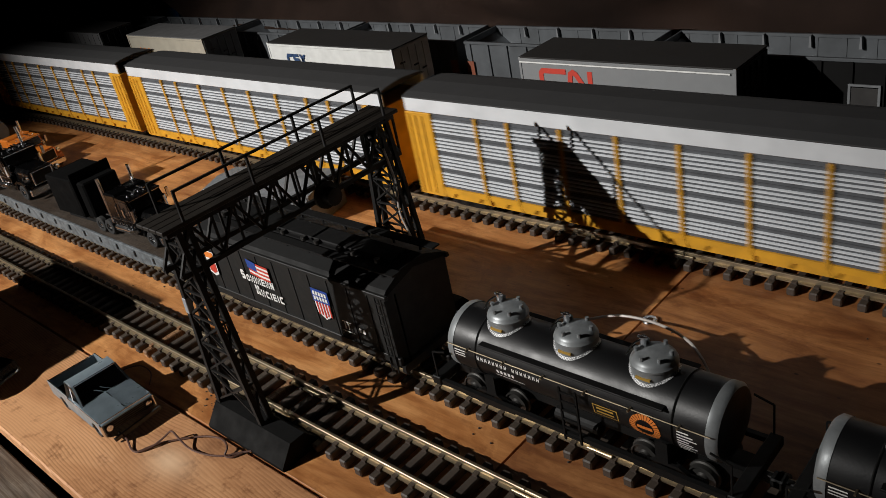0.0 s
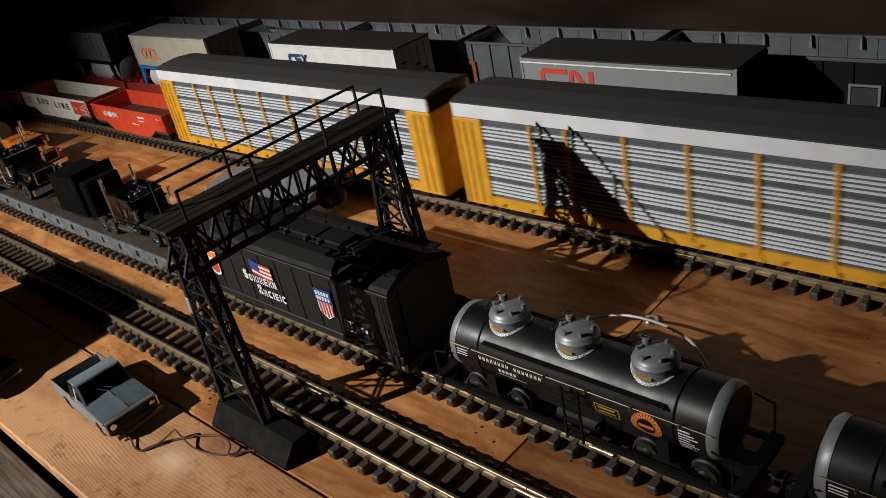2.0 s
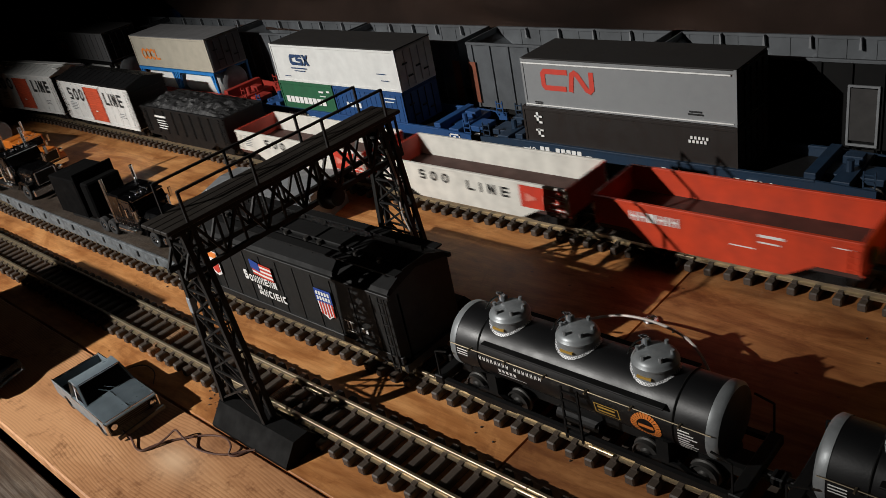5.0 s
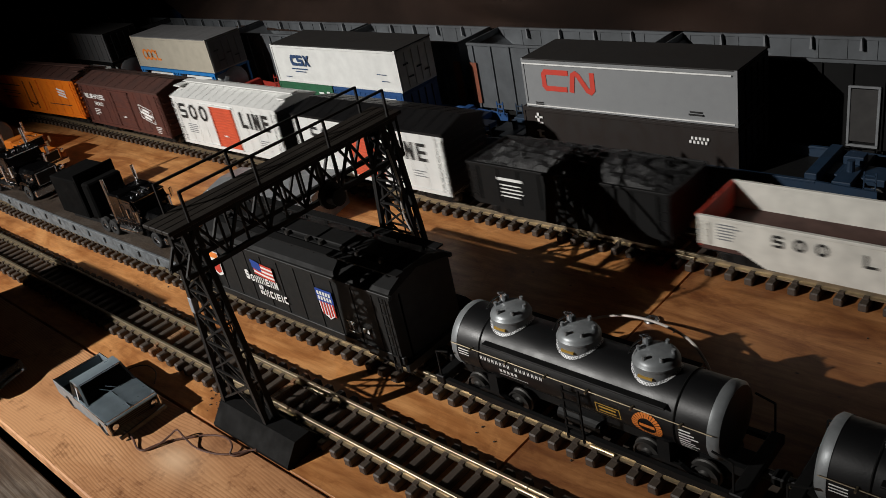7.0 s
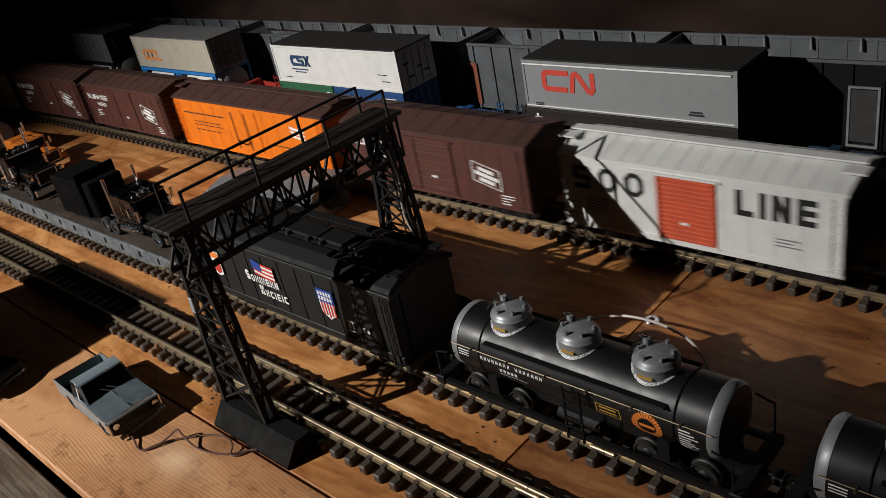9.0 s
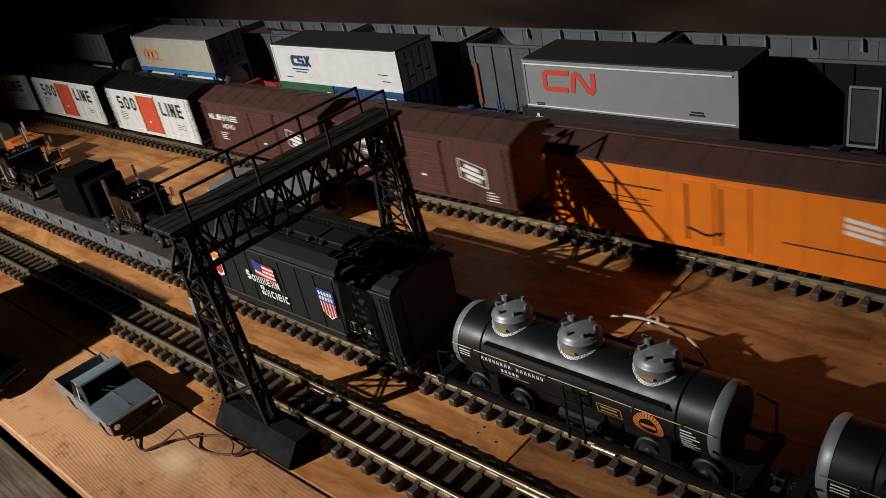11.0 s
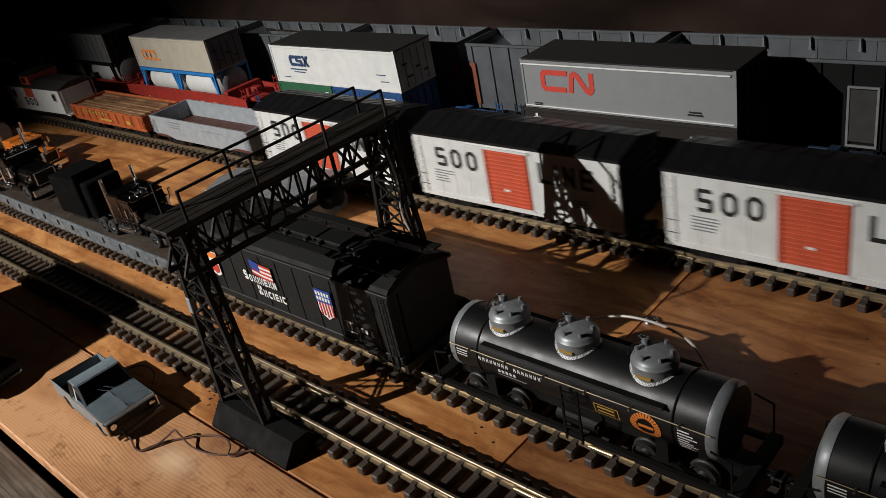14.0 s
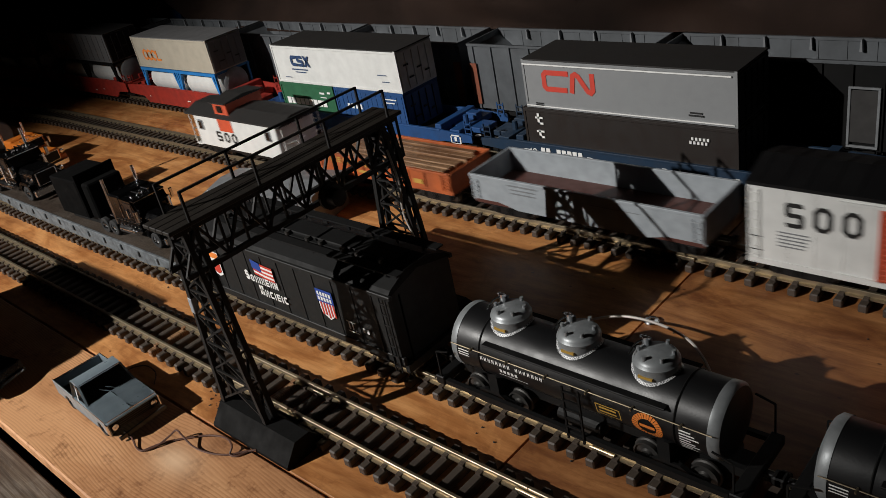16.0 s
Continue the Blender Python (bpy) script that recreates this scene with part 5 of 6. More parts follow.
def lorry(m, cab_paint, label, sleeper=True, size=1.0):
    """A conventional American tractor unit, nose towards +x; origin on the ground under its middle."""
    t = thing("lorry", m, label, "lorry", "model lorries")
    t.scale = (size, size, size)
    w = 0.036
    bm = box(B(), -0.115, 0.100, -0.012, 0.012, 0.017, 0.023, 0.001)
    box(bm, -0.118, -0.112, -0.030, 0.030, 0.012, 0.018)
    part("chassis", bm, TRUCKBLACK, t, "black ladder chassis")
    # hood with rounded top, narrowing to the grille
    bm = prism(B(), [(-0.026, 0.022), (-0.026, 0.052), (-0.020, 0.058), (0.020, 0.058), (0.026, 0.052), (0.026, 0.022)], "x", 0.030, 0.098)
    part("hood", bm, cab_paint, t)
    bm = prism(B(), [(-0.012, 0.024), (0.034, 0.024), (0.034, 0.060), (0.024, 0.084), (-0.012, 0.086)], "y", -w, w)
    cab = part("cab", bm, cab_paint, t)
    part("windscreen", prism(B(), [(0.0345, 0.061), (0.0255, 0.082), (0.0263, 0.0825), (0.0355, 0.061)], "y", -w + 0.005, w - 0.005), DARKGLASS, cab, "dark windscreen")
    for s in (-1, 1):
        part("side_window", box(B(), -0.004, 0.024, s * w - 0.0008, s * w + 0.0008, 0.060, 0.080), DARKGLASS, cab, "dark side window")
    part("sun_visor", box(B(), 0.022, 0.034, -w + 0.002, w - 0.002, 0.083, 0.086, 0.0006), cab_paint, cab)
    for y in (-0.024, -0.012, 0, 0.012, 0.024):
        part("marker_light", lathe(B(), [(0.0022, 0), (0.0022, 0.002), (0, 0.004)], 8, pose(0.016, y, 0.086)), CHROME, cab, "chrome roof marker light")
    if sleeper:
        part("sleeper", box(B(), -0.052, -0.013, -w, w, 0.024, 0.090, 0.003), cab_paint, t)
    part("deck_plate", box(B(), -0.066, -0.058, -0.022, 0.022, 0.0262, 0.030, 0.0008), CHROME, t, "bright deck plate")
    part("tail_frame", box(B(), -0.118, -0.060, -0.016, 0.016, 0.023, 0.026, 0.0006), CHROME, t, "bright tail frame")
    part("visor_trim", bar(B(), (0.0345, -w + 0.003, 0.0835), (0.0345, w - 0.003, 0.0835), 0.0014), CHROME, cab, "chrome visor edge")
    part("grille", box(B(), 0.098, 0.101, -0.022, 0.022, 0.026, 0.054, 0.0008), CHROME, t, "chrome framed grille")
    part("grille_mesh", box(B(), 0.1012, 0.1022, -0.019, 0.019, 0.028, 0.052), BLACK, t, "dark grille mesh")
    part("bumper", box(B(), 0.102, 0.109, -0.038, 0.038, 0.010, 0.024, 0.0015), CHROME, t, "chrome bumper")
    for s in (-1, 1):
        part("mudguard", prism(B(), [(0.050, 0.020), (0.054, 0.034), (0.066, 0.040), (0.086, 0.040), (0.098, 0.034), (0.102, 0.020), (0.096, 0.020), (0.090, 0.032), (0.064, 0.034), (0.058, 0.020)], "y", s * 0.026, s * 0.040), cab_paint, t)
        part("headlight", lathe(B(), [(0, 0), (0.005, 0.0), (0.0055, 0.006), (0.0045, 0.0065), (0, 0.007)], 14, pose(0.092, s * 0.033, 0.044, 0, 90, 0)), CHROME, t, "chrome headlight", 40)
        bm = B()
        rod(bm, (-0.056 if sleeper else -0.018, s * 0.033, 0.026), (-0.056 if sleeper else -0.018, s * 0.033, 0.118), 0.0032, 12)
        part("exhaust_stack", bm, CHROME, t, "tall chrome exhaust stack", 40)
        part("fuel_tank", rod(B(), (-0.045, s * 0.031, 0.019), (0.008, s * 0.031, 0.019), 0.009, 18), CHROME, t, "chrome fuel tank", 40)
        part("step", box(B(), 0.000, 0.026, s * 0.040 - 0.003, s * 0.040 + 0.003, 0.024, 0.027, 0.0006), CHROME, t, "chrome cab step")
        part("air_filter", rod(B(), (0.030, s * 0.033, 0.044), (0.030, s * 0.033, 0.066), 0.0065, 16), CHROME, t, "chrome air filter", 40)
        part("door_handle", box(B(), -0.006, 0.000, s * 0.0365 - 0.0008, s * 0.0365 + 0.0008, 0.052, 0.0545), CHROME, cab, "chrome door handle")
        part("air_horn", rod(B(), (-0.005, s * 0.010, 0.090), (0.022, s * 0.010, 0.090), 0.0012, 8, 0.0024), CHROME, t, "chrome air horn")
        bm = B()
        bar(bm, (0.026, s * 0.040, 0.050), (0.030, s * 0.048, 0.066), 0.0012)
        box(bm, 0.028, 0.031, s * 0.047 - 0.003, s * 0.047 + 0.003, 0.058, 0.076, 0.0006)
        part("mirror", bm, CHROME, t, "chrome wing mirror")
        for k in range(7):
            part("side_marker", lathe(B(), [(0.0016, -0.001), (0.0016, 0.001), (0, 0.0022)], 8, pose((-0.050 if sleeper else -0.010) + k * (0.0125 if sleeper else 0.0065), s * w, 0.031, -90 * s, 0, 0)), CHROME, t, "small bright side marker light", 40)
        part("trim_strip", bar(B(), (-0.050 if sleeper else -0.010, s * (w + 0.0006), 0.0405), (0.033, s * (w + 0.0006), 0.0405), 0.0013), CHROME, t, "chrome trim strip")
        part("grab_rail", tube(B(), smooth_path([(-0.010, s * w, 0.046), (-0.010, s * (w + 0.004), 0.049), (-0.010, s * (w + 0.004), 0.071), (-0.010, s * w, 0.074)]), 0.0009), CHROME, cab, "chrome grab rail")
        part("hood_trim", bar(B(), (0.034, s * 0.0264, 0.050), (0.097, s * 0.0264, 0.048), 0.0011), CHROME, t, "chrome hood trim")
        for x in (0.076, -0.072, -0.105):
            out = s * 0.034
            tyre = shared("tyre", LORRY_TYRE, t, pose(x, out, 0.0155, 90, 0, 0))
            shared("rim", LORRY_RIM, tyre, pose(0, 0, 0, 0 if s < 0 else 180, 0, 0))
    return t


lorry(pose(-1.665, 0.282, 0.0, 0, 0, 8), TRUCKORANGE, "orange model lorry with chrome stacks on the plywood", True, 0.88)
lorry(pose(-0.840, 0.150, DECK_Z, 0, 0, 3), TRUCKBLACK, "black model lorry with chrome trim on the flat car", True, 0.86)
lorry(pose(-1.330, 0.150, DECK_Z, 0, 0, 3), TRUCKBLACK, "black and chrome model lorry on the flat car", False, 0.98)


def tanker_trailer():
    t = thing("tanker_trailer", pose(-1.905, 0.245, 0, 0, 0, 8), "grey model tanker trailer with chrome fittings behind the orange lorry", "trailer")
    part("tank", lathe(B(), [(0, -0.14), (0.03, -0.138), (0.036, -0.13), (0.036, 0.13), (0.03, 0.138), (0, 0.14)], 28, pose(0, 0, 0.078, 0, 90, 0)), GREY, t, "grey cylindrical tank", 40)
    for k in range(9):
        part("top_fitting", rod(B(), (-0.12 + k * 0.03, -0.006 + 0.012 * (k % 2), 0.113), (-0.12 + k * 0.03, -0.006 + 0.012 * (k % 2), 0.121), 0.004, 10), CHROME, t, "chrome filler cap")
    part("frame", box(B(), -0.13, 0.14, -0.02, 0.02, 0.030, 0.044), TRUCKBLACK, t)
    for s in (-1, 1):
        for x in (-0.105, -0.070):
            ty = shared("tyre", LORRY_TYRE, t, pose(x, s * 0.030, 0.0155, 90, 0, 0))
            shared("rim", LORRY_RIM, ty, pose(0, 0, 0, 0 if s < 0 else 180, 0, 0))


tanker_trailer()


def dark_crate():
    t = thing("trailer_box", pose(-1.035, 0.150, DECK_Z, 0, 0, 3), "matt black lorry body on the flat car", "lorry body")
    t.scale = (0.9, 0.9, 0.9)
    part("body", box(B(), -0.055, 0.045, -0.042, 0.042, 0.014, 0.092, 0.002), MATTBLACK, t)
    part("headboard", box(B(), 0.045, 0.049, -0.042, 0.042, 0.014, 0.104, 0.001), MATTBLACK, t)
    part("cab_back", box(B(), 0.052, 0.078, -0.036, 0.036, 0.014, 0.086, 0.003), MATTBLACK, t)
    part("support", box(B(), -0.045, 0.070, -0.030, 0.030, 0.0, 0.014), BLACK, t)


dark_crate()


# ---- grey ribbed shed beyond the gantry ----
def ribbed_shed():
    t = thing("model_shed", pose(-0.790, 0.364, 0, 0, 0, 16), "small grey ribbed metal model shed between the tracks", "model building")
    bm = box(B(), -0.115, 0.115, -0.050, 0.050, 0, 0.062, 0.001)
    wall = part("wall", bm, GREY, t)
    for k in range(23):
        x = -0.11 + k * 0.01
        part("wall_rib", box(B(), x - 0.002, x + 0.002, -0.0515, -0.0495, 0.002, 0.060), GREY, wall)
    part("roof", prism(B(), [(-0.054, 0.060), (-0.054, 0.063), (0, 0.070), (0.054, 0.063), (0.054, 0.060)], "x", -0.119, 0.119), GREY, t)
    bm = B()
    for k in range(12):
        rod(bm, (-0.112 + k * 0.009, -0.048, 0.0645), (-0.112 + k * 0.009, -0.048, 0.0665), 0.0012, 6)
    part("roof_rivet", bm, CHALK, t, "row of pale rivets")


ribbed_shed()


# ---- pickup on the pine board ----
def pickup(m):
    """Die-cast style 1970s pickup, nose towards +x; origin on the ground under its middle."""
    t = thing("pickup_truck", m, "grey-blue model pickup with dark windows and bent bumper", "pickup truck")
    t.scale = (0.95, 0.95, 0.95)
    L, w = 0.083, 0.0350
    # body side: sills, wheel arches, raised bed sides, hood
    low = [(-L, 0.013), (-L, 0.034), (-0.016, 0.034), (-0.014, 0.035), (0.026, 0.035), (L - 0.006, 0.0335), (L - 0.002, 0.030), (L - 0.002, 0.013), (0.064, 0.012), (0.060, 0.020), (0.053, 0.023), (0.046, 0.020), (0.042, 0.010), (-0.034, 0.010), (-0.038, 0.020), (-0.046, 0.023), (-0.054, 0.020), (-0.058, 0.013)]
    for s in (-1, 1):
        part("side_panel", prism(B(), low, "y", s * w, s * (w - 0.0025)), CARBLUE, t, "", 0)
    part("bed_floor", box(B(), -L, -0.016, -w + 0.0025, w - 0.0025, 0.017, 0.019), BLACK, t, "dark bed floor")
    part("tailgate", box(B(), -L, -L + 0.0025, -w + 0.0025, w - 0.0025, 0.013, 0.034, 0.0005), CARBLUE, t)
    bm = B()
    # hood: crowned, with a centre crease
    rows = [(0.026, 0.0352, 0.0372), (0.05, 0.0350, 0.0374), (0.070, 0.0340, 0.0365), (L - 0.003, 0.0320, 0.0340)]
    vs = [[bm.verts.new((x, y * (w - 0.0005), z0 + (z1 - z0) * (1 - abs(y) ** 2.2) + (0.0006 if y == 0 else 0))) for y in (-1, -0.75, -0.4, -0.06, 0, 0.06, 0.4, 0.75, 1)] for x, z0, z1 in rows]
    for a, b in zip(vs, vs[1:]):
        for k in range(8):
            bm.faces.new((a[k], b[k], b[k + 1], a[k + 1]))
    bmesh.ops.solidify(bm, geom=bm.faces[:], thickness=0.001)
    part("hood", bm, CARBLUE, t, "crowned grey-blue hood with centre crease", 40)
    # cab: pillars, roof, glass
    bm = prism(B(), [(-0.014, 0.0565), (-0.012, 0.0595), (-0.004, 0.0605), (0.006, 0.0600), (0.0105, 0.0580), (0.0085, 0.0565)], "y", -w + 0.005, w - 0.005)
    roof = part("roof", bm, CARBLUE, t, "grey-blue cab roof", 60)
    for s in (-1, 1):
        bm = B()
        bar(bm, (-0.0145, s * (w - 0.0015), 0.034), (-0.013, s * (w - 0.006), 0.058), 0.004)
        part("pillar", bm, CARBLUE, t)
        bm = B()
        bar(bm, (0.0265, s * (w - 0.002), 0.035), (0.0095, s * (w - 0.006), 0.058), 0.0028)
        part("pillar", bm, CARBLUE, t)
        part("window_post", bar(B(), (0.001, s * (w - 0.0015), 0.034), (-0.001, s * (w - 0.006), 0.058), 0.0018), CHROME, t, "bright window post")
    part("windscreen", prism(B(), [(0.0255, 0.0355), (0.0265, 0.0355), (0.0100, 0.0575), (0.0090, 0.0575)], "y", -w + 0.005, w - 0.005), DARKGLASS, t, "dark raked windscreen")
    part("rear_window", prism(B(), [(-0.0150, 0.036), (-0.0142, 0.036), (-0.0130, 0.0565), (-0.0138, 0.0565)], "y", -w + 0.006, w - 0.006), DARKGLASS, t, "dark rear window")
    for s in (-1, 1):
        part("side_window", prism(B(), [(-0.012, 0.0355), (0.023, 0.0355), (0.0085, 0.0560), (-0.012, 0.0560)], "y", s * (w - 0.004), s * (w - 0.0048)), DARKGLASS, t, "dark side window")
        part("wiper", bar(B(), (0.0268, s * 0.004 + 0.006, 0.0365), (0.0205, s * 0.004 - 0.012 + 0.006, 0.0445), 0.0009), CHROME, t, "thin wiper")
    bm = B()
    bar(bm, (0.0275, -w + 0.006, 0.0362), (0.0275, w - 0.006, 0.0362), 0.0016)
    part("cowl_strip", bm, CHROME, t, "bright strip below the windscreen")
    for s in (-1, 1):
        part("windscreen_trim", bar(B(), (0.0278, s * (w - 0.004), 0.0355), (0.0108, s * (w - 0.0075), 0.0585), 0.0011), CHROME, t, "bright windscreen trim")
    part("windscreen_trim", bar(B(), (0.0112, -w + 0.007, 0.0585), (0.0112, w - 0.007, 0.0585), 0.0014), CHROME, t, "bright windscreen trim")
    part("hood_crease", bar(B(), (0.030, 0, 0.0382), (0.078, 0, 0.0362), 0.0008), CHROME, t, "bright hood crease")
    part("dashboard", box(B(), -0.012, 0.024, -w + 0.004, w - 0.004, 0.012, 0.0348), BLACK, t, "dark cab interior")
    part("grille", box(B(), L - 0.003, L + 0.001, -w + 0.003, w - 0.003, 0.018, 0.030, 0.0006), BLACK, t, "dark grille")
    part("nose_trim", box(B(), L - 0.004, L + 0.0016, -w, w, 0.030, 0.0322, 0.0006), CARBLUE, t)
    for k in range(4):
        part("grille_bar", box(B(), L + 0.0008, L + 0.0016, -w + 0.014, w - 0.014, 0.0195 + k * 0.0028, 0.0203 + k * 0.0028), STEEL, t, "thin grille bar")
    for s in (-1, 1):
        part("headlight", lathe(B(), [(0, 0.0), (0.0042, 0.0), (0.0042, 0.002), (0, 0.0032)], 14, pose(L + 0.0005, s * (w - 0.008), 0.024, 0, 90, 0)), CHROME, t, "round headlight", 40)
        part("corner_trim", box(B(), L - 0.005, L + 0.002, s * w - 0.0016, s * w + 0.0006, 0.016, 0.032, 0.0005), CHROME, t, "chrome corner trim")
        part("drip_rail", bar(B(), (-L + 0.001, s * (w - 0.001), 0.0348), (-0.016, s * (w - 0.001), 0.0348), 0.0022), CARBLUE, t)
    for s in (-1, 1):
        part("belt_trim", bar(B(), (-0.016, s * (w + 0.0003), 0.0338), (L - 0.006, s * (w + 0.0003), 0.0330), 0.0010), CHROME, t, "bright trim along the shoulder")
        part("sill_trim", bar(B(), (-0.033, s * (w + 0.0003), 0.0118), (0.041, s * (w + 0.0003), 0.0118), 0.0011), CHROME, t, "bright sill strip")
        part("bed_rail", bar(B(), (-L + 0.001, s * (w - 0.0008), 0.0362), (-0.016, s * (w - 0.0008), 0.0362), 0.0009), CHROME, t, "bright rail on the bed side")
    part("hood_lip", bar(B(), (L - 0.0015, -w + 0.002, 0.0338), (L - 0.0015, w - 0.002, 0.0338), 0.0010), CHROME, t, "bright hood lip")
    part("tailgate_trim", bar(B(), (-L + 0.001, -w + 0.002, 0.0348), (-L + 0.001, w - 0.002, 0.0348), 0.0010), CHROME, t, "bright tailgate edge")
    bump_bar = part("bumper", box(B(), 0, 0.003, -w + 0.002, w - 0.002, -0.003, 0.003, 0.0008), STEEL, t, "dull bumper hanging loose at one end")
    bump_bar.matrix_basis = pose(L + 0.006, 0.004, 0.011, 10, 0, -9)
    me, rim = mesh_of(tyre_mesh(0.0125, 0.008), RUBBER, 35), mesh_of(rim_mesh(0.0125, 0.008), CHROME, 35)
    for s in (-1, 1):
        for x in (-0.046, 0.053):
            ty = shared("tyre", me, t, pose(x, s * (w - 0.005), 0.0125, 90, 0, 0))
            shared("rim", rim, ty, pose(0, 0, 0, 0 if s < 0 else 180, 0, 0))
    part("hook", tube(B(), smooth_path([(-0.06, -0.012, 0.019), (-0.064, -0.006, 0.026), (-0.058, 0.0, 0.026), (-0.054, 0.002, 0.020)]), 0.0010), CHROME, t, "bright hook in the bed")


pickup(pose(-0.552, -0.1055, 0.001, 0, 0, -2.0))


# ---- loose wires ----
def wire(pts, r, material, label):
    ob = new("wire", mesh_of(tube(B(), smooth_path(pts), r), material, 40))
    return tagged(ob, label, "wire")


wire([(-0.476, -0.126, 0.0100), (-0.460, -0.126, 0.0060), (-0.442, -0.131, 0.0030), (-0.430, -0.129, 0.0030), (-0.421, -0.115, 0.0040), (-0.414, -0.101, 0.0100), (-0.407, -0.093, 0.0160), (-0.395, -0.093, 0.0120), (-0.376, -0.093, 0.0050), (-0.352, -0.088, 0.0030), (-0.330, -0.078, 0.0030), (-0.317, -0.065, 0.0030), (-0.305, -0.056, 0.0040)], 0.0012, WIRE, "thin reddish-brown wire curling on the pine board")
wire([(-0.430, -0.129, 0.0030), (-0.420, -0.108, 0.0030), (-0.402, -0.089, 0.0030), (-0.383, -0.073, 0.0030), (-0.365, -0.065, 0.0040), (-0.345, -0.065, 0.0080), (-0.331, -0.070, 0.0080), (-0.327, -0.077, 0.0040), (-0.319, -0.074, 0.0030), (-0.313, -0.063, 0.0030)], 0.0012, WIRE, "thin brown wire running to the gantry base")
wire([(-0.600, -0.070, 0.003), (-0.600, -0.052, 0.006), (-0.585, -0.036, 0.006), (-0.560, -0.036, 0.004), (-0.540, -0.05, 0.002)], 0.0009, WIRE, "thin dark wire loop beside the pickup")
wire([(-0.535, -0.015, 0.002), (-0.520, -0.008, 0.008), (-0.508, 0.0, 0.006), (-0.500, -0.006, 0.004), (-0.492, 0.01, 0.002)], 0.0009, WIRE, "thin dark wire loop beside the track")
wire([(0.075, 0.215, 0.004), (0.085, 0.245, 0.030), (0.045, 0.285, 0.040), (-0.010, 0.315, 0.030), (-0.070, 0.325, 0.018), (-0.115, 0.305, 0.008), (-0.14, 0.28, 0.002)], 0.0017, WIREPALE, "pale wire looping behind the tank car")


def grommet():
    ob = new("grommet", mesh_of(lathe(B(), [(0.004, 0), (0.009, 0), (0.0095, 0.002), (0.008, 0.0035), (0.004, 0.003), (0.004, 0)], 24, pose(-0.045, 0.352, 0.0005)), CHROME, 40))
    tagged(ob, "shiny metal eyelet lying on the plywood", "eyelet")


grommet()


# ---- rear tracks: container cars ----
NEAR_D = 0.650


def container(x0, x1, z0, z1, side, roof, label, ribs=0, end=None, y0=NEAR_D, y1=NEAR_D + 0.098):
    t = thing("container", pose((x0 + x1) / 2, (y0 + y1) / 2, z0), label, "container", "stacked containers")
    h, w, H = (x1 - x0) / 2, (y1 - y0) / 2, z1 - z0
    part("body", box(B(), -h, h - 0.001, -w, w, 0, H - 0.002, 0.0008), side, t)
    bm = box(B(), -h, h, -w - 0.0006, w + 0.0006, H - 0.002, H + 0.0004, 0.0004)
    part("roof", bm, roof, t)
    bm = B()
    for k in range(ribs):
        x = -h + (k + 0.5) * 2 * h / ribs
        box(bm, x - 0.0012, x + 0.0012, -w - 0.0008, -w + 0.001, 0.005, H - 0.006)
    part("side_corrugation", bm, side, t)
    bm = B()
    for z in (0.0025, H - 0.004):
        box(bm, -h, h, -w - 0.0014, -w, z - 0.0022, z + 0.0022, 0.0004)
    for x in (-h + 0.002, h - 0.002):
        box(bm, x - 0.002, x + 0.002, -w - 0.0012, -w, 0, H)
    part("edge_rail", bm, side, t)
    e = part("end_door", box(B(), h - 0.001, h + 0.001, -w + 0.002, w - 0.002, 0.003, H - 0.004, 0.0005), end or side, t)
    for k in range(4):
        y = -w + 0.02 + k * (2 * w - 0.04) / 3
        part("lock_bar", rod(B(), (h + 0.002, y, 0.006), (h + 0.002, y, H - 0.008), 0.0011, 8), INK if end is None else end, e, "door lock bar")
    for k, (y, z) in enumerate(((-0.02, 0.3), (0.004, 0.45), (0.024, 0.3), (-0.03, 0.62))):
        part("door_hinge", box(B(), h + 0.001, h + 0.003, y - 0.006, y + 0.006, H * z - 0.0015, H * z + 0.0015), INK, e, "dark door fitting")
    return t, h, w, H


def stencil(t, w, rows, material, name="lettering", label="lettering as plain bars"):
    bars_sign(name, material, t, -w - 0.0016, rows, label)


ZT0, ZT1 = 0.1265, 0.2075
t, h, w, H = container(-0.430, -0.070, ZT0, ZT1, CNGREY, ROOFDARK, "silver-grey container with a red looping emblem", 0, BLACK)
bm = B()
# the emblem: one bent red band of even width
ribbon(bm, [(-h + 0.040 + x, z) for x, z in ((0.048, 0.061), (0.005, 0.061), (0.001, 0.057), (0.001, 0.038), (0.005, 0.034), (0.044, 0.034))], 0.0085, -w - 0.0008)
ribbon(bm, [(-h + 0.040 + x, z) for x, z in ((0.052, 0.030), (0.056, 0.058), (0.061, 0.061), (0.066, 0.058), (0.082, 0.035), (0.087, 0.033), (0.091, 0.037), (0.091, 0.064))], 0.0085, -w - 0.0008)
part("emblem", bm, LOGORED, t, "red looping band emblem")
stencil(t, w, [(0.110, 0.128, 0.016, 0.0185), (0.108, 0.130, 0.012, 0.0145)], INK, label="small dark bars")
stencil(t, w, [(-h + 0.02, -h + 0.034, 0.008, 0.010), (-h + 0.02, -h + 0.034, 0.005, 0.007)], INK, label="small dark bars")
# white strips carry the chrome's highlight in their colour
part("bright_strip", box(B(), -h + 0.002, h - 0.008, -w - 0.0024, -w - 0.001, H - 0.0085, H - 0.0065), CHALK, t, "upper chrome strip with its highlight painted white")
part("bright_strip", box(B(), -h + 0.002, h - 0.004, -w - 0.0024, -w - 0.001, 0.0035, 0.005), CHALK, t, "lower chrome strip with its highlight painted white")

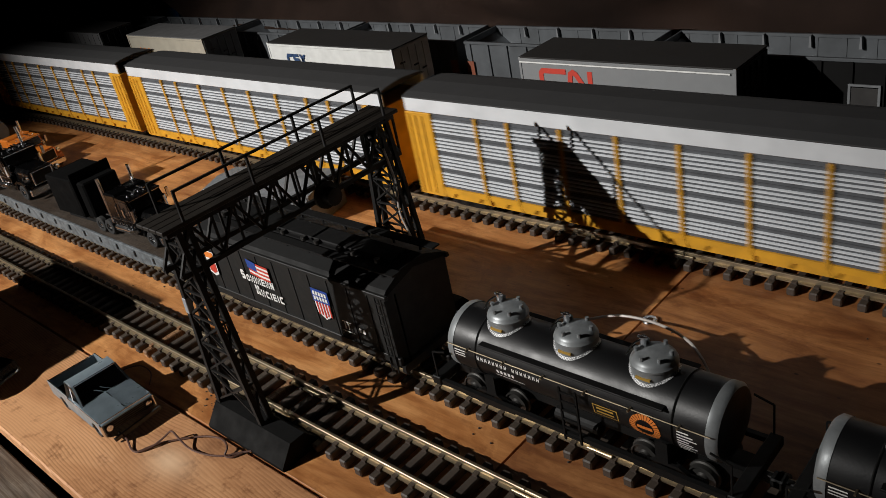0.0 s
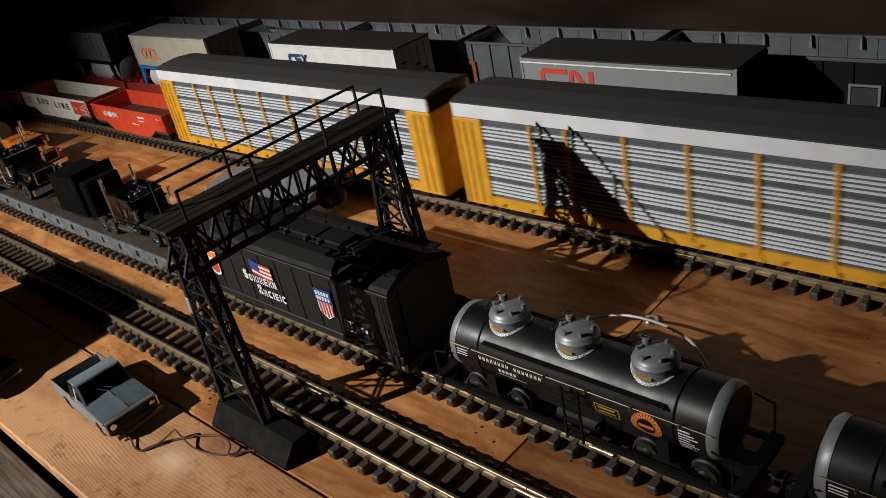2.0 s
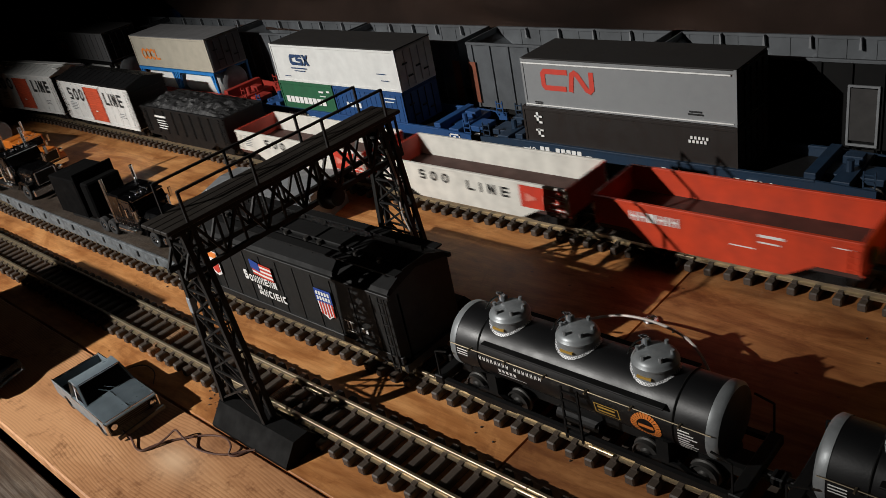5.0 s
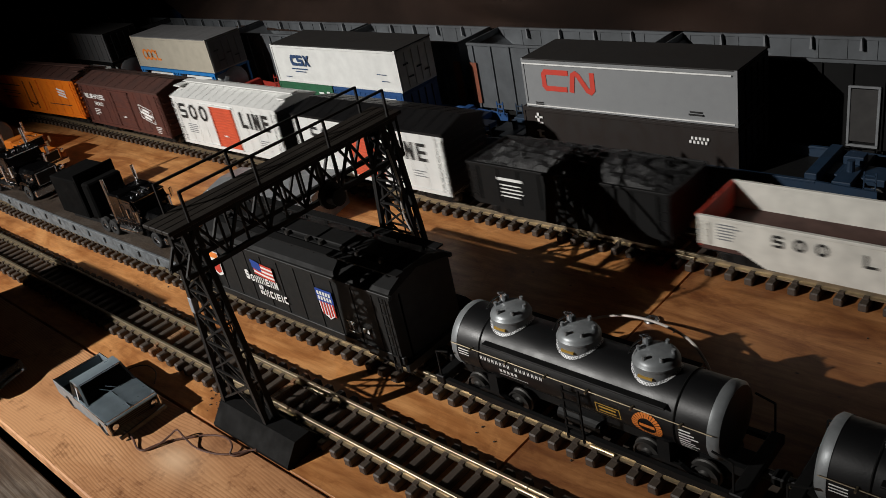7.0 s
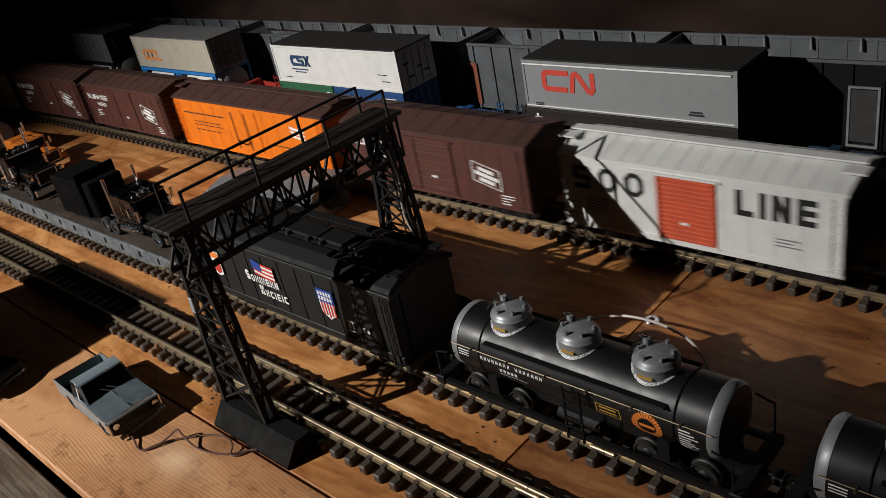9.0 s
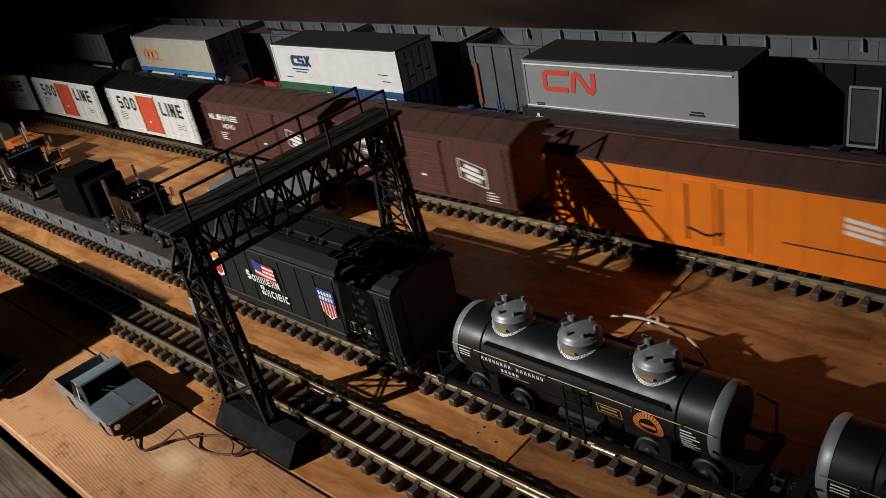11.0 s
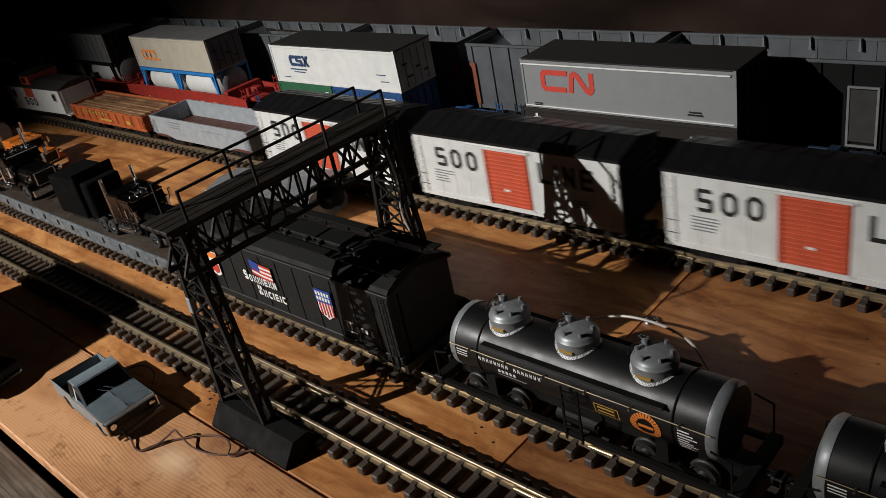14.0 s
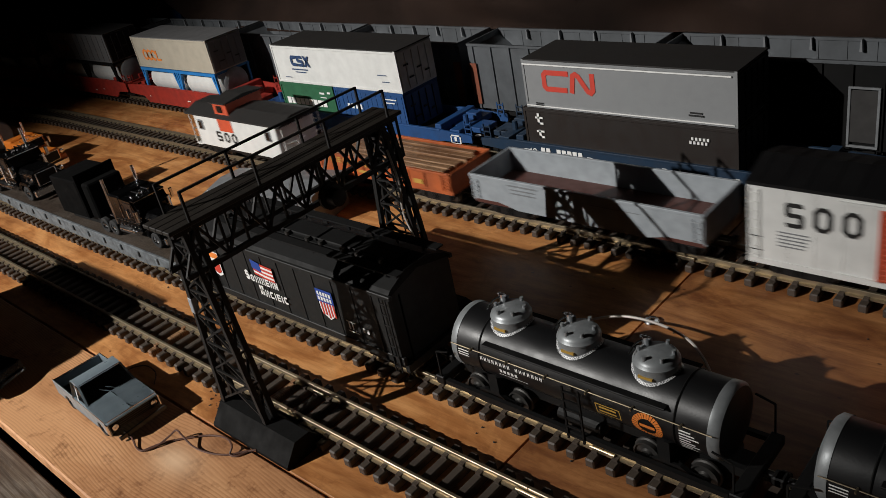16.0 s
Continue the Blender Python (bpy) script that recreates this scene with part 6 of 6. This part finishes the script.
t, h, w, H = container(-1.105, -0.722, 0.1255, 0.2070, WHITE, ROOFDARK, "white container with dark blue lettering marks", 0, OFFWHITE)
block_marks(t, -h + 0.060, 0.038, 0.023, 0.020, "C8X", LOGONAVY, -w - 0.0016, "dark blue block mark", 0.06, stroke=0.26)
stencil(t, w, [(-h + 0.058, -h + 0.110, 0.030, 0.0325), (-h + 0.068, -h + 0.102, 0.0245, 0.0265)], LOGONAVY, label="thin dark blue bars")
stencil(t, w, [(h - 0.06, h - 0.035, 0.033, 0.0345), (h - 0.05, h - 0.03, 0.020, 0.0215), (-h + 0.03, -h + 0.05, 0.012, 0.0135)], LOGONAVY, label="tiny dark bars")

t, h, w, H = container(-1.720, -1.360, 0.1260, 0.2065, BEIGE, CONTGREY, "beige container with an orange round-lettered emblem", 0, CONTGREY)
bm = B()
for k in range(3):
    x = -h + 0.052 + k * 0.021
    o = [(x + 0.0105 * math.cos(a * math.pi / 5 + 0.3), 0.034 + 0.012 * math.sin(a * math.pi / 5 + 0.3)) for a in range(11 if k < 2 else 9)]
    ribbon(bm, o, 0.0055, -w - 0.0008)
x = -h + 0.108
ribbon(bm, [(x, 0.047), (x, 0.023), (x + 0.018, 0.023)], 0.0055, -w - 0.0008)
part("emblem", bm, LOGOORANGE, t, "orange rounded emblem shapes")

t, h, w, H = container(-2.245, -1.875, 0.1260, 0.2065, CONTGREY, ROOFDARK, "dark grey container with a faint red mark", 12, BLACK)
stencil(t, w, [(-h + 0.055 + k * 0.026, -h + 0.073 + k * 0.026, 0.026, 0.044) for k in range(3)], paint("faded_red", (0.30, 0.15, 0.14), 0.5, 0, 0.1), label="faint red marks")
container(-2.765, -2.392, 0.1260, 0.2065, BROWN, ROOFDARK, "brown container on a red well car", 12, BLACK)

# lower layer
t, h, w, H = container(-1.108, -0.930, 0.050, 0.1245, GREEN, GREEN, "green container in the blue well car", 0)
block_marks(t, -h + 0.016, 0.028, 0.014, 0.0125, "#########", CHALK, -w - 0.0016, "white block lettering", 0.2)
stencil(t, w, [(h - 0.045, h - 0.03, 0.056, 0.060), (h - 0.02, h - 0.01, 0.058, 0.062), (h - 0.045, h - 0.025, 0.048, 0.050)], CHALK, label="tiny white bars")
t, h, w, H = container(-0.926, -0.724, 0.050, 0.1245, BLUE, BLUE, "blue container in the blue well car", 14)
stencil(t, w, [(-h + 0.035 + k * 0.012, -h + 0.042 + k * 0.012, 0.034, 0.044) for k in range(4)] + [(h - 0.05, h - 0.02, 0.060, 0.062), (h - 0.05, h - 0.025, 0.053, 0.055)], CHALK, label="white bars")
t, h, w, H = container(-0.440, -0.070, 0.050, 0.1250, DARKBROWN, DARKBROWN, "very dark brown container under the silver one", 0)
bm = B()
for z, tall in ((0.048, True), (0.024, False)):
    x = -h + 0.028
    prism(bm, rect(x, x + 0.0045, z, z + (0.019 if tall else 0.014)), "y", -w - 0.0016, -w - 0.002)
    prism(bm, rect(x - 0.004, x + 0.011, z + 0.010, z + 0.0132), "y", -w - 0.0016, -w - 0.002)
    prism(bm, rect(x, x + 0.011, z, z + 0.0035), "y", -w - 0.0016, -w - 0.002)
part("lettering", bm, CHALK, t, "two white stacked marks")
stencil(t, w, [(0.112 + k * 0.006 + (z == 0.052) * 0.003, 0.1155 + k * 0.006 + (z == 0.052) * 0.003, z, z + 0.0045) for z in (0.046, 0.052) for k in range(5)], CHALK, "stencil", "tiny white bars")


def tank_container(x0, x1, frame_paint):
    """A white cylinder in a braced frame."""
    t = thing("tank_container", pose((x0 + x1) / 2, NEAR_D + 0.049, 0.050), "white tank container in a braced frame", "tank container", "tank containers in the wells")
    h, w, H = (x1 - x0) / 2, 0.048, 0.075
    for s in (-1, 1):
        c = s * h / 2
        prof = [(0, -h / 2 + 0.010), (0.024, -h / 2 + 0.012), (0.036, -h / 2 + 0.022), (0.036, h / 2 - 0.022), (0.024, h / 2 - 0.012), (0, h / 2 - 0.010)]
        part("tank", lathe(B(), prof, 28, pose(c, -0.006, 0.038, 0, 90, 0)), WHITE, t, "white tank with domed ends", 50)
        bm = B()
        for x in (c - h / 2 + 0.004, c + h / 2 - 0.004):
            for y in (-w, w):
                bar(bm, (x, y, 0.001), (x, y, H), 0.0055)
            bar(bm, (x, -w, H - 0.003), (x, w, H - 0.003), 0.005)
            bar(bm, (x, -w, 0.003), (x, w, 0.003), 0.005)
            bar(bm, (x, -w, 0.020), (x + (0.012 if x < c else -0.012), -w, 0.070), 0.006)
        for y in (-w, w):
            bar(bm, (c - h / 2, y, H - 0.004), (c + h / 2, y, H - 0.004), 0.007)
            bar(bm, (c - h / 2, y, 0.003), (c + h / 2, y, 0.003), 0.006)
        part("frame", bm, frame_paint, t, "braced steel frame")
    part("end_disc", lathe(B(), [(0, 0.004), (0.030, 0.004), (0.036, 0.0), (0.0, -0.001)], 28, pose(h + 0.002, 0.0, 0.040, 0, 90, 0)), GREY, t, "round grey end plate", 40)


tank_container(-1.718, -1.362, TANKBLUE)
tank_container(-2.243, -1.877, BLACK)
tank_container(-2.763, -2.394, BLACK)


def well_car(x0, x1, colour, label, top=0.046, left=0.10, right=0.10):
    """An articulated container well unit; origin on the rail top."""
    h = (x1 - x0) / 2
    car = thing("well_car", pose((x0 + x1) / 2, Y_D, RAIL_Z), label, "well car", "container well cars")
    for s in (-1, 1):
        bm = prism(B(), [(-h + left, 0.006), (h - right, 0.006), (h - right + 0.02, 0.022), (h - 0.004, 0.026), (h - 0.004, top - 0.004), (h - right + 0.02, top), (-h + left - 0.02, top), (-h + 0.004, top - 0.004), (-h + 0.004, 0.026), (-h + left - 0.02, 0.022)], "y", s * 0.051, s * 0.0545)
        box(bm, -h + left - 0.02, h - right + 0.02, s * 0.0525 - 0.003, s * 0.0525 + 0.003, top - 0.003, top + 0.0005, 0.0006)
        part("side_sill", bm, colour, car)
    part("well_floor", box(B(), -h + left, h - right, -0.050, 0.050, 0.024, 0.0285), BLACK, car, "dark well floor")
    for s, e in ((-1, left), (1, right)):
        bm = box(B(), s * (h - e + 0.004), s * (h - 0.004), -0.020, 0.020, 0.030, 0.040, 0.001)
        box(bm, s * (h - e / 2) - 0.012, s * (h - e / 2) + 0.012, -0.048, 0.048, 0.032, 0.044, 0.001)
        box(bm, s * (h - e + 0.012) - 0.008, s * (h - e + 0.012) + 0.008, -0.050, 0.050, 0.028, top + 0.008, 0.001)
        part("end_platform", bm, colour, car)
        for y in (-0.048, 0.048):
            bm = B()
            ladder(bm, s * (h - 0.022), s * (h - 0.008), y, 0.036, top + 0.020, 3, 0.0018)
            part("railing", bm, colour, car)
        part("brake_stand", rod(B(), (s * (h - e / 2), -0.012, 0.044), (s * (h - e / 2), -0.012, 0.060), 0.005, 10), colour, car)
        part("brake_box", box(B(), s * (h - e / 2) - 0.016, s * (h - e / 2) + 0.010, 0.006, 0.024, 0.044, 0.056, 0.001), colour, car)
        truck(car, s * (h - 0.045))
    y = -0.0552
    rows, x = [], -h + left
    random.seed(int(abs(x0) * 100))
    while x < h - right:
        ww = random.uniform(0.006, 0.022)
        if random.random() < 0.5:
            for z in (0.018, 0.024, 0.030):
                if random.random() < 0.55:
                    rows.append((x, x + ww * random.uniform(0.5, 1), z, z + 0.0022))
        x += ww + random.uniform(0.006, 0.03)
    if rows:
        bars_sign("stencil", CHALK, car, y, rows, "small white stencilled bars")
    return car, h


car, h = well_car(-1.830, -1.250, WELLRED, "red container well car with white stencils", 0.054)
car, h = well_car(-2.350, -1.835, WELLRED, "red container well car with white stencils", 0.054, 0.08, 0.08)
well_car(-2.870, -2.355, WELLRED, "red container well car with white stencils", 0.054, 0.08, 0.08)
car, h = well_car(-1.225, -0.560, BLUE, "blue container well car with white stencils", 0.044)
bars_sign("stencil", CHALK, car, -0.0552, [(-h + 0.13 + k * 0.009, -h + 0.136 + k * 0.009, 0.028, 0.036) for k in range(8)] + [(h - 0.055, h - 0.030, 0.020, 0.0225), (h - 0.055, h - 0.0525, 0.020, 0.038), (h - 0.033, h - 0.030, 0.020, 0.038), (h - 0.055, h - 0.030, 0.0355, 0.038), (h - 0.046, h - 0.040, 0.026, 0.034)], "white stencilled marks")
car, h = well_car(-0.545, 0.115, NAVY, "dark blue container well car with white stencils", 0.044)
bars_sign("stencil", CHALK, car, -0.0552, [(-h + 0.135 + k * 0.0105, -h + 0.143 + k * 0.0105, 0.029, 0.038) for k in range(8) if k != 2] + [(h - 0.275, h - 0.272, 0.018, 0.034)], "white stencilled number bars")
bm = B()
for k in range(2):
    for a, b in (((0, 0), (0, 0.016)), ((0, 0.016), (0.014, 0.016 if k == 0 else 0.0)), ((0.014, 0), (0.0 if k == 0 else 0.014, 0 if k == 0 else 0.016))):
        bar(bm, (h - 0.170 + k * 0.019 + a[0], -0.0554, 0.016 + a[1]), (h - 0.170 + k * 0.019 + b[0], -0.0554, 0.016 + b[1]), 0.0035, 0.0006)
part("emblem", bm, CHALK, car, "white bent band emblem")


def words(body, size, m, material, parent, label):
    """Readable figures in the built-in font, as a mesh."""
    cu = bpy.data.curves.new("figures", "FONT")
    cu.body, cu.size, cu.extrude = body, size, 0.0002
    tmp = new("figures", cu)
    me = bpy.data.meshes.new_from_object(tmp.evaluated_get(bpy.context.evaluated_depsgraph_get()))
    bpy.data.objects.remove(tmp)
    me.materials.clear()
    me.materials.append(material)
    ob = new("figures", me)
    ob.parent, ob.matrix_basis, ob["label"] = parent, m, label
    return ob


words("48", 0.019, pose(-h + 0.108, -0.0558, 0.022, 90, 0, 0), CHALK, car, "white painted figures 48")


# ---- farthest track: big grey open hoppers ----
def big_hopper(x0, x1, lit=True, ribs=9):
    h = (x1 - x0) / 2
    car = thing("hopper_car", pose((x0 + x1) / 2, Y_E, RAIL_Z), "large open grey coal hopper, empty, at the back", "hopper car", "grey hoppers at the back")
    top, w = 0.156, 0.050
    for s in (-1, 1):
        bm = box(B(), -h, h, s * w, s * (w - 0.002), 0.026, top)
        # unlit near walls and ribs take the colour that paints their shade
        part("side_wall", bm, HOPGREY if s > 0 or lit else HOPSHADE, car)
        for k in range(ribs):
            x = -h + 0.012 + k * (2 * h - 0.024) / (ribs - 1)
            part("side_rib", box(B(), x - 0.003, x + 0.003, s * w - 0.003, s * w + 0.003, 0.026, top - 0.004), HOPGREY if s > 0 or lit else HOPSHADE, car)
        part("top_rail", box(B(), -h, h, s * w - 0.003, s * w + 0.003, top - 0.005, top, 0.0008), HOPGREY, car)
    for s in (-1, 1):
        part("end_wall", box(B(), s * h - s * 0.002, s * h, -w + 0.002, w - 0.002, 0.06, top), HOPGREY, car)
        if x0 < -0.6 or s < 0 and x0 < -0.3:
            part("end_panel", box(B(), s * (h - 0.010) - 0.009, s * (h - 0.010) + 0.009, -w - 0.0042, -w - 0.003, 0.036, 0.118), PANELRUST, car, "rusty orange corner panel")
        part("slope_sheet", prism(B(), [(s * (h - 0.003), 0.145), (s * (h - 0.003), 0.141), (s * (h - 0.11), 0.060), (s * (h - 0.11), 0.064)], "y", -w + 0.002, w - 0.002), HOPGREY, car, "sloping grey end sheet")
        truck(car, s * (h - 0.055))
        coupler(car, s * h, s)
    for k in range(4):
        x = -h + (k + 1) * 2 * h / 5
        bm = prism(B(), [(x - 0.0022, 0.138), (x + 0.0022, 0.138), (x + 0.0008, top), (x - 0.0008, top)], "y", w - 0.002, w - 0.010)
        part("gusset", bm, GREY, car, "pale wedge gusset")
        part("cross_tie", bar(B(), (x, -w + 0.002, 0.120), (x, w - 0.002, 0.120), 0.003), HOPGREY, car)
    part("floor_plate", box(B(), -h + 0.1, h - 0.1, -w + 0.002, w - 0.002, 0.036, 0.040), HOPGREY, car)
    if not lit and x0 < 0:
        part("end_door", box(B(), h - 0.052, h - 0.015, -w - 0.0048, -w - 0.003, 0.038, 0.116, 0.0006), PANELGREY, car, "dull grey door panel on the side darkened as shade")
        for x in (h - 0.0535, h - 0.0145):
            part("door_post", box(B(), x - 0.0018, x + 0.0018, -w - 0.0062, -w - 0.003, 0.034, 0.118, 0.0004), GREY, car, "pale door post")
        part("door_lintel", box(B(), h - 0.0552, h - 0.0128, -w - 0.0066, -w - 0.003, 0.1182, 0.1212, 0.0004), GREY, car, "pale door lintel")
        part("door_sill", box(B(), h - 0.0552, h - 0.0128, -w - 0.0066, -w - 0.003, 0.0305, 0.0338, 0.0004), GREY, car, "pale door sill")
    part("centre_sill", box(B(), -h, h, -0.010, 0.010, 0.014, 0.036), BLACK, car)


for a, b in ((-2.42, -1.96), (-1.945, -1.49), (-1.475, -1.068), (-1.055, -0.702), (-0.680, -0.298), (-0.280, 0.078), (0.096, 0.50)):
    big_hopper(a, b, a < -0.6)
railway(-3.0, 1.1, Y_E, [(-0.5, 0.0228, -2.6, 1.1)], (), "back track under the grey hoppers")


def far_boxes():
    for x, top, m, l in ((-2.197, 0.198, RED, "red box with a white top standing behind the back track"), (-2.075, 0.177, BLUE, "blue box standing behind the back track")):
        t = thing("storage_box", pose(x, 1.03, 0), l, "box", "boxes behind the back track")
        part("body", box(B(), -0.050, 0.050, -0.05, 0.05, 0, top - (0.022 if m is RED else 0), 0.002), m, t)
        if m is RED:
            part("lid", box(B(), -0.051, 0.051, -0.051, 0.051, top - 0.0215, top, 0.002), CHALK, t, "white lid")


far_boxes()


# ---- sagging brown paper under the roof, behind the back track ----
def paper_sheet():
    bm = B()
    nx, nz = 150, 60
    g = []
    for i in range(nx + 1):
        x = -3.8 + 6.4 * i / nx
        hem = 0.160 + 0.022 * noise.noise(Vector((x * 1.1, 0.3, 1.7))) + 0.014 * noise.noise(Vector((x * 4.3, 2.0, 0.4)))
        if x < -0.9:
            hem += 0.30 * min(1, max(0, -1.9 - x) / 0.5)
        col = []
        for j in range(nz + 1):
            v = j / nz
            y = 0.915 + 0.25 * v - 1.5 * v * v + 0.10 * noise.noise(Vector((x * 1.7, v * 7, 9))) + 0.03 * noise.noise(Vector((x * 6, v * 20, 2)))
            z = hem + 1.25 * v + 0.05 * noise.noise(Vector((x * 2.3, v * 9, 4))) * min(1, v * 8)
            col.append(bm.verts.new((x, y, z)))
        g.append(col)
    for i in range(nx):
        for j in range(nz):
            bm.faces.new((g[i][j], g[i + 1][j], g[i + 1][j + 1], g[i][j + 1]))
    bmesh.ops.solidify(bm, geom=bm.faces[:], thickness=0.004)
    ob = new("insulation_paper", mesh_of(bm, KRAFT, 60))
    tagged(ob, "crumpled dark brown insulation paper hanging under the roof", "insulation", kind="structure")


paper_sheet()


# ---- a second model vehicle at the table's edge, and an added unseen box that shades the tracks ----
def model_car():
    t = thing("model_car", pose(-0.795, -0.188, 0.001, 0, 0, 20), "dark model car standing at the edge of the board", "model car")
    part("body", prism(B(), [(-0.07, 0.012), (-0.07, 0.028), (-0.03, 0.031), (-0.018, 0.045), (0.02, 0.045), (0.035, 0.032), (0.068, 0.028), (0.072, 0.012)], "y", -0.030, 0.030), TRUCKBLACK, t)
    for s in (-1, 1):
        for x in (-0.043, 0.045):
            ty = part("tyre", lathe(B(), [(0.005, -0.004), (0.011, -0.004), (0.012, -0.003), (0.012, 0.003), (0.011, 0.004), (0.005, 0.004), (0.005, -0.004)], 20, pose(x, s * 0.027, 0.012, 90, 0, 0)), RUBBER, t)
    part("bumper", tube(B(), smooth_path([(0.066, -0.028, 0.016), (0.076, -0.02, 0.017), (0.078, 0.0, 0.018), (0.076, 0.02, 0.017), (0.066, 0.028, 0.016)]), 0.0022), CHROME, t, "chrome bumper", 40)


model_car()


def shade_box():
    # out of view; stands in for whatever casts the shade at left
    t = thing("unseen_shade_box", pose(-1.02, -0.38, -0.022, 0, 0, 0), "plain unseen box added beside the table edge to cast shade", "box")
    part("body", box(B(), -0.12, 0.13, -0.17, 0.08, 0, 0.31, 0.003), timber("cardboard", (0.30, 0.19, 0.10), (0.27, 0.17, 0.09), (0.22, 0.13, 0.07)), t)
    part("flap", box(B(), -0.12, 0.13, -0.17, -0.05, 0.3105, 0.3135), bpy.data.materials["cardboard"], t)


shade_box()


def crumbs():
    bm = B()
    random.seed(12)
    for k in range(70):
        if k < 34:
            x, y = random.gauss(-0.425, 0.012), random.gauss(-0.022, 0.010)
        else:
            x, y = random.uniform(-1.0, 0.3), random.choice((random.uniform(0.07, 0.115), random.uniform(0.19, 0.45)))
        r = random.uniform(0.0006, 0.0016)
        bmesh.ops.create_icosphere(bm, subdivisions=1, radius=r, matrix=Matrix.LocRotScale((x, y, r * 0.6), None, (1, random.uniform(0.6, 1.3), 0.7)))
    ob = new("crumbs", mesh_of(bm, TIE))
    tagged(ob, "dark crumbs scattered on the plywood", "crumbs", kind="stuff")


crumbs()


# ---- what moves: the train on the main line ----
def motions():
    for car, s in TRAIN:
        rows = []
        for t, run in enumerate(TRAVELLED):
            ends = [on_line(s + run + d) for d in (-0.13, 0.13)]
            x, y = ((ends[0][k] + ends[1][k]) / 2 for k in (0, 1))
            rows.append((t, pose(x, y, RAIL_Z, 0, 0, (ends[0][2] + ends[1][2]) / 2)))
        walk(car, rows)


motions()
